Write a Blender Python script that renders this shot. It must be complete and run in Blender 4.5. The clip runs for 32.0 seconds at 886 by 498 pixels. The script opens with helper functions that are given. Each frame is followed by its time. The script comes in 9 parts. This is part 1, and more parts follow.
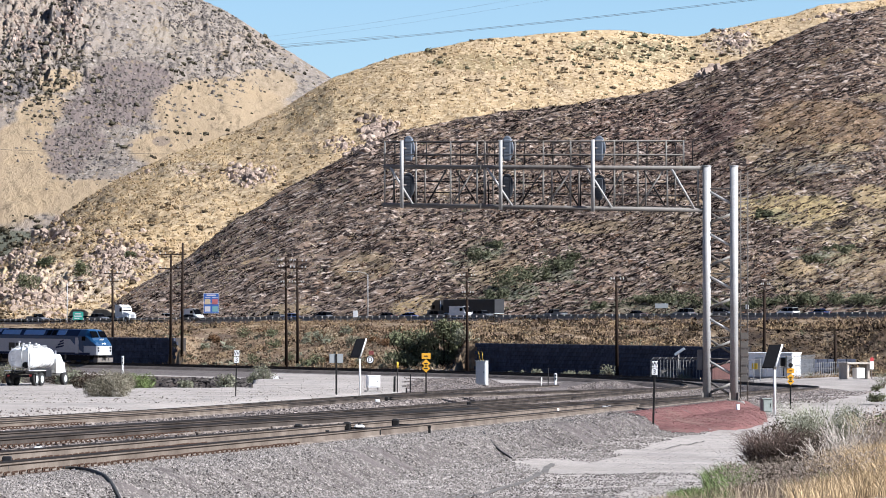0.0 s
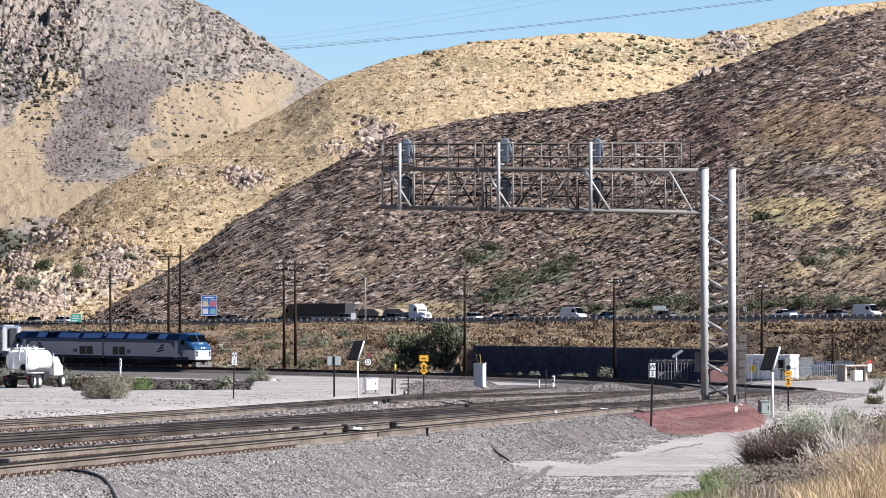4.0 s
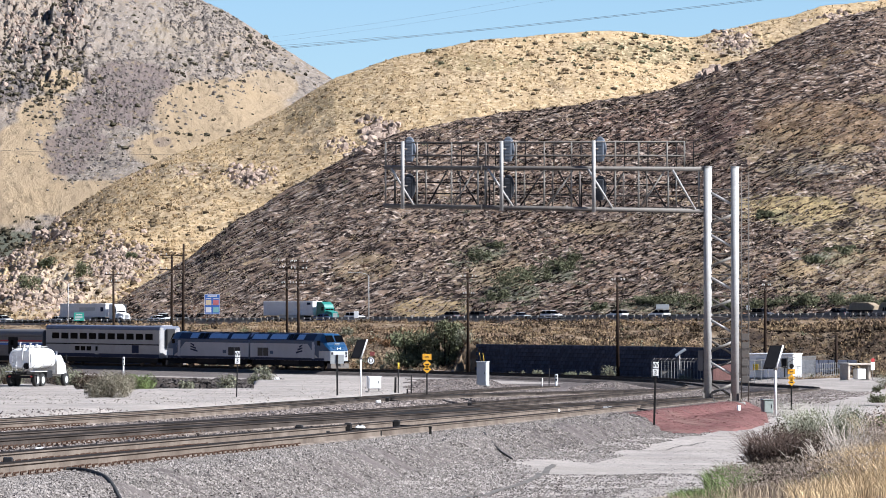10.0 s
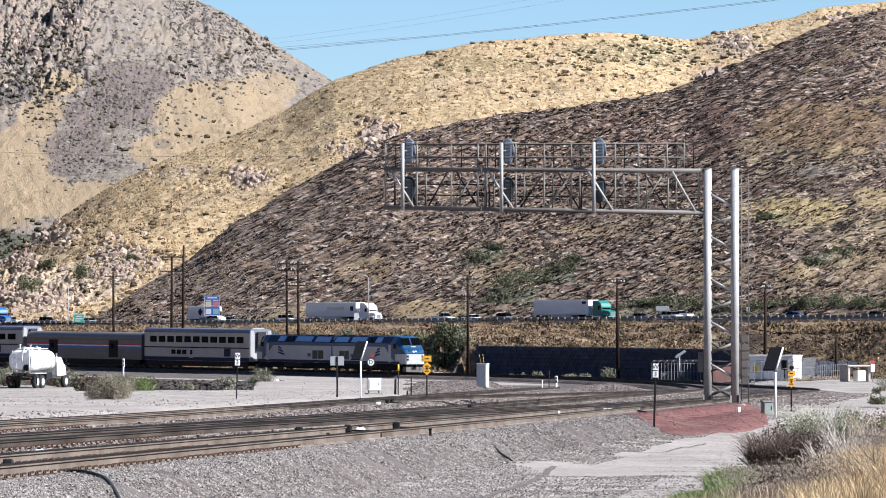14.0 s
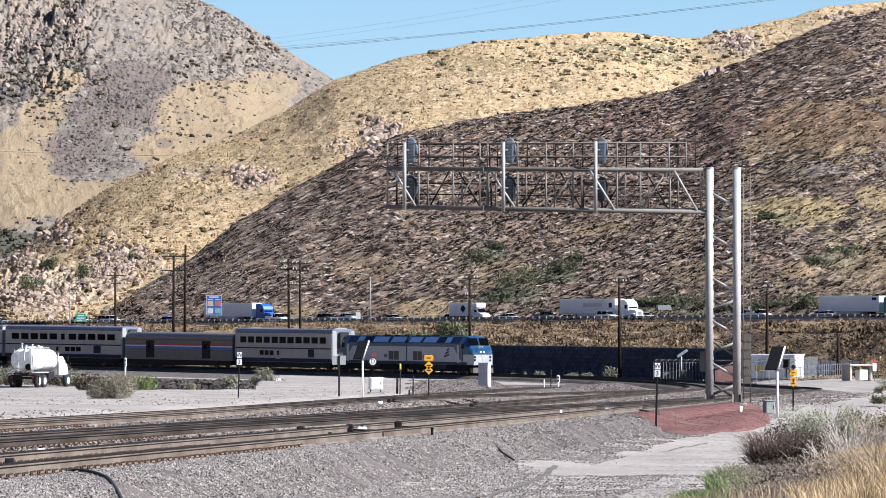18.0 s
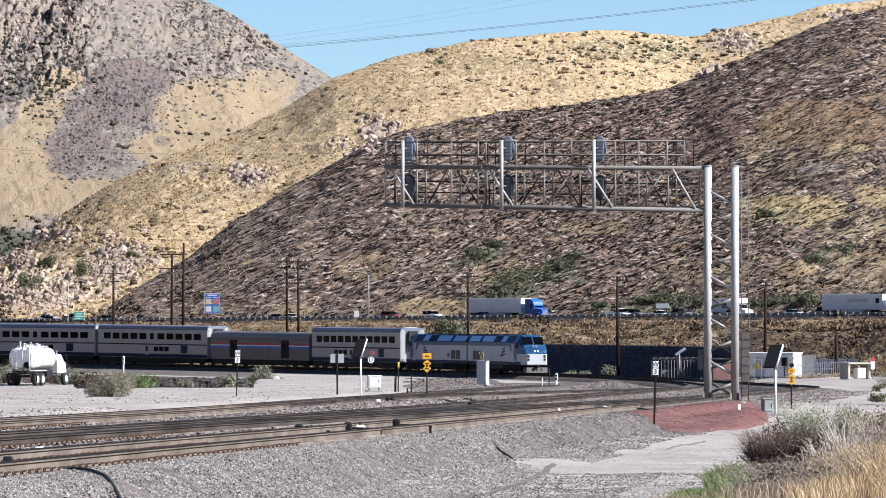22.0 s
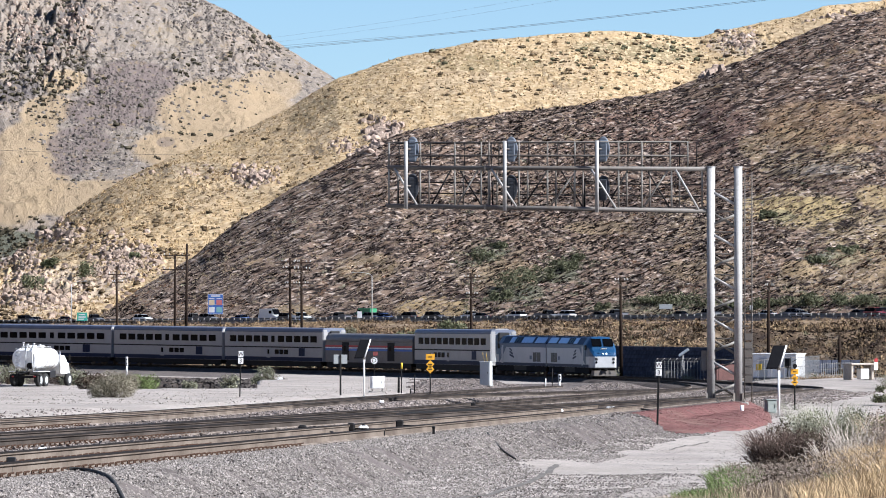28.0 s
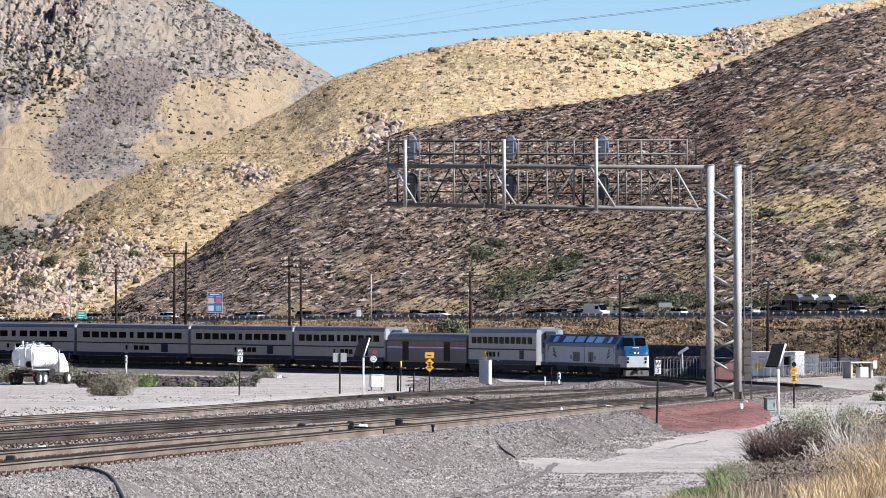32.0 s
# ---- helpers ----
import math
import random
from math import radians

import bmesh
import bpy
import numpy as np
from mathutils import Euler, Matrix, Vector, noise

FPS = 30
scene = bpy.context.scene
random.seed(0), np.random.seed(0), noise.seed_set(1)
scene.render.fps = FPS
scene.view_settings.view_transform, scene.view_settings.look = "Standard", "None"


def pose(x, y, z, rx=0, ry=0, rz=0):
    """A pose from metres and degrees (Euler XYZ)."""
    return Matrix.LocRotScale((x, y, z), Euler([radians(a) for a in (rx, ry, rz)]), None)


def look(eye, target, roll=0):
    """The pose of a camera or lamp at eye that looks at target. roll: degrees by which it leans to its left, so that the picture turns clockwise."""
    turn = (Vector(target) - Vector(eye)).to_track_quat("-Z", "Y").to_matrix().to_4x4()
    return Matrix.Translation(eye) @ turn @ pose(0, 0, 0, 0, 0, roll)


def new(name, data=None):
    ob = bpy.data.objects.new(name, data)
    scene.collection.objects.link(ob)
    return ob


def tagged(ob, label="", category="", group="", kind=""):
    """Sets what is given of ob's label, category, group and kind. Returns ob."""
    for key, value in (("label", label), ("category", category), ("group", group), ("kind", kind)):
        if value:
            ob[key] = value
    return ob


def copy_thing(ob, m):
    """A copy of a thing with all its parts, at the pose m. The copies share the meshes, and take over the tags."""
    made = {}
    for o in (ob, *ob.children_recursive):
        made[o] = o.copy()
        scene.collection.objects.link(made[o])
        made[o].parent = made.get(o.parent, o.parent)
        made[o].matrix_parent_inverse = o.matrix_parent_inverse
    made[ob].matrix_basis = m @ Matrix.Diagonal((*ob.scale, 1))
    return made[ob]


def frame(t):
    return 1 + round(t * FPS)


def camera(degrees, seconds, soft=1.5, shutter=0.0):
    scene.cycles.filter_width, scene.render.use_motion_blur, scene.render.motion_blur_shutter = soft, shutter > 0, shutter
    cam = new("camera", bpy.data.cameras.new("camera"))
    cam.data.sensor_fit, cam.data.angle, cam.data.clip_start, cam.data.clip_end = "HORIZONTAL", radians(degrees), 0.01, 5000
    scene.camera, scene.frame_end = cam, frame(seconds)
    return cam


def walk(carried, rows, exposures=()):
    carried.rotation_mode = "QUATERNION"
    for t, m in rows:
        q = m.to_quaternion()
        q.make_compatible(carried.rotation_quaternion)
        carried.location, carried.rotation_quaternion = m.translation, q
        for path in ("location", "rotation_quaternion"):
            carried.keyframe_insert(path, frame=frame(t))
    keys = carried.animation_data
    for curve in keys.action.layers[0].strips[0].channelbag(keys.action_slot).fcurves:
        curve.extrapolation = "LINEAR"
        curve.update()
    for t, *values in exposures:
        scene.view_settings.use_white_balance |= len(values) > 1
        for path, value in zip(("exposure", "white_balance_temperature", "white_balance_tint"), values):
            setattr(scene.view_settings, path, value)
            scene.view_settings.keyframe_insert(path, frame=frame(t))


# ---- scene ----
EYE_Z = 6.3
FOV = 7.8002


def aim(a, b):
    """Camera pose, turned by a and b milliradians from the resting aim."""
    yaw, tilt = a / 1000.0, 0.010347 + b / 1000.0
    return look((0, 0, EYE_Z), (-math.sin(yaw) * 100, math.cos(yaw) * 100, EYE_Z + math.tan(tilt) * 100))


cam = camera(FOV, 32.0, soft=0.95)
walk(cam, [
    (0, aim(0.00, 0.00)), (0.5, aim(0.01, 0.13)), (1, aim(0.13, 0.16)), (1.5, aim(0.11, 0.27)), (2, aim(-0.01, 0.27)), (2.5, aim(-0.13, 0.27)),
    (3, aim(-0.26, 0.38)), (3.5, aim(-0.40, 0.40)), (5.5, aim(0.00, 0.13)), (6, aim(-0.13, 0.13)), (6.5, aim(-0.26, 0.00)), (7, aim(-0.29, 0.00)),
    (7.5, aim(-0.26, 0.00)), (8, aim(-0.16, -0.03)), (8.5, aim(-0.02, -0.01)), (9, aim(0.13, -0.13)), (9.5, aim(0.26, -0.11)), (10, aim(0.14, 0.13)),
    (10.5, aim(0.41, 0.53)), (11, aim(0.53, 0.80)), (11.5, aim(0.40, 0.93)), (12, aim(0.25, 0.81)), (12.5, aim(0.14, 0.79)), (13, aim(0.10, 0.67)),
    (13.5, aim(0.14, 0.53)), (14, aim(0.13, 0.40)), (14.5, aim(0.11, 0.29)), (16.5, aim(0.13, 0.24)), (17, aim(0.24, 0.27)), (17.5, aim(0.40, 0.28)),
    (18, aim(0.42, 0.29)), (18.5, aim(0.27, 0.13)), (19, aim(0.14, 0.13)), (19.5, aim(0.14, 0.03)), (20, aim(0.26, 0.10)), (20.5, aim(0.26, 0.02)),
    (21, aim(0.02, 0.03)), (21.5, aim(0.15, -0.10)), (22, aim(0.14, 0.01)), (22.5, aim(0.13, -0.11)), (23, aim(0.14, 0.01)), (23.5, aim(0.38, 0.00)),
    (24, aim(0.28, 0.14)), (24.5, aim(0.39, 0.10)), (25, aim(0.39, 0.12)), (25.5, aim(0.29, 0.01)), (27.5, aim(0.53, -0.12)), (28, aim(0.64, 0.13)),
    (28.5, aim(0.67, 0.01)), (29, aim(0.69, -0.10)), (29.5, aim(0.53, -0.17)), (30, aim(0.53, -0.25)), (30.5, aim(0.41, -0.27)), (31, aim(0.43, -0.26)),
    (31.5, aim(0.52, -0.15)), (32, aim(0.53, -0.12)),
])


# ---- light ----
SUN_AZ, SUN_EL = 20.0, 36.0          # degrees: from +X towards the camera side, above the horizon
saz, sel = radians(SUN_AZ), radians(SUN_EL)
TO_SUN = Vector((math.cos(saz) * math.cos(sel), -math.sin(saz) * math.cos(sel), math.sin(sel)))
world = bpy.data.worlds.new("world")
scene.world = world
world.use_nodes = True
wn = world.node_tree.nodes
sky = wn.new("ShaderNodeTexSky")
sky.sky_type, sky.sun_disc = "NISHITA", False
sky.sun_elevation, sky.sun_rotation = sel, math.atan2(TO_SUN.x, TO_SUN.y)
sky.altitude, sky.air_density, sky.dust_density, sky.ozone_density = 900, 0.8, 0.0, 5.5
wn["Background"].inputs["Strength"].default_value = 0.053
co, up, nv = wn.new("ShaderNodeTexCoord"), wn.new("ShaderNodeVectorMath"), wn.new("ShaderNodeVectorMath")
up.inputs[1].default_value, nv.operation = (0, 0, 0.0), "NORMALIZE"
world.node_tree.links.new(co.outputs["Generated"], up.inputs[0])
world.node_tree.links.new(up.outputs[0], nv.inputs[0])
world.node_tree.links.new(nv.outputs[0], sky.inputs["Vector"])
world.node_tree.links.new(sky.outputs[0], wn["Background"].inputs["Color"])
sun = new("sun", bpy.data.lights.new("sun", "SUN"))
sun.data.energy, sun.data.angle, sun.data.color = 5.0, radians(0.53), (1.0, 0.965, 0.925)
sun.matrix_world = look(TO_SUN * 100, (0, 0, 0))
scene.view_settings.exposure = 1.23
scene.view_settings.use_white_balance, scene.view_settings.white_balance_temperature = True, 6030

# ---- materials ----
MATS = {}


def material(name, col, rough=0.8, metal=0.0, var=0.25, scale=3.0, fine=40.0, bump=0.3, depth=0.02, col2=None,
             stain=None, stain_scale=0.6, stain_amt=0.5, rand=0.0, island=0.0, spec=0.4, streak=None):
    """A weathered surface: two-scale colour noise, optional stains, relief."""
    m = bpy.data.materials.new(name)
    m.use_nodes = True
    nt = m.node_tree
    N, L = nt.nodes, nt.links
    b = N["Principled BSDF"]
    b.inputs["Roughness"].default_value, b.inputs["Metallic"].default_value = rough, metal
    b.inputs["Specular IOR Level"].default_value = spec
    tc = N.new("ShaderNodeTexCoord")
    src = tc.outputs["Object"]
    if streak:
        mp = N.new("ShaderNodeMapping")
        mp.inputs["Scale"].default_value = streak
        L.new(src, mp.inputs["Vector"])
        src = mp.outputs[0]

    def tex(s, det=4.0, rg=0.6):
        n = N.new("ShaderNodeTexNoise")
        n.inputs["Scale"].default_value, n.inputs["Detail"].default_value = s, det
        n.inputs["Roughness"].default_value = rg
        L.new(src, n.inputs["Vector"])
        return n

    def ramp(sock, lo, hi, c0, c1):
        r = N.new("ShaderNodeValToRGB")
        r.color_ramp.elements[0].position, r.color_ramp.elements[1].position = lo, hi
        r.color_ramp.elements[0].color, r.color_ramp.elements[1].color = (*c0, 1), (*c1, 1)
        L.new(sock, r.inputs[0])
        return r.outputs[0]

    def mix(a, c, fac, mode="MIX"):
        x = N.new("ShaderNodeMix")
        x.data_type, x.blend_type = "RGBA", mode
        for sock, val in ((x.inputs[6], a), (x.inputs[7], c), (x.inputs[0], fac)):
            if isinstance(val, tuple):
                sock.default_value = (*val, 1)
            elif isinstance(val, float):
                sock.default_value = val
            else:
                L.new(val, sock)
        return x.outputs[2]

    big, small = tex(scale), tex(fine, 3.0)
    c2 = col2 or tuple(c * (1 - var) for c in col)
    c = ramp(big.outputs[0], 0.36, 0.64, c2, col)
    g = ramp(small.outputs[0], 0.3, 0.7, (1 - var,) * 3, (1 + var * 0.5,) * 3)
    c = mix(c, g, 1.0, "MULTIPLY")
    if stain:
        s = tex(stain_scale, 6.0, 0.7)
        f = ramp(s.outputs[0], 0.5, 0.62, (0, 0, 0), (stain_amt,) * 3)
        c = mix(c, stain, f)
    if rand:
        oi = N.new("ShaderNodeObjectInfo")
        c = mix(c, ramp(oi.outputs["Random"], 0, 1, (1 - rand,) * 3, (1 + rand * 0.4,) * 3), 1.0, "MULTIPLY")
    if island:
        ge = N.new("ShaderNodeNewGeometry")
        c = mix(c, ramp(ge.outputs["Random Per Island"], 0, 1, (1 - island,) * 3, (1 + island * 0.5,) * 3), 1.0, "MULTIPLY")
    L.new(c, b.inputs["Base Color"])
    if bump:
        bp = N.new("ShaderNodeBump")
        bp.inputs["Strength"].default_value, bp.inputs["Distance"].default_value = bump, depth
        L.new(small.outputs[0], bp.inputs["Height"])
        L.new(bp.outputs[0], b.inputs["Normal"])
    MATS[name] = m
    return m


def glow(name, col, strength):
    m = bpy.data.materials.new(name)
    m.use_nodes = True
    b = m.node_tree.nodes["Principled BSDF"]
    b.inputs["Base Color"].default_value = (*col, 1)
    b.inputs["Emission Color"].default_value, b.inputs["Emission Strength"].default_value = (*col, 1), strength
    return m


M_DIRT = material("dirt", (0.379, 0.341, 0.31), 0.95, col2=(0.295, 0.264, 0.238), scale=0.16, fine=7.0, bump=0.8, depth=0.09,
                  stain=(0.211, 0.191, 0.181), stain_scale=0.25, stain_amt=0.5, spec=0.02)
M_BALLAST = material("ballast", (0.163, 0.142, 0.134), 0.95, col2=(0.0985, 0.0856, 0.0805), scale=0.5, fine=14.0, bump=0.9, depth=0.06,
                     stain=(0.0749, 0.0627, 0.0596), stain_scale=2.2, stain_amt=0.75, spec=0.02)
M_STONE = material("stone", (0.307, 0.277, 0.256), 0.9, col2=(0.183, 0.164, 0.15), scale=4, fine=40, bump=0.4, depth=0.01, island=0.45, spec=0.02)
M_OILBALLAST = material("oily_ballast", (0.125, 0.107, 0.097), 0.95, col2=(0.075, 0.064, 0.058), scale=0.3, fine=12.0, bump=0.9, depth=0.06, spec=0.02)
M_REDGRAVEL = material("red_gravel", (0.18, 0.088, 0.083), 0.95, col2=(0.12, 0.06, 0.057), scale=0.6, fine=9.0, bump=0.8, depth=0.06,
                       stain=(0.189, 0.139, 0.113), stain_scale=0.5, stain_amt=0.45, spec=0.02)
M_RAIL = material("rusty_rail", (0.185, 0.153, 0.127), 0.8, 0.0, col2=(0.105, 0.084, 0.069), scale=0.45, fine=25, bump=0.2, depth=0.004, spec=0.02)
M_OILYRAIL = material("oily_rail", (0.095, 0.079, 0.069), 0.75, 0.0, col2=(0.036, 0.03, 0.026), scale=0.22, fine=12, bump=0.2, depth=0.004, stain=(0.035, 0.029, 0.026), stain_scale=0.3, spec=0.02)
# near-black strip along the top of each rail
M_RAILTOP = material("dark_rail_top", (0.022, 0.019, 0.018), 0.7, 0.0, var=0.15, scale=2, fine=30, bump=0.1, depth=0.002, spec=0.02)
M_TIE = material("concrete_tie", (0.15, 0.125, 0.112), 0.9, col2=(0.0938, 0.0775, 0.0689), scale=2, fine=20, stain=(0.0788, 0.0625, 0.0533), stain_scale=1.5, rand=0.2, spec=0.02)
M_CLIP = material("rusty_clip", (0.085, 0.053, 0.039), 0.8, 0.2, scale=5, fine=40, spec=0.02)
M_STEEL = material("galvanised_steel", (0.396, 0.391, 0.382), 0.6, 0.15, var=0.18, scale=1.2, fine=18, bump=0.1, depth=0.005,
                   stain=(0.331, 0.313, 0.285), stain_scale=0.9, stain_amt=0.5)
M_STEELTHIN = material("weathered_steel", (0.168, 0.154, 0.14), 0.65, 0.3, var=0.2, scale=1.5, fine=20, bump=0.1, depth=0.004,
                       stain=(0.16, 0.12, 0.09), stain_scale=1.3)
M_DARK = material("dark_steel", (0.021, 0.02, 0.02), 0.6, 0.2, var=0.3, scale=2, fine=20, bump=0.1, spec=0.1)
# guardrail beam: its shaded side is put into this darker colour
M_BEAM = material("shaded_beam", (0.14, 0.14, 0.14), 0.6, 0.3, var=0.2, scale=1, fine=10)
M_BLACK = material("black_paint", (0.02, 0.02, 0.022), 0.5, 0.0, var=0.3, scale=2, fine=20, bump=0.05)
M_WOODPOLE = material("creosoted_wood", (0.038, 0.026, 0.02), 0.9, col2=(0.022, 0.016, 0.013), scale=1.5, fine=12, streak=(2.52, 2.52, 0.189), rand=0.3, spec=0.02)
M_CONCRETE = material("concrete", (0.265, 0.252, 0.233), 0.9, col2=(0.214, 0.205, 0.189), scale=0.8, fine=15, stain=(0.126, 0.12, 0.107), stain_scale=0.6, spec=0.02)
M_WALLBLOCK = material("wall_block", (0.07, 0.0775, 0.107), 0.95, col2=(0.0425, 0.0462, 0.0611), scale=1.2, fine=15, bump=0.6, depth=0.03, rand=0.25, spec=0.02)
M_ASPHALT = material("asphalt", (0.038, 0.037, 0.035), 0.9, scale=0.3, fine=12, stain=(0.057, 0.054, 0.05), spec=0.02)
M_WHITE = material("white_paint", (0.80, 0.80, 0.79), 0.45, var=0.06, scale=1, fine=12, bump=0.05, depth=0.003,
                   stain=(0.6, 0.57, 0.52), stain_scale=1.2, stain_amt=0.4)
M_GREYBOX = material("grey_paint", (0.52, 0.54, 0.54), 0.5, 0.1, var=0.08, scale=1.5, fine=15, bump=0.05, stain=(0.4, 0.38, 0.35), stain_amt=0.35)
M_SILVER = material("stainless_silver", (0.39, 0.385, 0.385), 0.45, 0.3, var=0.1, scale=0.5, fine=8, bump=0.05, depth=0.004,
                    stain=(0.30, 0.28, 0.26), stain_scale=0.35, stain_amt=0.4)
M_DULLSTEEL = material("dull_stainless", (0.185, 0.175, 0.172), 0.5, 0.3, var=0.15, scale=0.5, fine=8, bump=0.05, depth=0.004, stain=(0.133, 0.115, 0.105), stain_scale=0.35, stain_amt=0.5)
M_SILVERPAINT = material("silver_paint", (0.408, 0.42, 0.462), 0.45, 0.25, var=0.1, scale=0.5, fine=9, bump=0.04, stain=(0.287, 0.297, 0.33), stain_scale=0.4, stain_amt=0.4)
M_NOSE = material("silver_white_nose", (0.46, 0.47, 0.48), 0.45, 0.1, var=0.08, scale=1, fine=10, bump=0.04)
M_BLUE = material("blue_paint", (0.008, 0.05, 0.125), 0.4, var=0.15, scale=0.8, fine=10, bump=0.04)
M_ROOFBLUE = material("roof_blue_grey", (0.17, 0.19, 0.25), 0.5, 0.2, var=0.15, scale=0.6, fine=8, bump=0.05)
M_RED = material("red_stripe", (0.35, 0.03, 0.03), 0.5, var=0.15, scale=1, fine=10, bump=0)
M_STRIPERED = material("bright_red_stripe", (0.5, 0.05, 0.05), 0.5, var=0.1, scale=1, fine=10, bump=0)
M_STRIPEBLUE = material("bright_blue_stripe", (0.06, 0.17, 0.5), 0.5, var=0.1, scale=1, fine=10, bump=0)
M_NAVY = material("navy_paint", (0.012, 0.023, 0.06), 0.5, var=0.15, scale=1, fine=10, bump=0, spec=0.1)
M_GLASS = material("dark_window_glass", (0.003, 0.0034, 0.0045), 0.2, var=0.1, scale=1, fine=5, bump=0, spec=0.02)
M_ORANGE = material("orange_sign", (0.80, 0.40, 0.03), 0.6, var=0.12, scale=2, fine=20, bump=0)
M_YELLOW = material("yellow_sign", (0.75, 0.5, 0.04), 0.6, var=0.12, scale=2, fine=20, bump=0)
M_SIGNBLUE = material("sign_blue", (0.06, 0.17, 0.55), 0.5, var=0.1, scale=2, fine=20, bump=0)
M_SIGNGREEN = material("sign_green", (0.07, 0.46, 0.35), 0.5, var=0.1, scale=2, fine=20, bump=0)
M_TEAL = material("truck_green", (0.02, 0.17, 0.14), 0.35, var=0.1, scale=1, fine=10, bump=0)
M_TRUCKBLUE = material("truck_blue", (0.02, 0.10, 0.36), 0.35, var=0.1, scale=1, fine=10, bump=0)
M_TRAILER = material("trailer_white", (0.74, 0.75, 0.76), 0.5, var=0.06, scale=0.8, fine=10, bump=0.03, stain=(0.6, 0.58, 0.55), stain_amt=0.3)
M_TARP = material("tan_tarp", (0.30, 0.24, 0.16), 0.9, var=0.2, scale=1, fine=10)
M_RUBBER = material("tyre_rubber", (0.025, 0.025, 0.025), 0.9, var=0.2, scale=3, fine=30)
M_CHROME = material("bare_metal", (0.6, 0.6, 0.6), 0.3, 0.9, var=0.1, scale=3, fine=30, bump=0)
M_LAMPW = glow("lit_headlight", (1.0, 0.97, 0.9), 1.6)
M_UNDERSIDE = material("panel_underside", (0.016, 0.016, 0.018), 0.8, var=0.2, scale=2, fine=20, bump=0, spec=0.05)
M_PANEL = material("solar_cell", (0.012, 0.012, 0.014), 0.6, var=0.2, scale=6, fine=30, bump=0, spec=0.1)
M_ROCK = material("pale_rock", (0.42, 0.325, 0.255), 0.95, col2=(0.27, 0.205, 0.16), scale=0.25, fine=2.5, bump=0.8, depth=0.3, island=0.3, spec=0.02)
M_DARKROCK = material("dark_rock", (0.082, 0.072, 0.066), 0.95, col2=(0.057, 0.05, 0.047), scale=0.6, fine=4, bump=0.7, depth=0.1, island=0.5, spec=0.02)
M_OLIVE = material("olive_leaf", (0.17, 0.178, 0.106), 0.85, col2=(0.102, 0.109, 0.0612), scale=0.5, fine=5, bump=0, island=0.28, spec=0.02)
M_SAGE = material("sage_leaf", (0.276, 0.276, 0.204), 0.9, col2=(0.175, 0.179, 0.123), scale=0.5, fine=5, bump=0, island=0.22, spec=0.02)
M_DRYBUSH = material("dry_twig", (0.126, 0.098, 0.072), 0.95, col2=(0.069, 0.054, 0.041), scale=0.6, fine=6, bump=0, island=0.6, spec=0.02)
M_STRAW = material("dry_straw", (0.412, 0.33, 0.231), 0.95, col2=(0.294, 0.23, 0.154), scale=0.3, fine=4, bump=0, island=0.45, spec=0.02)
M_GREEN = material("green_weed", (0.2, 0.25, 0.105), 0.9, col2=(0.11, 0.145, 0.055), scale=0.8, fine=6, bump=0, island=0.4, spec=0.02)
# burnt stems, coloured darker still so that they pass for shadow
M_SCRUB = material("dead_scrub", (0.016, 0.0125, 0.0115), 0.95, col2=(0.007, 0.0055, 0.0055), scale=0.15, fine=2, bump=0, island=0.6, spec=0.02)
M_DARKSHRUB = material("dark_shrub", (0.115, 0.1, 0.068), 0.95, col2=(0.065, 0.057, 0.04), scale=0.3, fine=3, bump=0, island=0.5, spec=0.02)


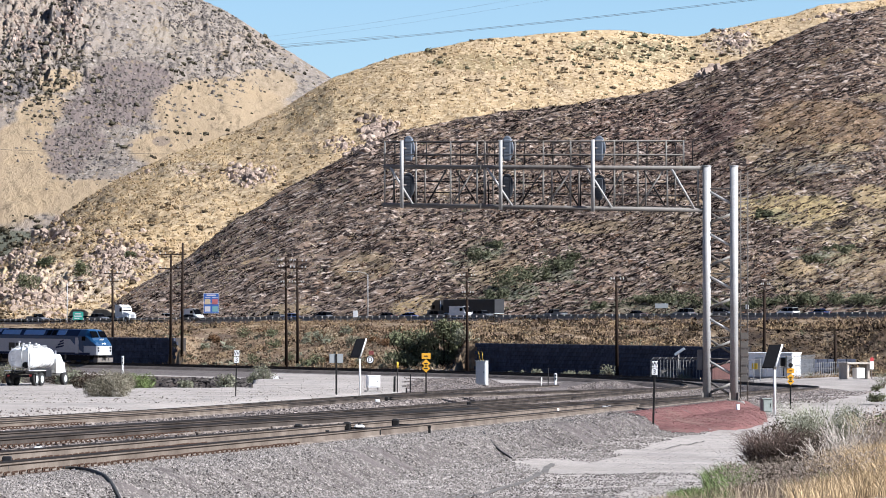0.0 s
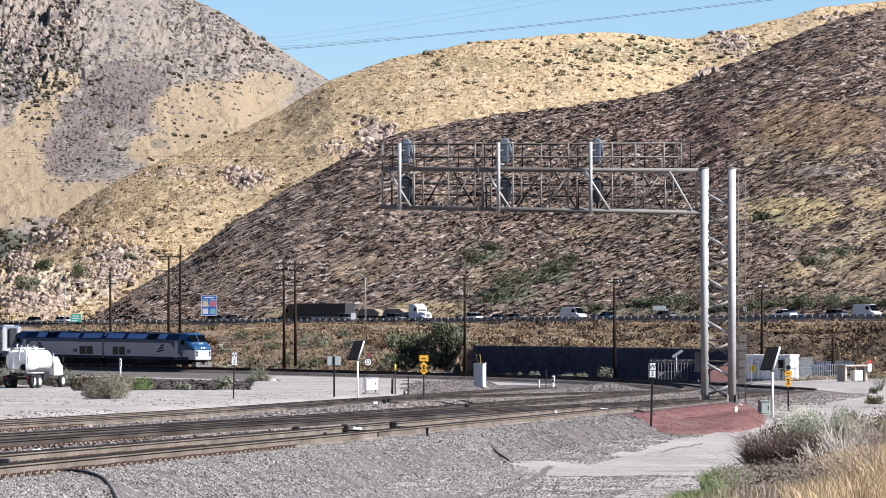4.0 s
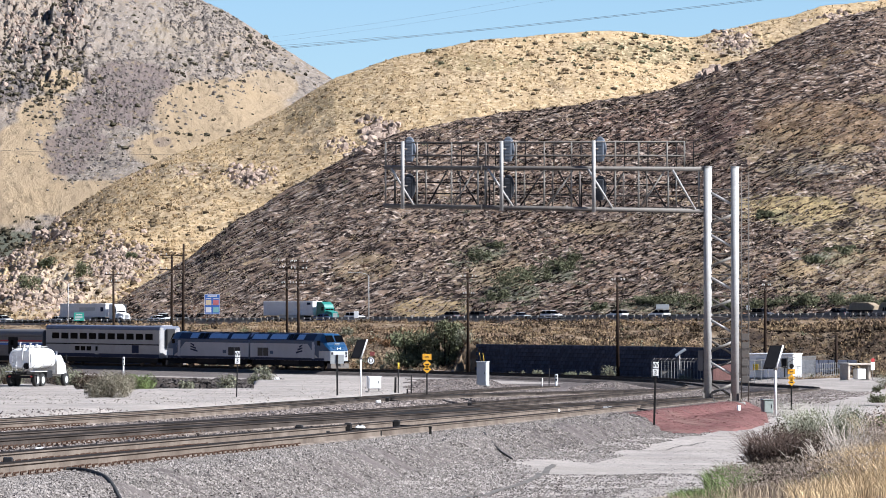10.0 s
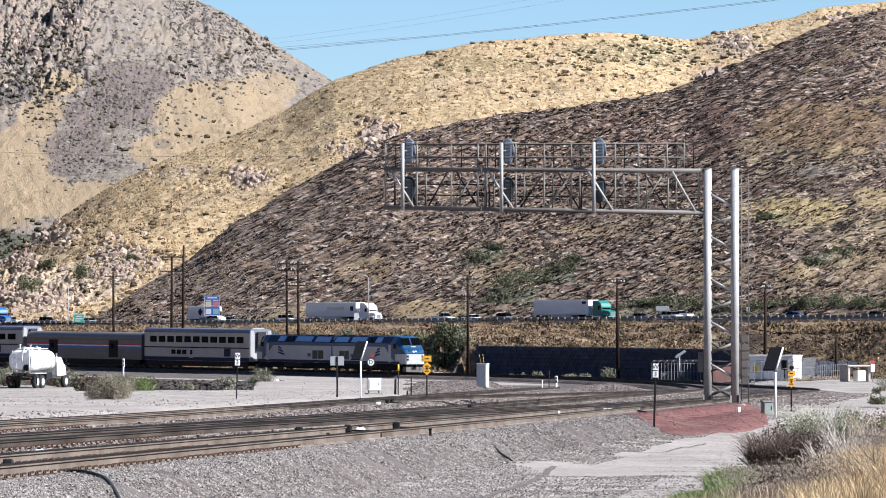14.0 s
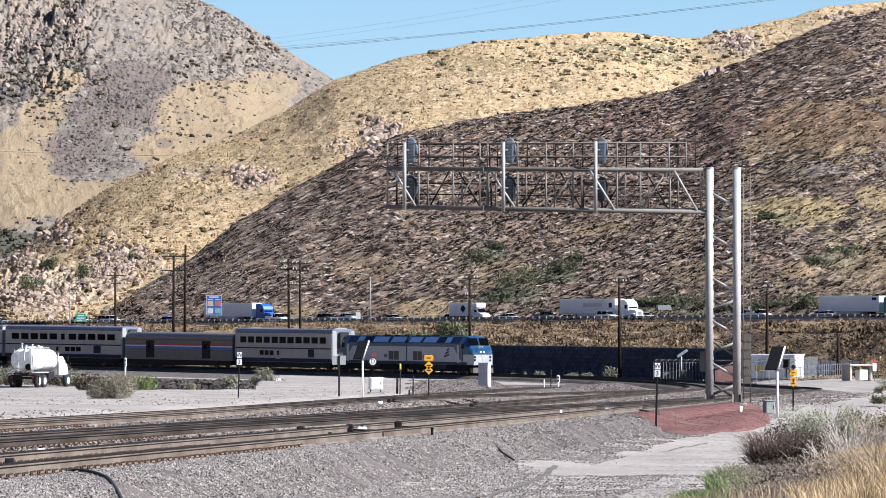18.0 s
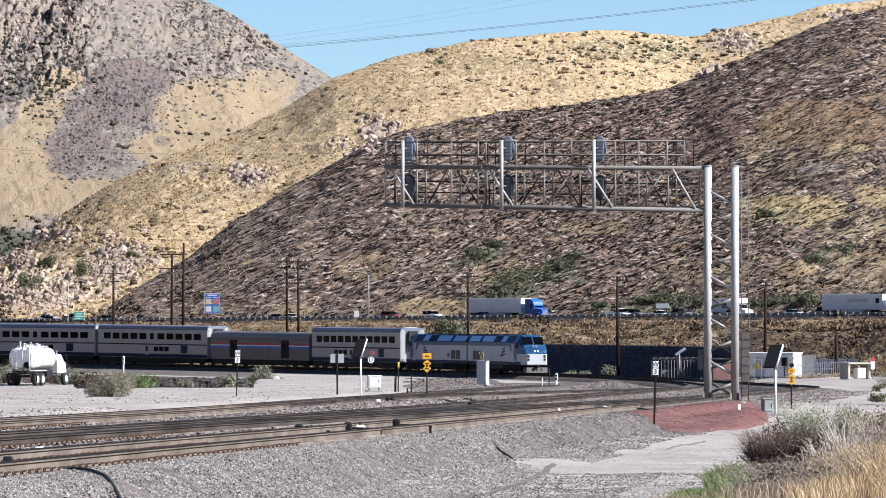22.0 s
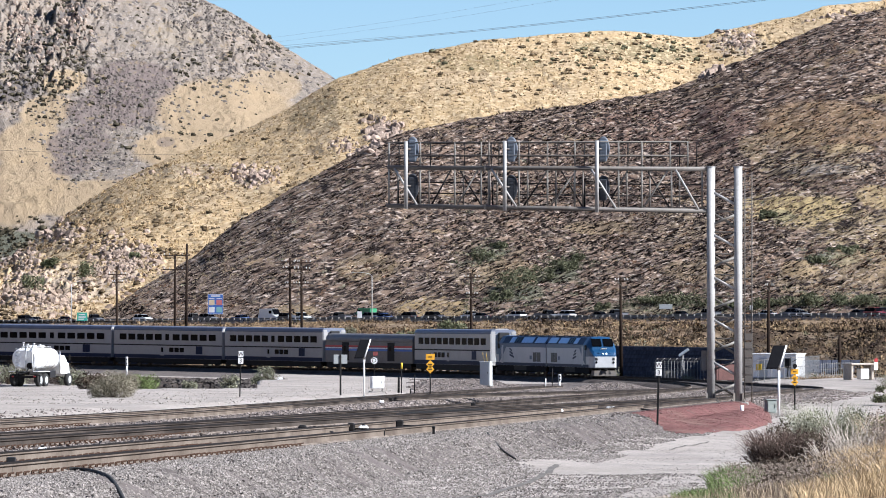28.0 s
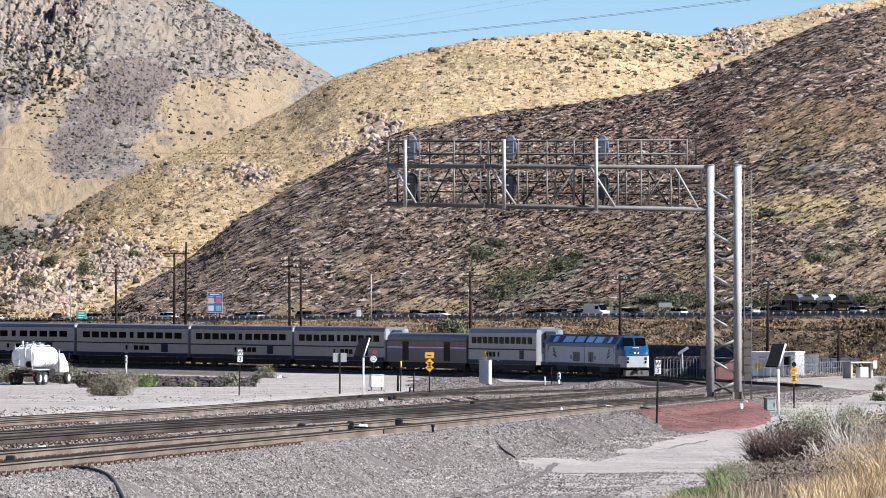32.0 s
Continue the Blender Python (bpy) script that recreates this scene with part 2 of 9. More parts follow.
def hill_material(name, layers, patches=(), top=(), under=2, stretch=(1, 1, 1), fine=0.5, bump=0.9, depth=0.6, lay=(0.0, 1.0), rough_edge=0.9):
    """Layers: (colour, noise scale, low, high, seed), each mixed over the last, the first few under the patches, the top patches over all; patches: (colour, centre, radii, strength)."""
    m = bpy.data.materials.new(name)
    m.use_nodes = True
    N, L = m.node_tree.nodes, m.node_tree.links
    b = N["Principled BSDF"]
    b.inputs["Roughness"].default_value = 0.97
    b.inputs["Specular IOR Level"].default_value = 0.02
    tc = N.new("ShaderNodeTexCoord")
    geo = N.new("ShaderNodeNewGeometry")

    def noise_at(scale, off, det=6.0, rg=0.65):
        mp = N.new("ShaderNodeMapping")
        mp.inputs["Location"].default_value = (off * 131.0, off * 57.0, off * 17.0)
        mp.inputs["Scale"].default_value = stretch
        L.new(tc.outputs["Object"], mp.inputs["Vector"])
        n = N.new("ShaderNodeTexNoise")
        n.inputs["Scale"].default_value, n.inputs["Detail"].default_value, n.inputs["Roughness"].default_value = scale, det, rg
        L.new(mp.outputs[0], n.inputs["Vector"])
        return n.outputs[0]

    def streaky(scale, off):
        mp = N.new("ShaderNodeMapping")
        mp.vector_type = "TEXTURE"
        mp.inputs["Location"].default_value = (off * 131.0, off * 57.0, off * 17.0)
        mp.inputs["Rotation"].default_value = (0, lay[0], 0)
        mp.inputs["Scale"].default_value = (lay[1], 2.0, 1)
        L.new(tc.outputs["Object"], mp.inputs["Vector"])
        n = N.new("ShaderNodeTexNoise")
        n.inputs["Scale"].default_value, n.inputs["Detail"].default_value, n.inputs["Roughness"].default_value = scale, 3.0, 0.6
        L.new(mp.outputs[0], n.inputs["Vector"])
        return n.outputs[0]

    def ramp(sock, lo, hi, c0=0.0, c1=1.0):
        r = N.new("ShaderNodeMapRange")
        r.inputs["From Min"].default_value, r.inputs["From Max"].default_value = lo, hi
        r.inputs["To Min"].default_value, r.inputs["To Max"].default_value = c0, c1
        L.new(sock, r.inputs["Value"])
        return r.outputs[0]

    def over(last, col, fac):
        x = N.new("ShaderNodeMix")
        x.data_type = "RGBA"
        L.new(fac, x.inputs[0])
        if last is None:
            x.inputs[6].default_value = (*[c * 0.72 for c in col], 1)
        else:
            L.new(last, x.inputs[6])
        x.inputs[7].default_value = (*col, 1)
        return x.outputs[2]

    def lay_patches(last, group, first):
        for k, (col, c, rad, amt) in enumerate(group):
            mp = N.new("ShaderNodeVectorMath")
            mp.operation = "SUBTRACT"
            L.new(geo.outputs["Position"], mp.inputs[0])
            mp.inputs[1].default_value = c
            dv = N.new("ShaderNodeVectorMath")
            dv.operation = "DIVIDE"
            L.new(mp.outputs[0], dv.inputs[0])
            dv.inputs[1].default_value = rad
            ln = N.new("ShaderNodeVectorMath")
            ln.operation = "LENGTH"
            L.new(dv.outputs[0], ln.inputs[0])
            ad = N.new("ShaderNodeMath")
            ad.operation = "MULTIPLY_ADD"
            L.new(noise_at(4.0 / max(rad), first + k), ad.inputs[0])
            ad.inputs[1].default_value = rough_edge
            L.new(ln.outputs["Value"], ad.inputs[2])
            last = over(last, col, ramp(ad.outputs[0], 0.93 + rough_edge * 0.5, 0.78 + rough_edge * 0.5, 0.0, amt))
        return last

    last = None
    for col, sc, lo, hi, off in layers[:under]:
        last = over(last, col, ramp(streaky(sc, off) if sc > 0.2 and lay[1] != 1.0 else noise_at(sc, off), lo, hi))
    last = lay_patches(last, patches, 20)
    for col, sc, lo, hi, off in layers[under:]:
        last = over(last, col, ramp(streaky(sc, off) if sc > 0.2 and lay[1] != 1.0 else noise_at(sc, off), lo, hi))
    last = lay_patches(last, top, 60)
    bp = N.new("ShaderNodeBump")
    bp.inputs["Strength"].default_value, bp.inputs["Distance"].default_value = bump, depth
    L.new(noise_at(fine, 0, 8.0, 0.7), bp.inputs["Height"])
    L.new(bp.outputs[0], b.inputs["Normal"])
    L.new(last, b.inputs["Base Color"])
    return m


M_BANK = hill_material("bank_grass", [((0.189, 0.133, 0.0851), 0.05, 0.35, 0.65, 13), ((0.122, 0.0859, 0.0621), 0.1, 0.5, 0.62, 14),
                                      ((0.263, 0.207, 0.145), 0.6, 0.5, 0.65, 15), ((0.0669, 0.0495, 0.0403), 0.22, 0.54, 0.66, 19), ((0.281, 0.216, 0.145), 0.15, 0.58, 0.68, 20)], fine=1.0, depth=0.3, stretch=(1, 0.3, 1))


# ---- mesh helpers ----
class Shape:
    """Collects vertices and faces of one mesh."""

    def __init__(self):
        self.v, self.f, self.s = [], [], []

    def add(self, verts, faces, smooth=False):
        o = len(self.v)
        self.v += [tuple(p) for p in verts]
        self.f += [tuple(i + o for i in q) for q in faces]
        self.s += [smooth] * len(faces)
        return self

    def box(self, c, size, bev=0.0, rz=0.0, m=None):
        """Box at centre c with chamfered vertical and horizontal edges."""
        x, y, z = (s / 2 for s in size)
        b = min(bev, x * 0.8, y * 0.8, z * 0.8)
        if b <= 0:
            vs = [(sx * x, sy * y, sz * z) for sz in (-1, 1) for sx, sy in ((-1, -1), (1, -1), (1, 1), (-1, 1))]
            fs = [(3, 2, 1, 0), (4, 5, 6, 7), (0, 1, 5, 4), (1, 2, 6, 5), (2, 3, 7, 6), (3, 0, 4, 7)]
        else:
            ring = [(-x + b, -y), (x - b, -y), (x, -y + b), (x, y - b), (x - b, y), (-x + b, y), (-x, y - b), (-x, -y + b)]
            inn = [(px * (1 - b / x), py * (1 - b / y)) for px, py in ring]
            vs = [(*p, -z) for p in inn] + [(*p, -z + b) for p in ring] + [(*p, z - b) for p in ring] + [(*p, z) for p in inn]
            fs = [tuple(range(7, -1, -1)), tuple(range(24, 32))]
            for k in range(3):
                fs += [(k * 8 + i, k * 8 + (i + 1) % 8, k * 8 + 8 + (i + 1) % 8, k * 8 + 8 + i) for i in range(8)]
        r = Matrix.Rotation(radians(rz), 4, "Z")
        t = Matrix.Translation(c) @ r if m is None else Matrix.Translation(c) @ m
        return self.add([t @ Vector(p) for p in vs], fs)

    def tube(self, a, b, r, n=8, r2=None, caps=True):
        a, b = Vector(a), Vector(b)
        r2 = r if r2 is None else r2
        q = (b - a).to_track_quat("Z", "Y").to_matrix()
        ring = [q @ Vector((math.cos(6.28318 * i / n), math.sin(6.28318 * i / n), 0)) for i in range(n)]
        o = len(self.v)
        self.add([a + p * r for p in ring] + [b + p * r2 for p in ring], [(i, (i + 1) % n, n + (i + 1) % n, n + i) for i in range(n)], n > 5)
        if caps:
            self.f += [tuple(o + n - 1 - i for i in range(n)), tuple(o + n + i for i in range(n))]
            self.s += [False, False]
        return self

    def line(self, pts, r, n=5):
        for a, b in zip(pts, pts[1:]):
            self.tube(a, b, r, n, caps=True)
        return self

    def pipe(self, pts, r, n=5):
        """One continuous tube through points."""
        pts = [Vector(p) for p in pts]
        rings = []
        for i, p in enumerate(pts):
            d = (pts[min(i + 1, len(pts) - 1)] - pts[max(i - 1, 0)]).normalized()
            a = d.cross(Vector((0.13, 0.2, 0.97))).normalized()
            b = d.cross(a)
            rings.append([p + (a * math.cos(6.28318 * j / n) + b * math.sin(6.28318 * j / n)) * r for j in range(n)])
        return self.loft(rings, n > 5)

    def sweep(self, prof, path, closed=True, smooth=False, caps=True):
        """Profile points (across, up) carried along a path of (x, y, z) in plan."""
        p = np.array(path, float)
        t = np.gradient(p[:, :2], axis=0)
        t /= np.linalg.norm(t, axis=1)[:, None]
        nrm = np.stack([t[:, 1], -t[:, 0]], 1)
        k = len(prof)
        o = len(self.v)
        for i in range(len(p)):
            for a, u in prof:
                self.v.append((p[i, 0] + nrm[i, 0] * a, p[i, 1] + nrm[i, 1] * a, p[i, 2] + u))
        kk = k if closed else k - 1
        for i in range(len(p) - 1):
            for j in range(kk):
                self.f.append((o + i * k + j, o + i * k + (j + 1) % k, o + (i + 1) * k + (j + 1) % k, o + (i + 1) * k + j))
                self.s.append(smooth)
        if closed and caps:
            e = o + (len(p) - 1) * k
            self.f += [tuple(o + k - 1 - j for j in range(k)), tuple(e + j for j in range(k))]
            self.s += [False, False]
        return self

    def loft(self, rings, smooth=False, caps=True):
        """Skin over rings of equal point count."""
        k, o = len(rings[0]), len(self.v)
        for r in rings:
            self.v += [tuple(q) for q in r]
        for i in range(len(rings) - 1):
            for j in range(k):
                self.f.append((o + i * k + j, o + i * k + (j + 1) % k, o + (i + 1) * k + (j + 1) % k, o + (i + 1) * k + j))
                self.s.append(smooth)
        if caps:
            e = o + (len(rings) - 1) * k
            self.f += [tuple(o + k - 1 - j for j in range(k)), tuple(e + j for j in range(k))]
            self.s += [False, False]
        return self

    def mesh(self, name):
        me = bpy.data.meshes.new(name)
        me.from_pydata(self.v, [], self.f)
        me.polygons.foreach_set("use_smooth", self.s)
        bm = bmesh.new()
        bm.from_mesh(me)
        bmesh.ops.recalc_face_normals(bm, faces=bm.faces)
        bm.to_mesh(me)
        bm.free()
        return me


def part(name, shape, mat, parent=None, label="", at=None):
    me = shape.mesh(name) if isinstance(shape, Shape) else shape
    if not me.materials:
        me.materials.append(mat)
    ob = new(name, me)
    if parent is not None:
        ob.parent = parent
    if at is not None:
        ob.matrix_basis = at
    return tagged(ob, label)


def thing(name, label, category, at, group="", kind=""):
    ob = new(name)
    ob.matrix_basis = at
    ob.empty_display_size = 0.3
    return tagged(ob, label, category, group, kind)


def raw_mesh(name, v, f, mat, smooth=False):
    """Mesh from numpy arrays: v (n,3), f (m,3 or 4)."""
    me = bpy.data.meshes.new(name)
    v, f = np.asarray(v, np.float32), np.asarray(f, np.int32)
    me.vertices.add(len(v))
    me.vertices.foreach_set("co", v.ravel())
    k = f.shape[1]
    me.loops.add(f.size)
    me.loops.foreach_set("vertex_index", f.ravel())
    me.polygons.add(len(f))
    me.polygons.foreach_set("loop_start", np.arange(0, f.size, k, dtype=np.int32))
    me.polygons.foreach_set("use_smooth", np.full(len(f), smooth))
    me.update(calc_edges=True)
    if mat is not None:
        me.materials.append(mat)
    return new(name, me)


def grid_faces(rows, cols):
    i = np.arange(rows * cols).reshape(rows, cols)
    return np.stack([i[:-1, :-1], i[:-1, 1:], i[1:, 1:], i[1:, :-1]], -1).reshape(-1, 4)


def lattice(ix, iy, seed):
    h = np.sin(ix * 127.1 + iy * 311.7 + seed * 74.7) * 43758.5453
    return h - np.floor(h)


def vnoise(x, y, seed=0):
    ix, iy = np.floor(x), np.floor(y)
    fx, fy = x - ix, y - iy
    fx, fy = fx * fx * (3 - 2 * fx), fy * fy * (3 - 2 * fy)
    a, b = lattice(ix, iy, seed), lattice(ix + 1, iy, seed)
    c, d = lattice(ix, iy + 1, seed), lattice(ix + 1, iy + 1, seed)
    return (a * (1 - fx) + b * fx) * (1 - fy) + (c * (1 - fx) + d * fx) * fy


def fbm(x, y, octaves=4, seed=0):
    s, a, t = 0, 1.0, 0
    for k in range(octaves):
        s, t = s + a * (vnoise(x * 2 ** k, y * 2 ** k, seed + k) - 0.5), t + a
        a *= 0.5
    return s / t * 2


def sstep(a, b, x):
    t = np.clip((x - a) / (b - a), 0, 1)
    return t * t * (3 - 2 * t)


def spline(pts, step):
    """Catmull-Rom curve through control points, resampled evenly."""
    p = np.array(pts, float)
    p = np.vstack([2 * p[0] - p[1], p, 2 * p[-1] - p[-2]])
    out = []
    for i in range(1, len(p) - 2):
        n = max(4, int(np.linalg.norm(p[i + 1] - p[i]) / step * 2))
        t = np.linspace(0, 1, n, endpoint=False)[:, None]
        out.append(0.5 * (2 * p[i] + (p[i + 1] - p[i - 1]) * t + (2 * p[i - 1] - 5 * p[i] + 4 * p[i + 1] - p[i + 2]) * t ** 2
                          + (3 * p[i] - p[i - 1] - 3 * p[i + 1] + p[i + 2]) * t ** 3))
    q = np.vstack(out + [p[-2:-1]])
    s = np.concatenate([[0], np.cumsum(np.linalg.norm(np.diff(q, axis=0), axis=1))])
    u = np.arange(0, s[-1], step)
    return np.stack([np.interp(u, s, q[:, k]) for k in range(q.shape[1])], 1)

# ---- plan: rails, freeway, ground ----
RAIL_Y = (-100, 500, 545, 585, 625, 665, 725, 760, 795, 830, 900, 1000)
RAIL_Z = (6.16, 0.93, 0.56, 0.25, 0.05, -0.04, 0.0, 0.05, 0.2, 0.48, 0.7, 0.8)


def rail_z(y):
    return np.interp(y, RAIL_Y, RAIL_Z)


def with_z(xy):
    return np.column_stack([xy, rail_z(xy[:, 1])])


def beside(path, d):
    """A path offset to its right hand by d metres."""
    t = np.gradient(path[:, :2], axis=0)
    t /= np.linalg.norm(t, axis=1)[:, None]
    return path[:, :2] + np.stack([t[:, 1], -t[:, 0]], 1) * d


# the train's line, in its direction of travel (from the far left, round the bend, back to the camera)
TRAIN_FAR = [(-216, 978), (-158, 928), (-113, 888), (-84.13, 860.4), (-70.03, 846.2), (-56.47, 831.5), (-43.74, 816.1), (-32.03, 799.9), (-21.45, 782.9), (-12.05, 765.2),
             (-3.82, 747.0), (3.26, 728.3), (9.22, 709.2), (14.08, 689.8), (17.84, 670.2), (18.67, 664.7)]
TRAIN_NEAR = [(22.1, 625), (22.0, 570), (19.6, 510), (16.4, 450), (8.0, 325), (4.3, 270), (-2.1, 175), (-7.6, 103), (-10.0, 74), (-17.8, -20), (-22, -70)]
LINE_B = with_z(spline(TRAIN_FAR + TRAIN_NEAR, 1.0))
far = spline(TRAIN_FAR, 1.0)
LINE_A = with_z(spline([tuple(p) for p in beside(far, -5.0)[::22]] + [(26.9, 628), (28.6, 575), (28.5, 520), (26.4, 470), (20.9, 400), (12.7, 300),
                                                                     (2.9, 180), (-5.8, 74), (-13.5, -20), (-17.6, -70)], 1.0))
LINE_C = with_z(spline([(9.0, 548), (5.4, 483), (-2.9, 290), (-7.0, 187), (-10.0, 135), (-14.0, 65), (-19, -20), (-22, -70)], 1.0))

FW_A, FW_B = Vector((-94, 1380)), Vector((80, 1170))      # near edge of the freeway
FW_DIR = (FW_B - FW_A).normalized()
FW_BACK = Vector((-FW_DIR.y, FW_DIR.x))                    # away from the camera


def fw_z(x):
    return 4.9 + 1.4 * (np.clip(x, -200, 160) + 94) / 174


def path_dist(path, x, y):
    """Signed distance behind a path (positive on the far side), and nearest index."""
    p = path[::3, :2]
    t = np.gradient(p, axis=0)
    t /= np.linalg.norm(t, axis=1)[:, None]
    best, sign = np.full(x.shape, 1e9), np.ones(x.shape)
    for i in range(len(p)):
        dx, dy = x - p[i, 0], y - p[i, 1]
        d2 = dx * dx + dy * dy
        m = d2 < best
        best = np.where(m, d2, best)
        sign = np.where(m, np.where(t[i, 0] * dy - t[i, 1] * dx > 0, 1, -1), sign)
    return np.sqrt(best) * sign


CX = (LINE_C[::-1, 1].copy(), LINE_C[::-1, 0].copy())
AX = (LINE_A[LINE_A[:, 1] < 520][::-1, 1].copy(), LINE_A[LINE_A[:, 1] < 520][::-1, 0].copy())
AFAR = (LINE_A[LINE_A[:, 1] < 655][::-1, 1].copy(), LINE_A[LINE_A[:, 1] < 655][::-1, 0].copy())
WALL_LINE = beside(far, -14.0)


def ground_z(x, y):
    x, y = np.asarray(x, float), np.asarray(y, float)
    zr = rail_z(y)
    z = zr - 0.62
    dl = np.interp(y, *CX) - x
    # dirt pad beyond the third track
    pad = np.maximum(zr - 0.10, 0.95)
    b = x / np.maximum(y, 1) * 1000
    rt = sstep(-31, -27, b)
    edge = 474 + 46 * (1 - sstep(-58, -53, b)) + 168 * rt
    pad = pad + (-2.3 - pad) * sstep(0, 14, y - edge) * (1 - rt) + (zr - 0.9 - pad) * sstep(0, 8, y - edge) * rt
    w = sstep(2.2, 5.0, dl) * (1 - sstep(2, 12, x))
    z = z + (pad - z) * w
    # embankment under the far line, cut and bank behind it
    n = path_dist(LINE_B[:560], x, y)
    farside = y > 560
    z = np.where(farside, z + (zr - 0.5 - z) * sstep(-48, -41, n), z)
    q = (FW_A.x - x) * FW_BACK.x + (FW_A.y - y) * FW_BACK.y         # metres in front of the freeway
    top = fw_z(x) - 0.5
    mid, east = sstep(-36, -31, x) * (1 - sstep(0.5, 3.5, x)), sstep(26, 32.5, x)
    gap = np.maximum(mid, east)
    lip = 15.3 - 5 * mid
    rise = np.where(n > lip, 3.55 + 0.3 * gap + 1.5 * east, 0) * np.where(gap > 0.02, np.clip(np.where(east > 0.02, sstep(27, 44, n), sstep(9, 36, n)) + (1 - gap), 0, 1), 1)
    k = np.clip((n - 14) / np.maximum(n - 14 + q, 1), 0, 1)
    bank = np.maximum(zr - 0.5 + rise, 0) * (1 - k) + top * k + (0.6 * fbm(x / 14, y / 30, 3, 5) + 0.75 * fbm(x / 5, y / 14, 3, 15)) * sstep(25, 42, n) * sstep(0, 20, q)
    cap = 6.3 - 0.00165 * y + 0.5 * fbm(x / 5, y / 14, 3, 15) - 0.3
    bank = np.where(east > 0.02, bank + (np.minimum(bank, cap) - bank) * east * sstep(20, 70, q), bank)
    inner = zr - 0.5 + (np.maximum(zr - 0.5, 0) - (zr - 0.5)) * east * sstep(8, lip, n)
    z = np.where(farside & (n > 8), np.where(n > lip, bank, inner), z)
    z = np.where(q < 0, top, z)
    # level apron outside the bend
    z = z + 0.3 * sstep(0.9, 1.8, x - np.interp(y, *AFAR)) * sstep(262, 300, y) * (1 - sstep(630, 655, y))
    # heap of gravel inside the bend
    z = z + 0.85 * np.exp(-((x - 13.6) / 3.4) ** 2 - ((y - 535) / 28) ** 2)
    z = z + (0.10 * fbm(x / 5, y / 9, 3, 2) + 0.04 * fbm(x * 0.9, y * 0.7, 3, 3)) * (y < 640)
    # service road and verge beside the near track
    dr = x - np.interp(y, *AX)
    z = z - 0.15 * sstep(2.2, 5, dr) * (y < 300) + 0.35 * sstep(7.5, 12, dr) * (y < 260) * (y > 20)
    return z


uu = np.concatenate([-np.geomspace(30, 0.1, 14), np.linspace(-0.09, 0.09, 300), np.geomspace(0.1, 30, 14)])
yy = np.concatenate([np.linspace(-4000, -40, 8), np.linspace(-30, 60, 10), np.geomspace(62, 560, 230), np.geomspace(562, 900, 165), np.geomspace(905, 1420, 40), np.geomspace(1500, 4900, 12)])
GX = uu[None, :] * np.maximum(yy, 45)[:, None]
GY = np.repeat(yy[:, None], len(uu), 1)
GX = np.clip(GX, -4500, 4500)
GZ = ground_z(GX.ravel(), GY.ravel())
ground = raw_mesh("ground", np.column_stack([GX.ravel(), GY.ravel(), GZ]), grid_faces(len(yy), len(uu)), M_DIRT, True)
tagged(ground, "pale dry dirt ground with gravel", "ground", kind="structure")
ground.data.materials.append(M_BANK)
fc = np.column_stack([GX.ravel(), GY.ravel()])[grid_faces(len(yy), len(uu))].mean(1)
dark = (path_dist(LINE_B[:560], fc[:, 0], fc[:, 1]) > np.where(fc[:, 0] > 25, 30, 11)) & (fc[:, 1] > 600) | (fc[:, 1] > 1000)
ground.data.materials.append(M_BALLAST)
stony = (fc[:, 1] > 55) & (fc[:, 1] < 660) & (fc[:, 0] > np.interp(fc[:, 1], *CX) - 2.6) & (fc[:, 0] < np.interp(fc[:, 1], *AX) + 2.8)
stony &= ((fc[:, 0] - 2.4) / 1.7) ** 2 + ((fc[:, 1] - 121) / 14) ** 2 > 1
stony |= (np.abs(path_dist(LINE_B[:560], fc[:, 0], fc[:, 1]) - 2) < 8) & (fc[:, 1] > 560)
stony |= (fc[:, 0] / np.maximum(fc[:, 1], 1) * 1000 + 2.5 * fbm(fc[:, 0] / 3, fc[:, 1] / 9, 3, 61) > -5) & (fc[:, 1] > 385) & (fc[:, 1] < 668) & (fc[:, 0] < 20)
nb, bb = path_dist(LINE_B[:560], fc[:, 0], fc[:, 1]), fc[:, 0] / np.maximum(fc[:, 1], 1) * 1000
rim = 478 + 46 * (1 - sstep(-58, -53, bb))
stony |= (nb > -26.5) & (nb < 6) & (bb < -28.5) & (fc[:, 1] > 560)
ditch = (nb < -30.5) & (bb < -29) & (fc[:, 1] > rim) & (fc[:, 1] < 760)
ground.data.materials.append(material("ditch_soil", (0.105, 0.085, 0.072), 0.95, col2=(0.06, 0.05, 0.044), scale=0.5, fine=8.0, bump=0.9, depth=0.08, stain=(0.16, 0.125, 0.1), stain_scale=0.4, spec=0.02))
ground.data.polygons.foreach_set("material_index", np.where(dark, 1, np.where(ditch, 3, np.where(stony, 2, 0))).astype(np.int32))


# ---- hills ----
def brg(x):
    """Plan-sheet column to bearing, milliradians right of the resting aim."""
    return (x - 784) / 11.5


def elv(y):
    """Plan-sheet row to elevation in milliradians."""
    return (560 - y) / 11.5


def at_range(x, y, d):
    """World place on a plan-sheet bearing and elevation at d metres."""
    return Vector((brg(x) * d / 1000, d, EYE_Z + elv(y) * d / 1000))

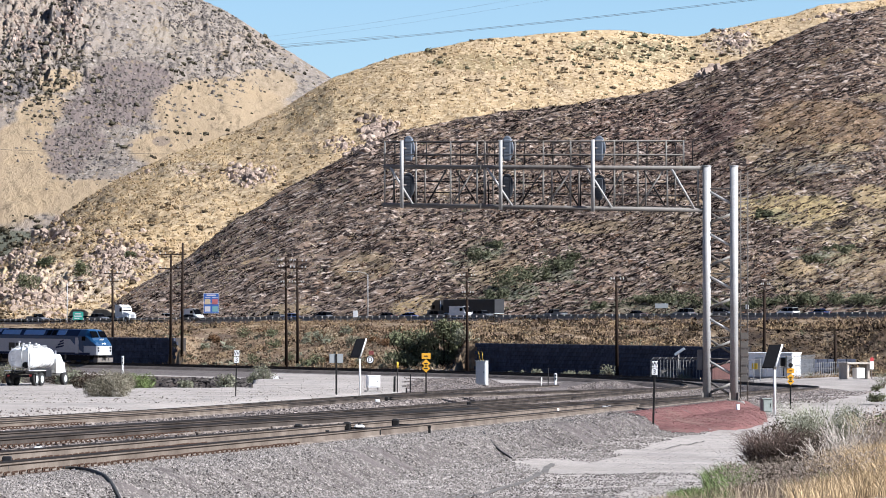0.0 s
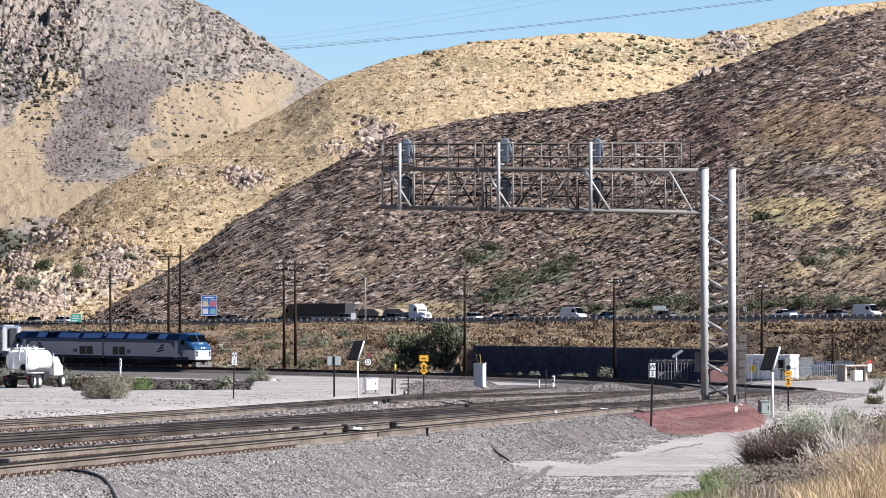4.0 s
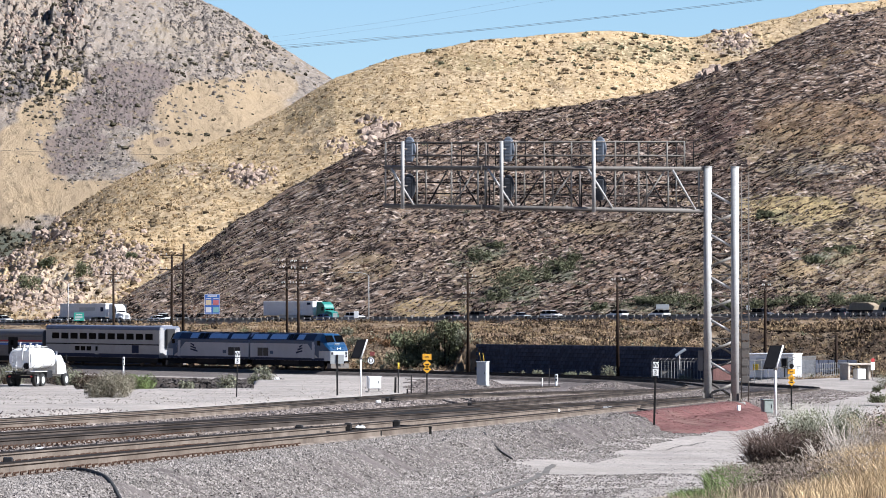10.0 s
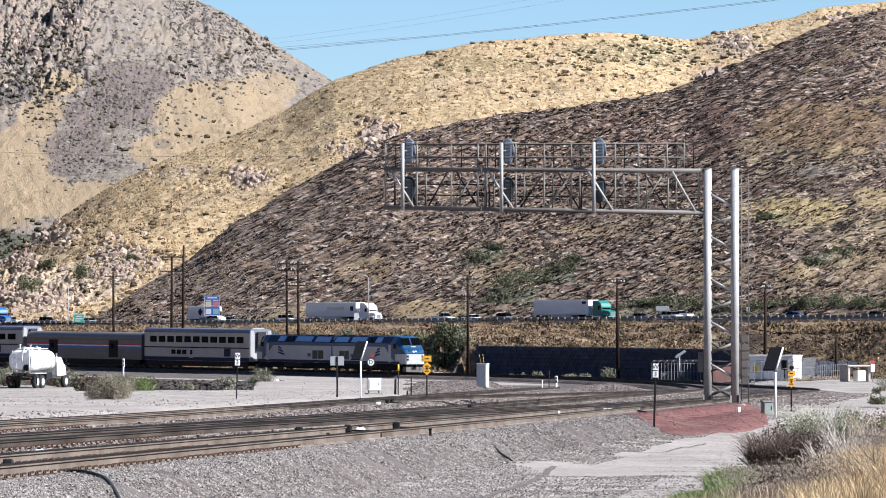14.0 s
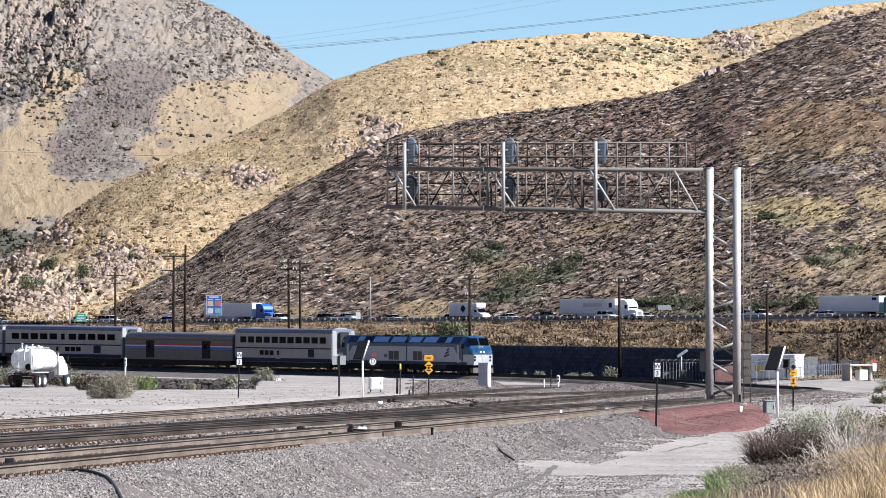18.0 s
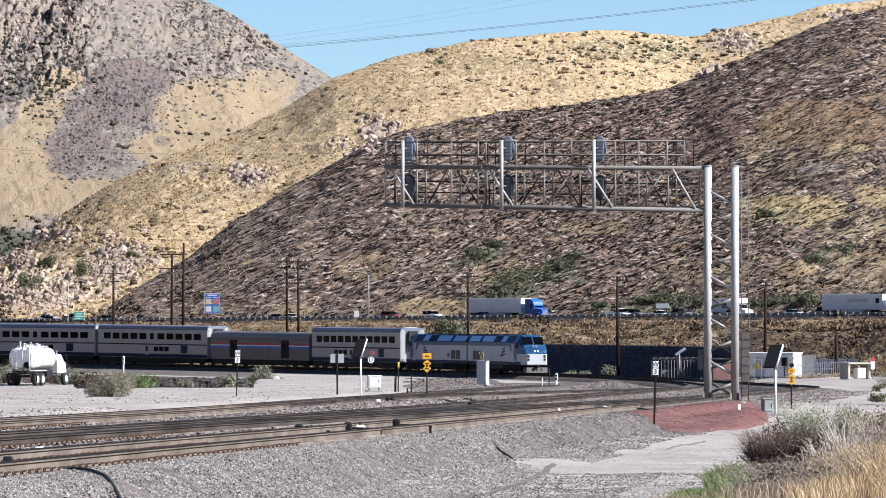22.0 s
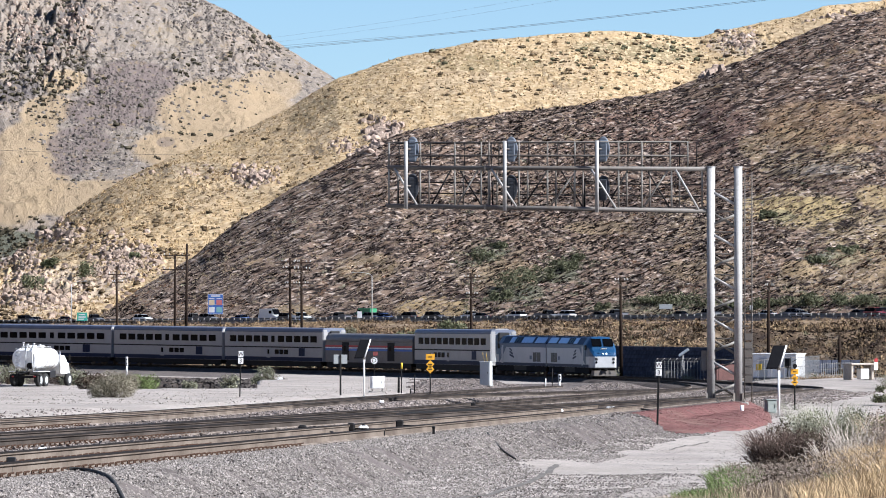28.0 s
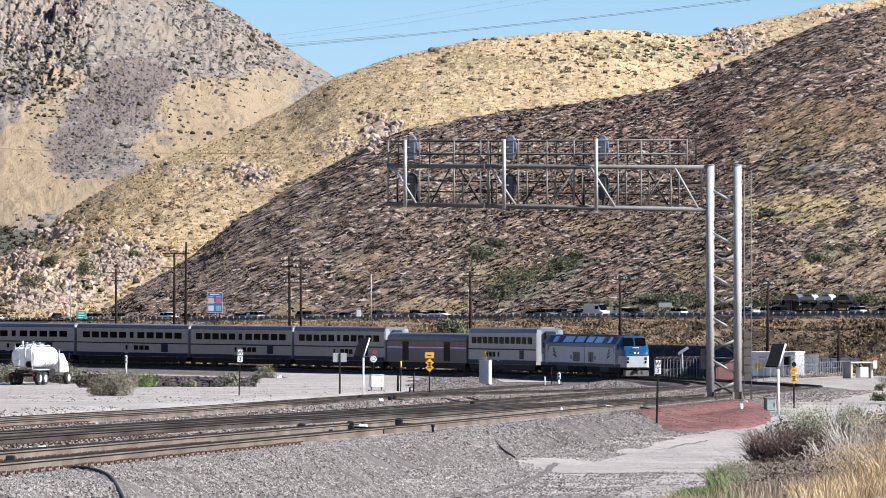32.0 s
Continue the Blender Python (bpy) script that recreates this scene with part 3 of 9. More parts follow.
def hill(name, ridge, near, distance, toe_e, mat, label, rough, bulge, seed, span, rows=150, cols=420, ribs=0.0, crags=()):
    """A hillside between a toe and a ridge. ridge: (bearing, elevation) in milliradians; near, distance: range in
    metres of toe and ridge at both ends of span."""
    r = np.array(ridge, float)
    a = np.linspace(span[0], span[1], cols)
    er = np.interp(a, r[:, 0], r[:, 1])
    k = np.exp(-np.linspace(-2, 2, 9) ** 2)
    er = np.convolve(np.pad(er, 4, mode="edge"), k / k.sum(), "valid")
    f = (a - span[0]) / (span[1] - span[0])
    dn, dr = near[0] + (near[1] - near[0]) * f, distance[0] + (distance[1] - distance[0]) * f
    v = np.concatenate([np.linspace(0, 1, rows), np.linspace(1.02, 1.6, 14)])[:, None]
    D = dn + (dr - dn) * v
    e = toe_e + (er - toe_e) * np.clip(v, 0, 1) ** bulge
    e = e - np.clip(v - 1, 0, 1) * np.maximum(er - toe_e, 4) * 1.2
    X, Y = D * a / 1000.0, D
    Z = EYE_Z + D * e / 1000.0
    body = np.clip(v * 6, 0, 1) * (0.25 + 0.75 * np.clip((1.02 - v) * 6, 0, 1)) * np.clip((er - toe_e) / 8, 0, 1)
    Z = Z + rough * body * (fbm(X / 60 + seed, Y / 90, 5, seed) + 0.35 * np.abs(fbm(X / 18, Y / 40 + seed, 4, seed + 9)))
    Z = Z + 0.25 * rough * body * np.abs(fbm((X + 0.5 * Z) / 9, Y / 50 + seed, 4, seed + 5))
    if ribs:
        c, s = X * 0.88 + Z * 0.48, Z * 0.88 - X * 0.48
        Z = Z + ribs * np.clip(body + 0.2, 0, 1) * (fbm(c / 7, s / 1.1 + 0.1 * Y, 3, seed + 21) + 0.5 * fbm(c / 3, s / 0.6, 2, seed + 31))
    bx, by = 784 + a * 11.5 + 0 * v, 560 - e * 11.5
    for cx, cy, rx, ry, amp, size in crags:
        # broken rock: blocks and clefts at two sizes
        w = np.clip(1.35 * np.exp(-((bx - cx) / rx) ** 2 - ((by - cy) / ry) ** 2) - 0.2 + 0.5 * fbm(X / (6 * size), Z / (6 * size), 3, seed + 41), 0, 1) * np.clip(v * 8, 0, 1) * np.clip((1.03 - v) * 8, 0, 1)
        u, t = X + 0.35 * Z, Z - 0.2 * X
        n = np.abs(fbm(u / size, t / size, 3, seed + 43)) + 0.5 * np.abs(fbm(u / size * 2.3, t / size * 1.6, 2, seed + 47))
        Z = Z + amp * w * (n - 0.35)
    Z = Z + 0.35 * fbm(X / 3.1, Y / 6.0, 3, seed + 3) * np.clip(body + 0.35, 0, 1)
    ob = raw_mesh(name, np.column_stack([X.ravel(), Y.ravel(), Z.ravel()]), grid_faces(len(v), cols), mat, True)
    tagged(ob, label, "hill", kind="structure")
    return ob, X, Y, Z, a, v[:, 0]


HILL_A = hill("hillside_burnt", [(-80, -6), (-58, -3), (-46, 5), (-40, 8.5), (-32, 14.5), (-23, 20.2), (-14.5, 24.8), (-7, 28.2), (1.4, 29.8), (10, 31.4), (19, 32.6),
                                 (27.5, 33.8), (34, 35.0), (38, 36.4), (42, 38.4), (47.5, 40.5), (56, 44), (62, 46.2), (70, 48), (90, 56)],
              (1395, 1225), (1480, 1800), -0.6, None, "steep brown hillside of burnt scrub and scree", 2.6, 0.92, 3, (-70, 88), 190, 700, 0.9)
HILL_B = hill("hillside_straw", [(-100, 0), (-75, 4), (-68, 8), (-63, 12), (-58, 16), (-51, 20.6), (-42, 25), (-33, 28), (-24.5, 32), (-17, 36.6), (-7.3, 39.9), (5.7, 42.7),
                                 (18.8, 43.9), (25.7, 44.2), (32, 43.4), (38, 42.9), (47.5, 45), (53.5, 46.2), (58, 47.8), (68, 48.9), (90, 50)],
              (1430, 1700), (2000, 2600), -1.0, None, "straw-coloured dry grass hillside with scattered shrubs", 3.5, 0.9, 11, (-95, 90), 260, 900, 0.0,
              ((70, 510, 130, 60, 2.6, 2.6), (215, 455, 75, 45, 2.6, 2.4), (110, 415, 60, 30, 2.2, 2.6), (672, 232, 34, 22, 3.5, 3.0), (442, 315, 42, 18, 2.6, 2.6), (600, 258, 26, 14, 2.6, 2.4),
               (1310, 76, 60, 26, 2.6, 3.0), (1500, 30, 60, 12, 2.6, 3.0), (350, 330, 60, 16, 1.8, 2.4), (780, 235, 24, 12, 2.2, 2.4)))
HILL_C = hill("mountain", [(-110, 72), (-80, 66), (-68, 64.5), (-59, 60), (-50, 55.6), (-42, 51.5), (-37.7, 49), (-33.4, 47.1), (-27.3, 43), (-22, 39.6), (-17, 36.5), (-10, 32), (0, 27), (20, 20)],
              (2300, 2300), (3300, 3000), 5, None, "grey rocky mountain side with straw-coloured bands", 4.0, 0.95, 23, (-105, 10), 240, 760, 0.0,
              ((20, 110, 130, 90, 6.5, 5.0), (120, 40, 60, 90, 6.5, 4.5), (60, 10, 120, 60, 5.5, 5.0), (300, 90, 130, 60, 2.2, 4.0), (200, 190, 100, 80, 1.6, 3.0), (440, 90, 100, 60, 2.6, 3.5), (330, 30, 100, 40, 2.6, 4.0)))


def sky_block():
    """Unseen brown hills, added beside and behind the camera to block low sky light."""
    a = np.radians(np.linspace(112, 428, 260))[None, :]         # angle from +X, leaving the view open
    r = np.concatenate([np.linspace(420, 1500, 40), np.linspace(1600, 2400, 6)])[:, None]
    x, y = r * np.cos(a), 350 + r * np.sin(a)
    side = sstep(112, 128, np.degrees(a)) * (1 - sstep(412, 428, np.degrees(a)))
    z = -3 + 330 * sstep(480, 1500, r) * side * (0.75 + 0.5 * fbm(a * 5, r / 500, 3, 51)) + 12 * fbm(x / 60, y / 60, 4, 52) * sstep(500, 700, r)
    m = hill_material("sky_block_slope", [((0.151, 0.117, 0.082), 0.01, 0.35, 0.65, 31), ((0.208, 0.158, 0.101), 0.02, 0.5, 0.62, 32), ((0.088, 0.072, 0.05), 0.08, 0.52, 0.62, 33)])
    ob = raw_mesh("hills_around", np.column_stack([x.ravel(), y.ravel(), z.ravel()]), grid_faces(len(r), a.shape[1]), m, True)
    tagged(ob, "unseen brown hills added to block low sky light", "hill", kind="structure")


sky_block()


# ---- cover of the hills: colour zones, scrub, grass, rocks ----
def on_hill(h, x, y):
    """Place on a hillside at a plan-sheet bearing and elevation."""
    ob, X, Y, Z, a, v = h
    j = int(np.clip(np.searchsorted(a, brg(x)), 0, len(a) - 1))
    n = len(v) - 14
    e = (Z[:n, j] - EYE_Z) / Y[:n, j] * 1000
    i = int(np.argmin(np.abs(e - elv(y))))
    return Vector((X[i, j], Y[i, j], Z[i, j]))


def zone(h, col, x, y, rx, ry, amt=0.9):
    """Colour zone on a hillside: centre and radii in plan-sheet units."""
    c = on_hill(h, x, y)
    k = c.y / 11500.0
    return (col, tuple(c), (rx * k, 400.0, ry * k), amt)


STRAW, PALE, OLIVE = (0.272, 0.205, 0.13), (0.321, 0.261, 0.202), (0.139, 0.129, 0.079)
# the near-black streak layer paints shadows thrown along the slope by scrub
HILL_A[0].data.materials.append(hill_material("burnt_slope", [
    ((0.15, 0.107, 0.081), 0.02, 0.35, 0.65, 1), ((0.19, 0.138, 0.104), 0.10, 0.46, 0.62, 2),
    ((0.022, 0.017, 0.016), 0.75, 0.47, 0.54, 3), ((0.24, 0.175, 0.105), 0.06, 0.61, 0.69, 4), ((0.36, 0.295, 0.25), 1.1, 0.565, 0.63, 16)],
    [zone(HILL_A, (0.315, 0.246, 0.132), 1400, 370, 120, 42), zone(HILL_A, (0.227, 0.176, 0.113), 1480, 500, 130, 50, 0.7), zone(HILL_A, (0.139, 0.091, 0.072), 1180, 230, 190, 60, 0.8),
     zone(HILL_A, (0.208, 0.164, 0.113), 860, 470, 90, 60, 0.6), zone(HILL_A, (0.208, 0.164, 0.113), 1160, 400, 110, 35, 0.6), zone(HILL_A, (0.227, 0.18, 0.113), 1440, 290, 110, 34, 0.7), zone(HILL_A, (0.239, 0.189, 0.11), 1530, 420, 90, 60, 0.7), zone(HILL_A, (0.29, 0.22, 0.12), 760, 543, 70, 22, 0.8), zone(HILL_A, (0.126, 0.089, 0.069), 1070, 310, 130, 90, 0.75)],
    [zone(HILL_A, c, x, y, rx, ry, k) for c, x, y, rx, ry, k in (
        ((0.315, 0.243, 0.126), 1410, 368, 95, 32, 0.8), ((0.29, 0.22, 0.12), 1548, 350, 45, 28, 0.7), ((0.214, 0.142, 0.079), 1450, 215, 130, 60, 0.5), ((0.265, 0.202, 0.12), 1050, 402, 65, 14, 0.5),
        ((0.252, 0.189, 0.113), 890, 482, 70, 30, 0.4), ((0.265, 0.195, 0.113), 1410, 475, 38, 22, 0.65), ((0.277, 0.202, 0.11), 755, 545, 75, 20, 0.55), ((0.076, 0.047, 0.041), 1270, 215, 45, 60, 0.45),
        ((0.227, 0.208, 0.192), 1450, 298, 75, 14, 0.3), ((0.126, 0.135, 0.095), 905, 515, 52, 18, 0.6), ((0.126, 0.135, 0.095), 975, 485, 45, 16, 0.6), ((0.126, 0.135, 0.095), 862, 442, 36, 14, 0.6),
        ((0.126, 0.135, 0.095), 1465, 456, 52, 13, 0.6), ((0.12, 0.12, 0.076), 1372, 380, 30, 15, 0.6), ((0.239, 0.18, 0.107), 1250, 480, 90, 26, 0.35), ((0.126, 0.12, 0.082), 1180, 545, 160, 14, 0.5),
        ((0.277, 0.208, 0.12), 510, 548, 50, 12, 0.6), ((0.227, 0.167, 0.101), 1530, 470, 70, 40, 0.45), ((0.29, 0.22, 0.126), 1325, 262, 30, 34, 0.3), ((0.252, 0.189, 0.107), 1390, 245, 70, 30, 0.3),
        ((0.284, 0.214, 0.12), 1490, 262, 55, 12, 0.6), ((0.277, 0.208, 0.12), 1550, 175, 40, 14, 0.5), ((0.265, 0.202, 0.117), 640, 470, 60, 30, 0.35), ((0.06, 0.045, 0.04), 1085, 370, 110, 60, 0.4), ((0.075, 0.05, 0.043), 1235, 300, 60, 70, 0.35))],
    lay=(-0.5, 5.0)))
HILL_B[0].data.materials.append(hill_material("straw_slope", [
    ((0.4, 0.292, 0.165), 0.01, 0.35, 0.65, 5), ((0.34, 0.255, 0.16), 0.05, 0.5, 0.65, 6),
    ((0.2, 0.14, 0.082), 0.35, 0.53, 0.63, 7), ((0.46, 0.36, 0.23), 0.6, 0.5, 0.62, 8)],
    [zone(HILL_B, OLIVE, 1130, 90, 150, 32, 0.6), zone(HILL_B, (0.17, 0.145, 0.076), 850, 110, 120, 26, 0.45), zone(HILL_B, PALE, 90, 510, 150, 60), zone(HILL_B, PALE, 200, 470, 70, 50),
     zone(HILL_B, PALE, 440, 312, 40, 24, 0.8), zone(HILL_B, PALE, 675, 232, 40, 26), zone(HILL_B, PALE, 1300, 78, 60, 30, 0.8), zone(HILL_B, PALE, 40, 440, 60, 40, 0.8),
     zone(HILL_B, (0.227, 0.189, 0.139), 330, 300, 90, 24, 0.6), zone(HILL_B, (0.17, 0.142, 0.082), 560, 200, 70, 40, 0.4)], lay=(1.45, 3.0), stretch=(1, 0.25, 1)))
# the second colour is for zones where crag shadow is painted on
SCREE, CRAG_SHADE = (0.135, 0.108, 0.1), (0.085, 0.076, 0.078)
HILL_C[0].data.materials.append(hill_material("rocky_slope", [
    ((0.205, 0.175, 0.148), 0.006, 0.35, 0.65, 9), ((0.235, 0.19, 0.15), 0.03, 0.5, 0.6, 10), ((0.21, 0.178, 0.15), 0.35, 0.48, 0.58, 12),
    ((0.065, 0.057, 0.055), 0.28, 0.545, 0.61, 11), ((0.27, 0.235, 0.205), 0.5, 0.56, 0.63, 17), ((0.18, 0.138, 0.09), 0.3, 0.56, 0.66, 18)],
    [zone(HILL_C, STRAW, 40, 250, 70, 60), zone(HILL_C, STRAW, 105, 145, 45, 30), zone(HILL_C, STRAW, 30, 330, 90, 90), zone(HILL_C, STRAW, 75, 195, 50, 40),
     zone(HILL_C, STRAW, 390, 190, 130, 75, 0.9), zone(HILL_C, STRAW, 470, 150, 60, 40, 0.7), zone(HILL_C, STRAW, 320, 260, 110, 50, 0.95), zone(HILL_C, STRAW, 180, 350, 180, 45),
     zone(HILL_C, (0.233, 0.195, 0.151), 300, 60, 60, 30, 0.5), zone(HILL_C, SCREE, 225, 145, 85, 55, 0.85), zone(HILL_C, SCREE, 190, 195, 90, 50, 0.85), zone(HILL_C, SCREE, 130, 252, 62, 42, 0.85),
     zone(HILL_C, SCREE, 115, 292, 42, 26, 0.8), zone(HILL_C, SCREE, 285, 250, 18, 12, 0.6), zone(HILL_C, CRAG_SHADE, 20, 160, 50, 30, 0.7), zone(HILL_C, CRAG_SHADE, 120, 30, 22, 60, 0.7),
     # dark olive patch low on the left: shade put into the colour
     zone(HILL_C, (0.082, 0.085, 0.063), 15, 430, 70, 28, 0.9), zone(HILL_C, CRAG_SHADE, 55, 80, 40, 40, 0.5)], under=5, stretch=(1, 0.2, 1), fine=0.5, depth=1.2, rough_edge=0.55))


def scatter(name, pts, size, mat, shape, label, category="scrub", seed=1, flat=0.75, big=False, lean=None, tet=False):
    """One joined mesh of many small plants or stones. pts (n,3), size (n,)."""
    rng = np.random.default_rng(seed)
    n = len(pts)
    if shape == "rock":
        if big:
            g = 1.618
            base = np.array([(-1, g, 0), (1, g, 0), (-1, -g, 0), (1, -g, 0), (0, -1, g), (0, 1, g), (0, -1, -g), (0, 1, -g), (g, 0, -1), (g, 0, 1), (-g, 0, -1), (-g, 0, 1)]) / 1.9
            tri = np.array([(0, 11, 5), (0, 5, 1), (0, 1, 7), (0, 7, 10), (0, 10, 11), (1, 5, 9), (5, 11, 4), (11, 10, 2), (10, 7, 6), (7, 1, 8), (3, 9, 4), (3, 4, 2), (3, 2, 6), (3, 6, 8), (3, 8, 9),
                            (4, 9, 5), (2, 4, 11), (6, 2, 10), (8, 6, 7), (9, 8, 1)])
        elif tet == "dome":
            base = np.array([(1, 0, -0.3), (0, 1, -0.3), (-1, 0, -0.3), (0, -1, -0.3), (0, 0, 0.75)])
            tri = np.array([(0, 1, 4), (1, 2, 4), (2, 3, 4), (3, 0, 4)])
        elif tet:
            base = np.array([(1, 1, 1), (1, -1, -1), (-1, 1, -1), (-1, -1, 1)]) * 0.75
            tri = np.array([(0, 1, 2), (0, 2, 3), (0, 3, 1), (1, 3, 2)])
        else:
            base = np.array([(1, 0, 0), (0, 1, 0), (-1, 0, 0), (0, -1, 0), (0, 0, 1), (0, 0, -1)], float)
            tri = np.array([(0, 1, 4), (1, 2, 4), (2, 3, 4), (3, 0, 4), (1, 0, 5), (2, 1, 5), (3, 2, 5), (0, 3, 5)])
        v = base[None] * (1 + 0.7 * (rng.random((n, len(base), 3)) - 0.5)) * (0.6 + 0.8 * rng.random((n, 1, 3)))
        qa = rng.normal(size=(n, 4)) * (np.array((1, 0.12, 0.12, 1)) if tet == "dome" else 1)
        qa /= np.linalg.norm(qa, axis=1)[:, None]
        w, x, y, z = qa.T
        R = np.stack([np.stack([1 - 2 * (y * y + z * z), 2 * (x * y - z * w), 2 * (x * z + y * w)], -1), np.stack([2 * (x * y + z * w), 1 - 2 * (x * x + z * z), 2 * (y * z - x * w)], -1),
                      np.stack([2 * (x * z - y * w), 2 * (y * z + x * w), 1 - 2 * (x * x + y * y)], -1)], 1)
        v = np.einsum("nij,nkj->nki", R, v) * np.array((1, 1, flat))
        v *= size[:, None, None]
    elif shape == "shrub":
        g = 1.618
        base = np.array([(-1, g, 0), (1, g, 0), (-1, -g, 0), (1, -g, 0), (0, -1, g), (0, 1, g), (0, -1, -g), (0, 1, -g), (g, 0, -1), (g, 0, 1), (-g, 0, -1), (-g, 0, 1)]) / 2.4
        core = np.array([(0, 11, 5), (0, 5, 1), (0, 1, 7), (0, 7, 10), (0, 10, 11), (1, 5, 9), (5, 11, 4), (11, 10, 2), (7, 1, 8), (3, 9, 4), (3, 4, 2), (4, 9, 5), (2, 4, 11), (9, 8, 1)])
        v = base[None] * (0.8 + 0.5 * rng.random((n, 12, 1)))
        d = rng.normal(size=(n, 12, 3))
        d /= np.linalg.norm(d, axis=2)[..., None]
        d[..., 2] = np.abs(d[..., 2])
        leaf = (d * (0.65 + 0.35 * rng.random((n, 12, 1))))[:, :, None] + rng.normal(size=(n, 12, 3, 3)) * 0.2
        v = np.concatenate([v, leaf.reshape(n, 36, 3)], 1) * np.array((1, 1, flat)) + np.array((0, 0, 0.4 * flat))
        v = v * size[:, None, None] * (1 + 0.5 * (rng.random((n, 1, 3)) - 0.5))
        tri = np.vstack([core, 12 + np.arange(36).reshape(12, 3)])
    else:
        k = 30 if shape == "brush" else 7
        d = rng.normal(size=(n, k, 3))
        d /= np.linalg.norm(d, axis=2)[..., None]
        d[..., 2] = np.abs(d[..., 2])
        ctr = d * (0.35 + 0.5 * rng.random((n, k, 1))) * np.array((1, 1, flat))
        if shape == "brush":
            v = ctr[:, :, None] * 1.15 + rng.normal(size=(n, k, 3, 3)) * np.array((0.12, 0.12, 0.14))
        elif shape == "clump":
            off = rng.normal(size=(n, k, 3, 3)) * 0.30
            v = (ctr[:, :, None] + off)
        else:
            foot = d * 0.28 * np.array((1, 1, 0))
            side = rng.normal(size=(n, k, 3)) * 0.12 * np.array((1, 1, 0.2))
            tip = foot * 3.0 + np.array((0, 0, 1)) * (0.6 + 0.7 * rng.random((n, k, 1)))
            v = np.stack([foot - side, foot + side, tip], 2)
        v = v.reshape(n, k * 3, 3) * size[:, None, None]
        tri = np.arange(k * 3).reshape(k, 3)
    if lean is not None:
        ax = np.array(lean[:3]) / np.linalg.norm(lean[:3])
        v = v + (v @ ax)[..., None] * ax * (lean[3] - 1)
    nv = v.shape[1]
    v = v + pts[:, None]
    f = tri[None] + (np.arange(n) * nv)[:, None, None]
    ob = raw_mesh(name, v.reshape(-1, 3), f.reshape(-1, 3), mat)
    if shape == "shrub":
        ob.data.polygons.foreach_set("use_smooth", np.full(len(ob.data.polygons), True))
    return tagged(ob, label, category, kind="stuff")


def strew(h, n, seed, keep=None, low=0.0, high=1.0):
    """Random places on a hillside; keep(x, y) gives a chance on the plan sheet."""
    rng = np.random.default_rng(seed)
    ob, X, Y, Z, a, v = h
    j = rng.random(n) * (len(a) - 2)
    i = (low + (high - low) * rng.random(n)) * (len(v) - 16)
    i0, j0 = i.astype(int), j.astype(int)
    fi, fj = i - i0, j - j0

    def at(q):
        return (q[i0, j0] * (1 - fi) + q[i0 + 1, j0] * fi) * (1 - fj) + (q[i0, j0 + 1] * (1 - fi) + q[i0 + 1, j0 + 1] * fi) * fj
    p = np.column_stack([at(X), at(Y), at(Z)])
    bx, by = 784 + p[:, 0] / p[:, 1] * 11500, 560 - (p[:, 2] - EYE_Z) / p[:, 1] * 11500
    m = (bx > -80) & (bx < 1650) & (by > -60)
    if keep is not None:
        m &= rng.random(n) < keep(bx, by)
    return p[m]


def blob(x, y, cx, cy, rx, ry):
    return np.exp(-((x - cx) / rx) ** 2 - ((y - cy) / ry) ** 2)


def sizes(n, lo, hi, seed):
    return lo + (hi - lo) * np.random.default_rng(seed).random(n) ** 2


M_SLOPEGREEN = material("slope_green", (0.15, 0.155, 0.095), 0.95, col2=(0.085, 0.09, 0.055), scale=0.2, fine=3, bump=0, island=0.5, spec=0.02)
M_GOLD = material("golden_grass", (0.52, 0.39, 0.225), 0.95, col2=(0.33, 0.235, 0.13), scale=0.08, fine=2, bump=0, island=0.5, spec=0.02)
# clumps stretched into strokes, shaped and coloured like shadows of the scrub
p = strew(HILL_A, 66000, 1, lambda x, y: 0.25 + 0.7 * vnoise(x / 40, y / 22, 4) - 0.38 * sstep(1250, 1340, x) - 0.38 * (1 - sstep(450, 800, x)) + 0.45 * sstep(750, 950, x))
scatter("dead_scrub", p, sizes(len(p), 0.12, 0.42, 1), M_SCRUB, "clump", "near-black dead scrub and its shadow strokes", seed=1, flat=0.9, lean=(1, 0.1, 0.55, 4.2))
M_GREYTWIG = material("grey_dead_twigs", (0.36, 0.29, 0.245), 0.95, col2=(0.22, 0.17, 0.142), scale=0.15, fine=2, bump=0, island=0.5, spec=0.02)
p = strew(HILL_A, 44000, 71, lambda x, y: (0.3 + 0.8 * vnoise(x / 50, y / 26, 5)) * (1 - 0.4 * sstep(700, 950, x)))
scatter("dead_brush", p, sizes(len(p), 0.11, 0.34, 71), M_GREYTWIG, "clump", "pale grey-brown dead brush covering the slope", seed=71, flat=0.8, lean=(1, 0.1, 0.55, 4.0))
p = strew(HILL_A, 2600, 72, lambda x, y: 0.12 + 0.6 * sstep(0.55, 0.8, vnoise(x / 60, y / 40, 6)))
scatter("dead_bushes", p, sizes(len(p), 0.5, 1.5, 72), M_SCRUB, "brush", "dark burnt bushes dotted over the slope", "shrubs", 72, 0.7)
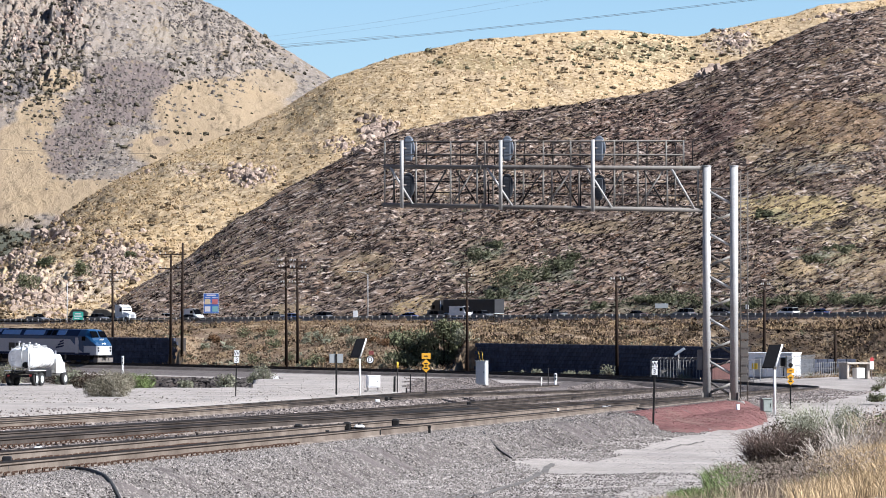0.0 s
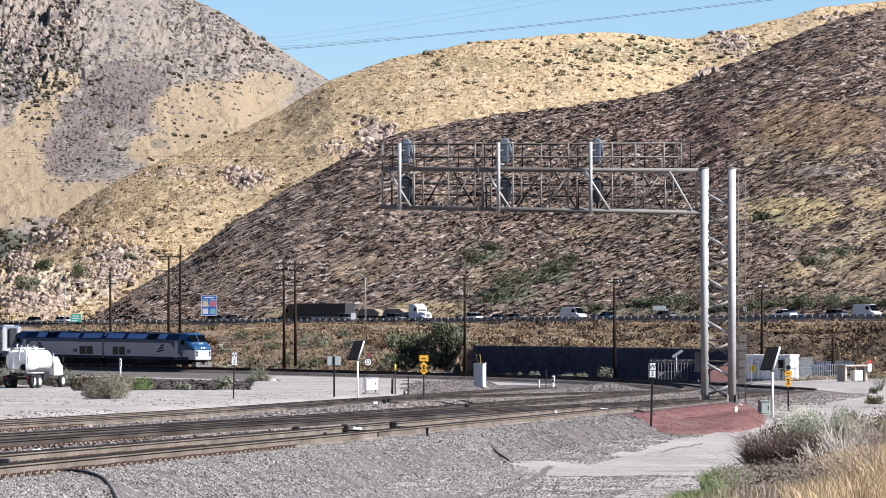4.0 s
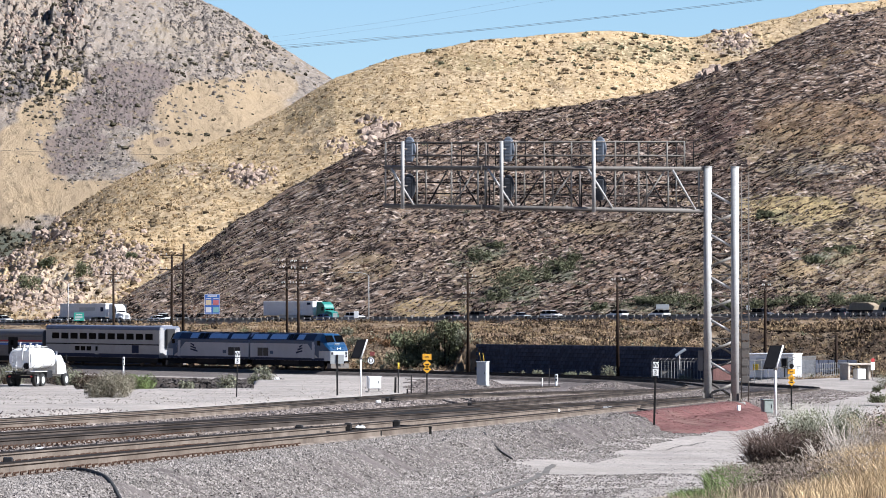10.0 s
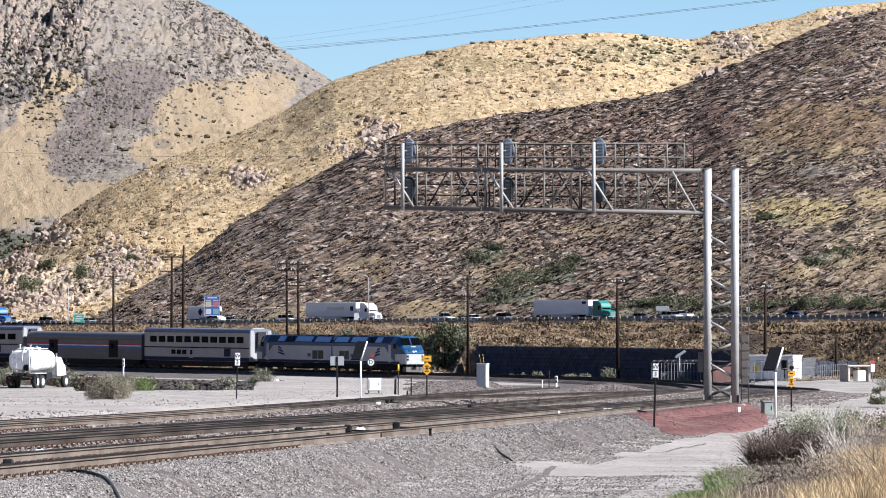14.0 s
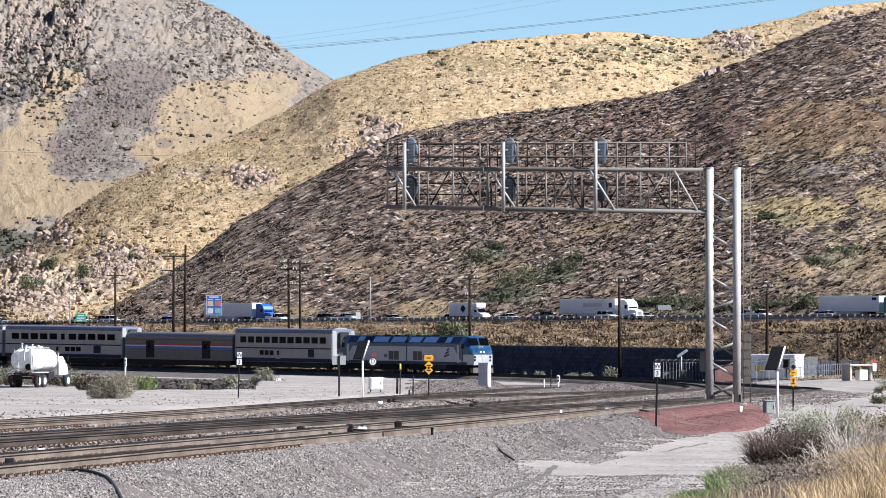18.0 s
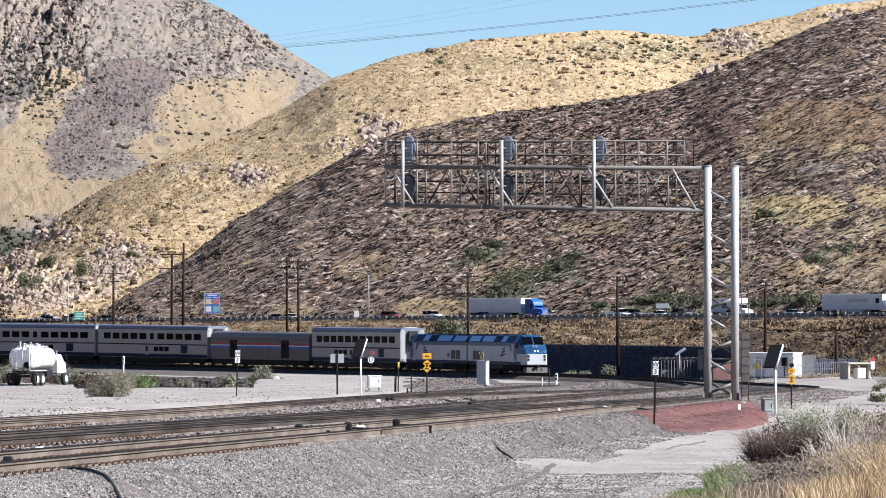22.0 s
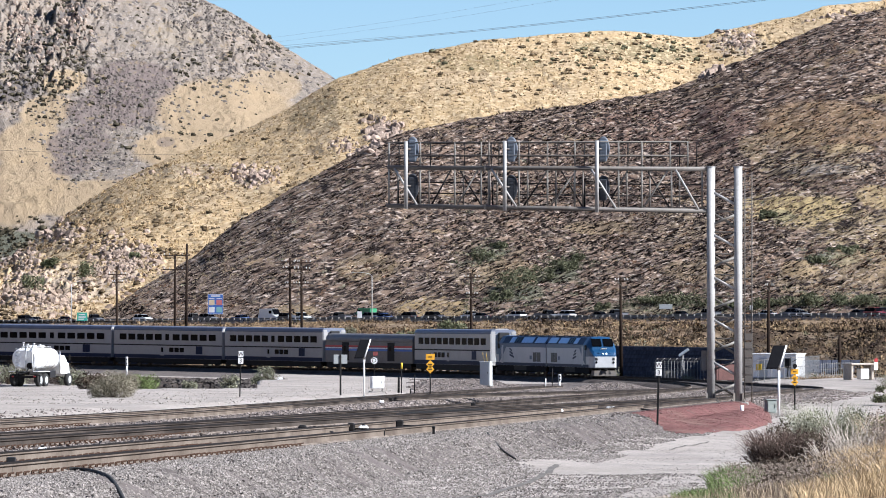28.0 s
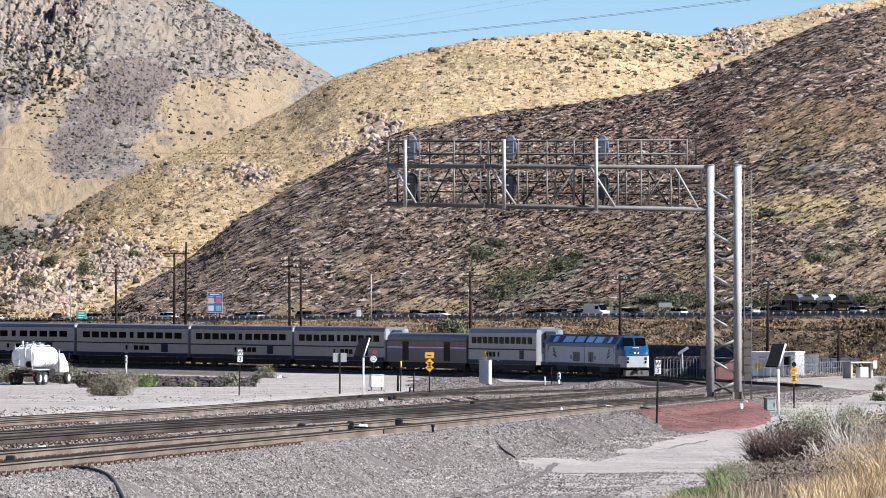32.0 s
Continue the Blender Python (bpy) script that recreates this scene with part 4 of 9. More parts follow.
p = strew(HILL_A, 22000, 2, lambda x, y: 0.36 + 1.5 * blob(x, y, 1398, 500, 24, 18) + 1.2 * blob(x, y, 880, 478, 30, 14) + 1.0 * blob(x, y, 1180, 505, 60, 12) + 0.9 * blob(x, y, 1400, 370, 130, 45) + 0.5 * blob(x, y, 1480, 470, 170, 110) + 0.4 * blob(x, y, 1400, 270, 120, 40) + 0.5 * blob(x, y, 860, 450, 100, 70) + 0.3 * sstep(0.6, 0.8, vnoise(x / 90, y / 40, 8)))
scatter("dry_grass", p, sizes(len(p), 0.2, 0.62, 2), M_STRAW, "tuft", "dry straw grass tufts on the slope", "grass", 2)
M_SCREE = material("scree", (0.315, 0.28, 0.252), 0.95, col2=(0.227, 0.195, 0.173), scale=0.3, fine=3, bump=0.3, island=0.3, spec=0.02)
p = strew(HILL_A, 21000, 73, lambda x, y: 0.85 * sstep(1230, 1330, x) * sstep(0.3, 0.65, vnoise(x / 36, y / 22, 44)) + 0.35 * sstep(700, 950, x) * sstep(0.45, 0.7, vnoise(x / 70, y / 34, 46)) + 0.4 * sstep(0.6, 0.8, vnoise(x / 60, y / 30, 45)))
scatter("rust_scrub", p, sizes(len(p), 0.18, 0.55, 73), material("rust_scrub_twigs", (0.19, 0.115, 0.075), 0.95, col2=(0.11, 0.066, 0.045), scale=0.1, fine=2, bump=0, island=0.5, spec=0.02), "clump", "rust-brown scrub over the slope", "scrub", 73, 0.8, lean=(1, 0.1, 0.5, 2.4))
p = strew(HILL_A, 18000, 74, lambda x, y: np.clip(0.9 * blob(x, y, 870, 528, 50, 16) + 0.95 * blob(x, y, 905, 507, 42, 17) + 0.9 * blob(x, y, 950, 487, 36, 15) + 0.7 * blob(x, y, 1000, 462, 34, 12) + 0.6 * blob(x, y, 850, 455, 34, 16) + 0.9 * blob(x, y, 1470, 458, 46, 9) + 0.9 * blob(x, y, 1195, 534, 80, 14) + 0.85 * blob(x, y, 1480, 532, 120, 15) + 0.5 * blob(x, y, 1080, 548, 120, 7) + 0.5 * blob(x, y, 1330, 545, 60, 8) + 0.8 * blob(x, y, 985, 480, 55, 18) + 0.5 * blob(x, y, 1470, 452, 50, 10), 0, 1))
scatter("roadside_shrubs", p, sizes(len(p), 0.45, 1.25, 74), M_SLOPEGREEN, "brush", "grey-green shrubs along the foot of the slope", "shrubs", 74, 0.9)
p = strew(HILL_A, 26000, 3, lambda x, y: 0.12 + 0.75 * sstep(0.4, 0.7, vnoise(x / 120, y / 50, 12)))
scatter("scree_stones", p, sizes(len(p), 0.1, 0.26, 3), M_SCREE, "rock", "pale grey scree stones", "stones", 3, tet=True, lean=(1, 0.1, 0.4, 1.8))
p = strew(HILL_A, 9000, 4, lambda x, y: np.clip(0.9 * blob(x, y, 910, 505, 60, 25) + 0.8 * blob(x, y, 1000, 465, 45, 22) + 0.7 * blob(x, y, 850, 455, 45, 25) + 0.8 * blob(x, y, 1465, 455, 60, 16)
                                               + 0.9 * blob(x, y, 1140, 545, 110, 10) + 0.8 * blob(x, y, 1480, 545, 100, 14) + 0.5 * blob(x, y, 1370, 385, 50, 14) + 0.006, 0, 1))
scatter("sage_scrub", p, sizes(len(p), 0.5, 1.2, 4), M_SAGE, "brush", "grey-green sage scrub patches", seed=4)
M_BROWNSHRUB = material("brown_shrub", (0.19, 0.14, 0.085), 0.95, col2=(0.105, 0.077, 0.048), scale=0.1, fine=3, bump=0, island=0.5, spec=0.02)
p = strew(HILL_B, 62000, 5, lambda x, y: 0.7 - 0.6 * blob(x, y, 90, 490, 160, 70))
scatter("dry_grass", p, sizes(len(p), 0.3, 0.9, 5), M_GOLD, "tuft", "golden dry grass on the hill", "grass", 5)
p = strew(HILL_B, 9000, 6, lambda x, y: 0.12 + 0.5 * sstep(0.5, 0.8, vnoise(x / 70, y / 40, 14)) + 0.6 * blob(x, y, 1100, 90, 200, 40) + 0.3 * blob(x, y, 150, 450, 150, 60))
scatter("hill_shrubs", p, sizes(len(p), 0.4, 1.45, 6), M_BROWNSHRUB, "shrub", "small brown shrubs dotted over the hill", "shrubs", 6, 0.6)
p = strew(HILL_B, 16000, 27, lambda x, y: 0.35 + 0.5 * sstep(0.45, 0.7, vnoise(x / 60, y / 30, 34)))
scatter("hill_brush", p, sizes(len(p), 0.3, 1.0, 27), material("ochre_brush", (0.23, 0.15, 0.08), 0.95, col2=(0.14, 0.09, 0.05), scale=0.1, fine=2, bump=0, island=0.5, spec=0.02), "clump", "ochre-brown brush over the dry hill", "scrub", 27, 0.8)
M_SAGESHRUB = material("olive_shrub", (0.19, 0.18, 0.11), 0.95, col2=(0.12, 0.115, 0.07), scale=0.1, fine=3, bump=0, island=0.4, spec=0.02)
p = strew(HILL_B, 6000, 26, lambda x, y: 0.9 * blob(x, y, 1120, 85, 160, 34) + 0.3 * blob(x, y, 830, 110, 60, 16) + 0.25 * blob(x, y, 1000, 100, 200, 40))
scatter("hill_sage", p, sizes(len(p), 0.5, 1.6, 26), M_SAGESHRUB, "shrub", "olive-green scrub along the hill crest", "shrubs", 26)
p = strew(HILL_B, 30000, 7, lambda x, y: np.clip(blob(x, y, 60, 520, 110, 40) + 0.9 * blob(x, y, 200, 470, 60, 40) + 0.8 * blob(x, y, 90, 420, 60, 30) + 0.7 * blob(x, y, 440, 312, 35, 18) + 1.0 * blob(x, y, 676, 230, 28, 18)
                                                + 0.6 * blob(x, y, 605, 258, 22, 12) + 0.5 * blob(x, y, 1300, 75, 40, 20) + 0.6 * blob(x, y, 1490, 30, 60, 10) + 0.3 * blob(x, y, 330, 300, 70, 14), 0, 1) * sstep(0.48, 0.62, vnoise(x / 26, y / 20, 31)))
scatter("rock_outcrops", p, sizes(len(p), 0.3, 1.35, 7), M_ROCK, "rock", "pale broken rock outcrops on the hill", "rocks", 7, 1.0, True)
p = strew(HILL_C, 26000, 8, lambda x, y: 0.006 + 0.2 * sstep(0.55, 0.75, vnoise(x / 50, y / 35, 18)) * (1 - sstep(60, 170, y)) + 0.03 * blob(x, y, 340, 210, 120, 70) + 1.0 * blob(x, y, 30, 130, 70, 55) + 0.8 * blob(x, y, 110, 60, 25, 80) + 0.08 * blob(x, y, 190, 210, 80, 90) + 0.4 * blob(x, y, 330, 130, 40, 20) + 0.8 * blob(x, y, 15, 430, 60, 28) + 0.15 * blob(x, y, 470, 90, 70, 50))
scatter("hill_shrubs", p, sizes(len(p), 0.5, 1.7, 8), M_DARKSHRUB, "shrub", "dark shrubs on the rocky mountain", "shrubs", 8, 0.9)
p = strew(HILL_C, 60000, 9, lambda x, y: np.clip(1.25 - y / 150, 0, 1) * sstep(0.4, 0.7, vnoise(x / 45, y / 45, 19)) + 0.8 * blob(x, y, 205, 165, 90, 65) + 0.8 * blob(x, y, 130, 262, 52, 45))
scatter("mountain_rocks", p, sizes(len(p), 0.25, 1.0, 9), material("grey_rock", (0.2, 0.173, 0.15), 0.95, col2=(0.12, 0.103, 0.092), scale=0.2, fine=1.5, bump=0.6, depth=0.4, island=0.35, spec=0.02), "rock", "grey broken rock on the mountain", "rocks", 9, 1.1, True)


M_OUTCROP = material("outcrop_rock", (0.4, 0.315, 0.255), 0.95, col2=(0.24, 0.18, 0.148), scale=0.3, fine=2.0, bump=0.9, depth=0.3, island=0.45, spec=0.02)
for k, (h, x, y, w, t, n, s) in enumerate(((HILL_B, 672, 232, 28, 17, 150, 1.5), (HILL_B, 442, 312, 34, 14, 130, 1.1), (HILL_B, 606, 258, 18, 11, 70, 1.1), (HILL_B, 205, 460, 52, 32, 420, 0.95), (HILL_B, 30, 480, 40, 50, 320, 0.95),
                                           (HILL_B, 100, 415, 30, 20, 60, 1.6), (HILL_B, 1490, 32, 40, 8, 80, 1.5), (HILL_B, 1300, 72, 30, 16, 110, 1.2), (HILL_A, 1255, 122, 20, 8, 30, 1.2), (HILL_A, 640, 262, 22, 8, 30, 1.2), (HILL_C, 120, 40, 22, 50, 260, 1.2), (HILL_C, 40, 60, 50, 60, 300, 1.2))):
    g = np.random.default_rng(300 + k)
    q = np.array([on_hill(h, x + w * g.normal() * 0.6, y + t * g.normal() * 0.6) for _ in range(n)])
    scatter("rock_outcrop", q, s * (0.35 + 0.9 * g.random(n) ** 2), M_OUTCROP, "rock", "broken grey-pink rock outcrop on the hill", "rocks", 300 + k, 1.1, True)


def bank_points(n, seed, nmin=15, nmax=600):
    """Places on the bank between the cutting and the freeway."""
    rng = np.random.default_rng(seed)
    a = rng.random(n) * 0.15 - 0.073
    y = 640 + 700 * rng.random(n) ** 1.9
    x = a * y
    d = path_dist(LINE_B[:560], x, y)
    q = (FW_A.x - x) * FW_BACK.x + (FW_A.y - y) * FW_BACK.y
    m = (d > nmin) & (d < nmax) & (q > 6)
    return np.column_stack([x, y, ground_z(x, y)])[m]


M_BANKSCRUB = material("bank_brush", (0.23, 0.162, 0.105), 0.95, col2=(0.133, 0.0921, 0.0638), scale=0.15, fine=2, bump=0, island=0.5, spec=0.02)
p = bank_points(9000, 21)
scatter("bank_grass", p, sizes(len(p), 0.1, 0.35, 21), M_STRAW, "tuft", "dry grass on the bank below the freeway", "grass", 21)
p = bank_points(16000, 22)
scatter("bank_scrub", p, sizes(len(p), 0.14, 0.42, 22), M_BANKSCRUB, "clump", "brown scrub on the bank", "scrub", 22, 0.6)
p = bank_points(420, 23)
scatter("bank_sage", p, sizes(len(p), 0.3, 1.1, 23), M_SLOPEGREEN, "brush", "grey-green scrub on the bank", "scrub", 23)
# near-black stretched scrub puts the lower bank's shade into the colour
g = np.random.default_rng(24)
x = 26 + 42 * g.random(6000)
y = 655 + 110 * g.random(6000)
m = (path_dist(LINE_B[:560], x, y) > 25)
p = np.column_stack([x, y, ground_z(x, y)])[m]
scatter("bank_scrub", p, sizes(len(p), 0.1, 0.3, 24), M_SCRUB, "clump", "near-black scrub standing in for lower bank shade", "scrub", 24, 0.6, lean=(1, 0.2, -0.4, 2.6))
M_GOLDBRUSH = material("golden_brush", (0.32, 0.235, 0.142), 0.95, col2=(0.21, 0.15, 0.088), scale=0.2, fine=3, bump=0, island=0.25, spec=0.02)
M_DARKBRUSH = material("dark_bank_brush", (0.075, 0.056, 0.038), 0.95, col2=(0.04, 0.03, 0.022), scale=0.2, fine=3, bump=0, island=0.5, spec=0.02)
for k, (mat, n, lo, hi, lab) in enumerate(((M_GOLDBRUSH, 5500, 0.3, 1.05, "golden dry brush on the railway bank"), (M_DARKBRUSH, 3600, 0.3, 1.5, "dark brown brush on the railway bank"), (M_BANKSCRUB, 4200, 0.3, 1.0, "orange-brown brush on the railway bank"))):
    g = np.random.default_rng(170 + k)
    a = -0.062 + 0.132 * g.random(n * 2)
    y = np.where(a < -0.003, 735, 665) + 560 * g.random(n * 2) ** 2.0
    x = a * y
    d = path_dist(LINE_B[:560], x, y)
    m = (d > np.where((x > -36) & (x < 2), 9.5, 16.2)) & (fbm(x / 5, y / 10, 3, 90 + k) > -0.05) & ((FW_A.x - x) * FW_BACK.x + (FW_A.y - y) * FW_BACK.y > 9) & ~((x > 26) & (d < 27))
    # dark brush gathers on the right, where it also fills in shaded hollows
    if mat is M_DARKBRUSH:
        m &= (a > -0.003) | (g.random(n * 2) < 0.3)
    p = np.column_stack([x, y, ground_z(x, y)])[m][:n]
    scatter("bank_brush", p, sizes(len(p), lo, hi, 170 + k), mat, "brush", lab, "scrub", 170 + k, 0.8)
for k, (mat, n) in enumerate(((M_GOLDBRUSH, 260), (M_BANKSCRUB, 240), (M_DARKBRUSH, 220), (M_SAGE, 60))):
    # brush that leans over the top of the wall
    g = np.random.default_rng(190 + k)
    w = beside(far, -15.6)[(g.random(n) * (len(far) - 1)).astype(int)] + g.normal(size=(n, 2)) * 0.5
    w = w[(w[:, 0] > 3) & (w[:, 0] < 30)]
    scatter("wall_brush", np.column_stack([w, rail_z(w[:, 1]) + 2.95]), sizes(len(w), 0.3, 1.1, 190 + k), mat, "brush", "dry brush hanging over the top of the wall", "scrub", 190 + k, 0.8)
for k, (mat, n, lo, hi, name, lab) in enumerate(((M_SAGE, 160, 0.3, 0.9, "bank_sage", "grey-green scrub on the railway bank"), (M_BANKSCRUB, 2200, 0.15, 0.55, "bank_brush", "orange-brown brush on the railway bank"),
                                                (M_STRAW, 2000, 0.1, 0.3, "bank_grass", "dry grass on the railway bank"), (M_DARKSHRUB, 220, 0.3, 0.8, "bank_shrubs", "dark shrubs on the railway bank"))):
    g = np.random.default_rng(70 + k)
    x = -37 + 42 * g.random(n * 3)
    y = 735 + 110 * g.random(n * 3)
    d = path_dist(LINE_B[:560], x, y)
    m = (d > 9.5) & (d < 42)
    p = np.column_stack([x, y, ground_z(x, y)])[m][:n]
    scatter(name, p, sizes(len(p), lo, hi, 70 + k), mat, "tuft" if k == 2 else "clump", lab, "scrub", 70 + k)
g = np.random.default_rng(76)
t = g.random(1500)
w = WALL_LINE[(g.random(1500) * (len(WALL_LINE) - 1)).astype(int)]
p = np.column_stack([w[:, 0] - 0.5 - 3.0 * g.random(1500), w[:, 1] - 2.0 * g.random(1500)])
p = p[p[:, 0] > -20]
scatter("wall_foot_grass", np.column_stack([p, ground_z(p[:, 0], p[:, 1])]), sizes(len(p), 0.12, 0.4, 76), M_STRAW, "tuft", "dry grass at the foot of the wall", "grass", 76)

# ---- tracks ----
RAIL_PROF = [(-0.009, -0.138), (0.009, -0.138), (0.009, -0.052), (0.035, -0.039), (0.035, -0.004), (-0.035, -0.004), (-0.035, -0.039), (-0.009, -0.052)]
FOOT_PROF = [(-0.07, -0.168), (0.07, -0.168), (0.07, -0.156), (0.012, -0.136), (-0.012, -0.136), (-0.07, -0.156)]
# foot paler than the web: the light on it is put into the colour
M_RAILFOOT = material("lit_rail_foot", (0.25, 0.212, 0.183), 0.9, 0.0, col2=(0.11, 0.088, 0.072), scale=0.9, fine=18, bump=0.3, depth=0.006, stain=(0.06, 0.045, 0.036), stain_scale=1.1, spec=0.02)


def ballast_bed(path, seed, half=1.75, toe=3.1):
    """Ballast shoulder cross-section carried along a line, with uneven crest."""
    n = len(path)
    off = np.array([-toe, -toe + 0.5, -half - 0.3, -half, -0.9, -0.4, 0.4, 0.9, half, half + 0.3, toe - 0.5, toe])
    dz = np.array([-0.85, -0.6, -0.27, -0.19, -0.175, -0.16, -0.16, -0.175, -0.19, -0.27, -0.6, -0.85])
    t = np.gradient(path[:, :2], axis=0)
    t /= np.linalg.norm(t, axis=1)[:, None]
    x = path[:, 0][:, None] + t[:, 1][:, None] * off
    y = path[:, 1][:, None] - t[:, 0][:, None] * off
    z = path[:, 2][:, None] + dz + 0.05 * fbm(x * 1.3 + seed, y * 1.1, 3, seed) * (np.abs(off) > 1.2)
    return np.column_stack([x.ravel(), y.ravel(), z.ravel()]), grid_faces(n, len(off))


def tie_shape():
    s = Shape()
    for sx in (-1, 1):
        s.loft([[(x, -0.13, -0.42), (x, 0.13, -0.42), (x, 0.11, -h), (x, -0.11, -h)] for x, h in ((sx * 1.28, 0.23), (sx * 0.95, 0.19), (sx * 0.45, 0.19), (0, 0.26))])
    return s.mesh("tie")


def clip_shape():
    s = Shape()
    s.box((0, 0, 0.012), (0.085, 0.13, 0.03), 0.008)
    s.line([(-0.03, -0.06, 0.02), (-0.035, -0.05, 0.055), (0.02, 0.0, 0.065), (-0.035, 0.05, 0.055), (-0.03, 0.06, 0.02)], 0.012, 5)
    return s.mesh("rail_clip")


TIE_MESH, CLIP_MESH = tie_shape(), clip_shape()
TIE_MESH.materials.append(M_TIE)
CLIP_MESH.materials.append(M_CLIP)


def railway(name, path, label, seed, near_y, steel):
    root = thing(name, label, "railway track", Matrix.Identity(4), "railway tracks", "structure")
    v, f = ballast_bed(path, seed)
    bed = raw_mesh("ballast_bed", v, f, M_OILBALLAST if steel is M_OILYRAIL else M_BALLAST, True)
    bed.parent = root
    for side in (-0.755, 0.755):
        whole = np.column_stack([beside(path, side), path[:, 2]])[::2]
        cut = int(np.argmin(np.abs(whole[:, 1] - 215)))
        # farther rails darker: switch grease, plus shade of the bend put into colour
        for rp, mat, lab in ((whole[:cut + 1], M_OILYRAIL, "greasy rail darkened for shade on the bend"), (whole[cut:], steel, "weathered steel rail")):
            r = part("rail", Shape().sweep(RAIL_PROF, rp), mat, root, lab)
            part("rail_foot", Shape().sweep(FOOT_PROF, rp), M_RAILFOOT, r, "pale rail foot")
            part("rail_head", Shape().sweep([(-0.039, -0.018), (0.039, -0.018), (0.039, -0.002), (0.03, 0.003), (-0.03, 0.003), (-0.039, -0.002)], rp), M_RAILTOP, r, "dark rail head")
    # ties and clips
    s = np.concatenate([[0], np.cumsum(np.linalg.norm(np.diff(path[:, :2], axis=0), axis=1))])
    u = np.arange(0.3, s[-1], 0.61)
    px, py, pz = (np.interp(u, s, path[:, k]) for k in range(3))
    ang = np.unwrap(np.arctan2(np.gradient(py), np.gradient(px)))
    tv, tf = [], []
    base = np.array([(x, y, -h) for x, h in ((-1.28, 0.23), (-0.6, 0.19), (0, 0.26), (0.6, 0.19), (1.28, 0.23)) for y in (-0.11, 0.11)] + [(x, -0.13, -0.42) for x in (-1.28, 1.28)])
    tri = [(2 * k, 2 * k + 2, 2 * k + 3, 2 * k + 1) for k in range(4)] + [(10, 11, 8, 0)]
    for k in range(len(u)):
        m = Matrix.Translation((px[k], py[k], pz[k] + 0.005 * math.sin(k * 7.3))) @ Matrix.Rotation(ang[k] - math.pi / 2 + 0.01 * math.sin(k * 3.1), 4, "Z")
        if near_y[0] < py[k] < near_y[1]:
            part("tie", TIE_MESH, M_TIE, root, at=m)
            if py[k] < near_y[0] + 80:
                for cx in (-0.86, -0.65, 0.65, 0.86) if py[k] < near_y[0] + 40 else (0.86,):
                    part("rail_clip", CLIP_MESH, M_CLIP, root, at=m @ pose(cx, 0, -0.178, 0, 0, 0 if cx in (-0.65, 0.86) else 180))
        elif 40 < py[k] < 900:
            r = np.array(m.to_3x3())
            tv.append(base @ r.T + np.array(m.translation))
            tf.append(np.array(tri) + (len(tv) - 1) * len(base))
    ties = raw_mesh("distant_ties", np.vstack(tv), np.vstack(tf), M_TIE)
    ties.parent = root
    tagged(ties, "row of weathered concrete ties", kind="stuff")
    return root


railway("track_near", LINE_A, "railway track on concrete ties in grey ballast", 1, (66, 128), M_RAIL)
railway("track_middle", LINE_B, "railway track curving round a bend in ballast", 2, (92, 130), M_OILYRAIL)
railway("track_far", LINE_C, "railway track beside the dirt pad in ballast", 3, (125, 150), M_RAIL)


def crossover(name, from_line, to_line, y0, y1, label):
    """Turnout rails that lead from one track over to the next."""
    ys = np.arange(y0, y1, 2.0)

    def at(line):
        q = line[line[:, 1] < 560][::-1]
        return np.interp(ys, q[:, 1], q[:, 0])
    k = sstep(0, 1, (ys - y0) / (y1 - y0))
    xy = np.column_stack([at(from_line) * (1 - k) + at(to_line) * k, ys])
    root = thing(name, label, "railway track", Matrix.Identity(4), "railway tracks", "structure")
    for side in (-0.755, 0.755):
        rp = np.column_stack([beside(xy, side), rail_z(ys) - 0.004])
        r = part("rail", Shape().sweep(RAIL_PROF, rp), M_OILYRAIL, root, "greasy dark switch rail")
        part("rail_foot", Shape().sweep(FOOT_PROF, rp), M_RAILFOOT, r, "pale rail foot")
        part("rail_head", Shape().sweep([(-0.039, -0.018), (0.039, -0.018), (0.039, -0.002), (0.03, 0.002), (-0.03, 0.002), (-0.039, -0.002)], rp), M_RAILTOP, r)
        g = np.column_stack([beside(xy, side * 0.82), rail_z(ys) - 0.03])
        part("guard_rail", Shape().sweep([(-0.03, -0.15), (0.03, -0.15), (0.03, 0.0), (-0.03, 0.0)], g[len(g) // 3:len(g) // 2]), M_DARK, root)


crossover("crossover_near", LINE_B, LINE_A, 112, 285, "greasy crossover rails between the near tracks")
crossover("crossover_far", LINE_C, LINE_B, 250, 470, "greasy crossover rails between the far tracks")

# ---- signal gantry ----
G_Y = 274.0


GX0 = 11.70


# sunlit front members: the light is put into a paler steel colour
M_BOOMLIT = material("lit_galvanised", (0.224, 0.214, 0.196), 0.65, 0.15, var=0.2, scale=1.2, fine=18, bump=0.1, depth=0.005, stain=(0.136, 0.116, 0.0932), stain_scale=0.9, stain_amt=0.5)
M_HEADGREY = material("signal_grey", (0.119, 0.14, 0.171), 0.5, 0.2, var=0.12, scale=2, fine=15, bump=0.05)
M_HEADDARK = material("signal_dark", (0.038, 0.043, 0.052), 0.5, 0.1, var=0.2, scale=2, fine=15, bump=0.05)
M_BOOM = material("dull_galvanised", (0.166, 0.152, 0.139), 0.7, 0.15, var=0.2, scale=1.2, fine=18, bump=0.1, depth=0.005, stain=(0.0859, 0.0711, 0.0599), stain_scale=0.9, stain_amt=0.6)


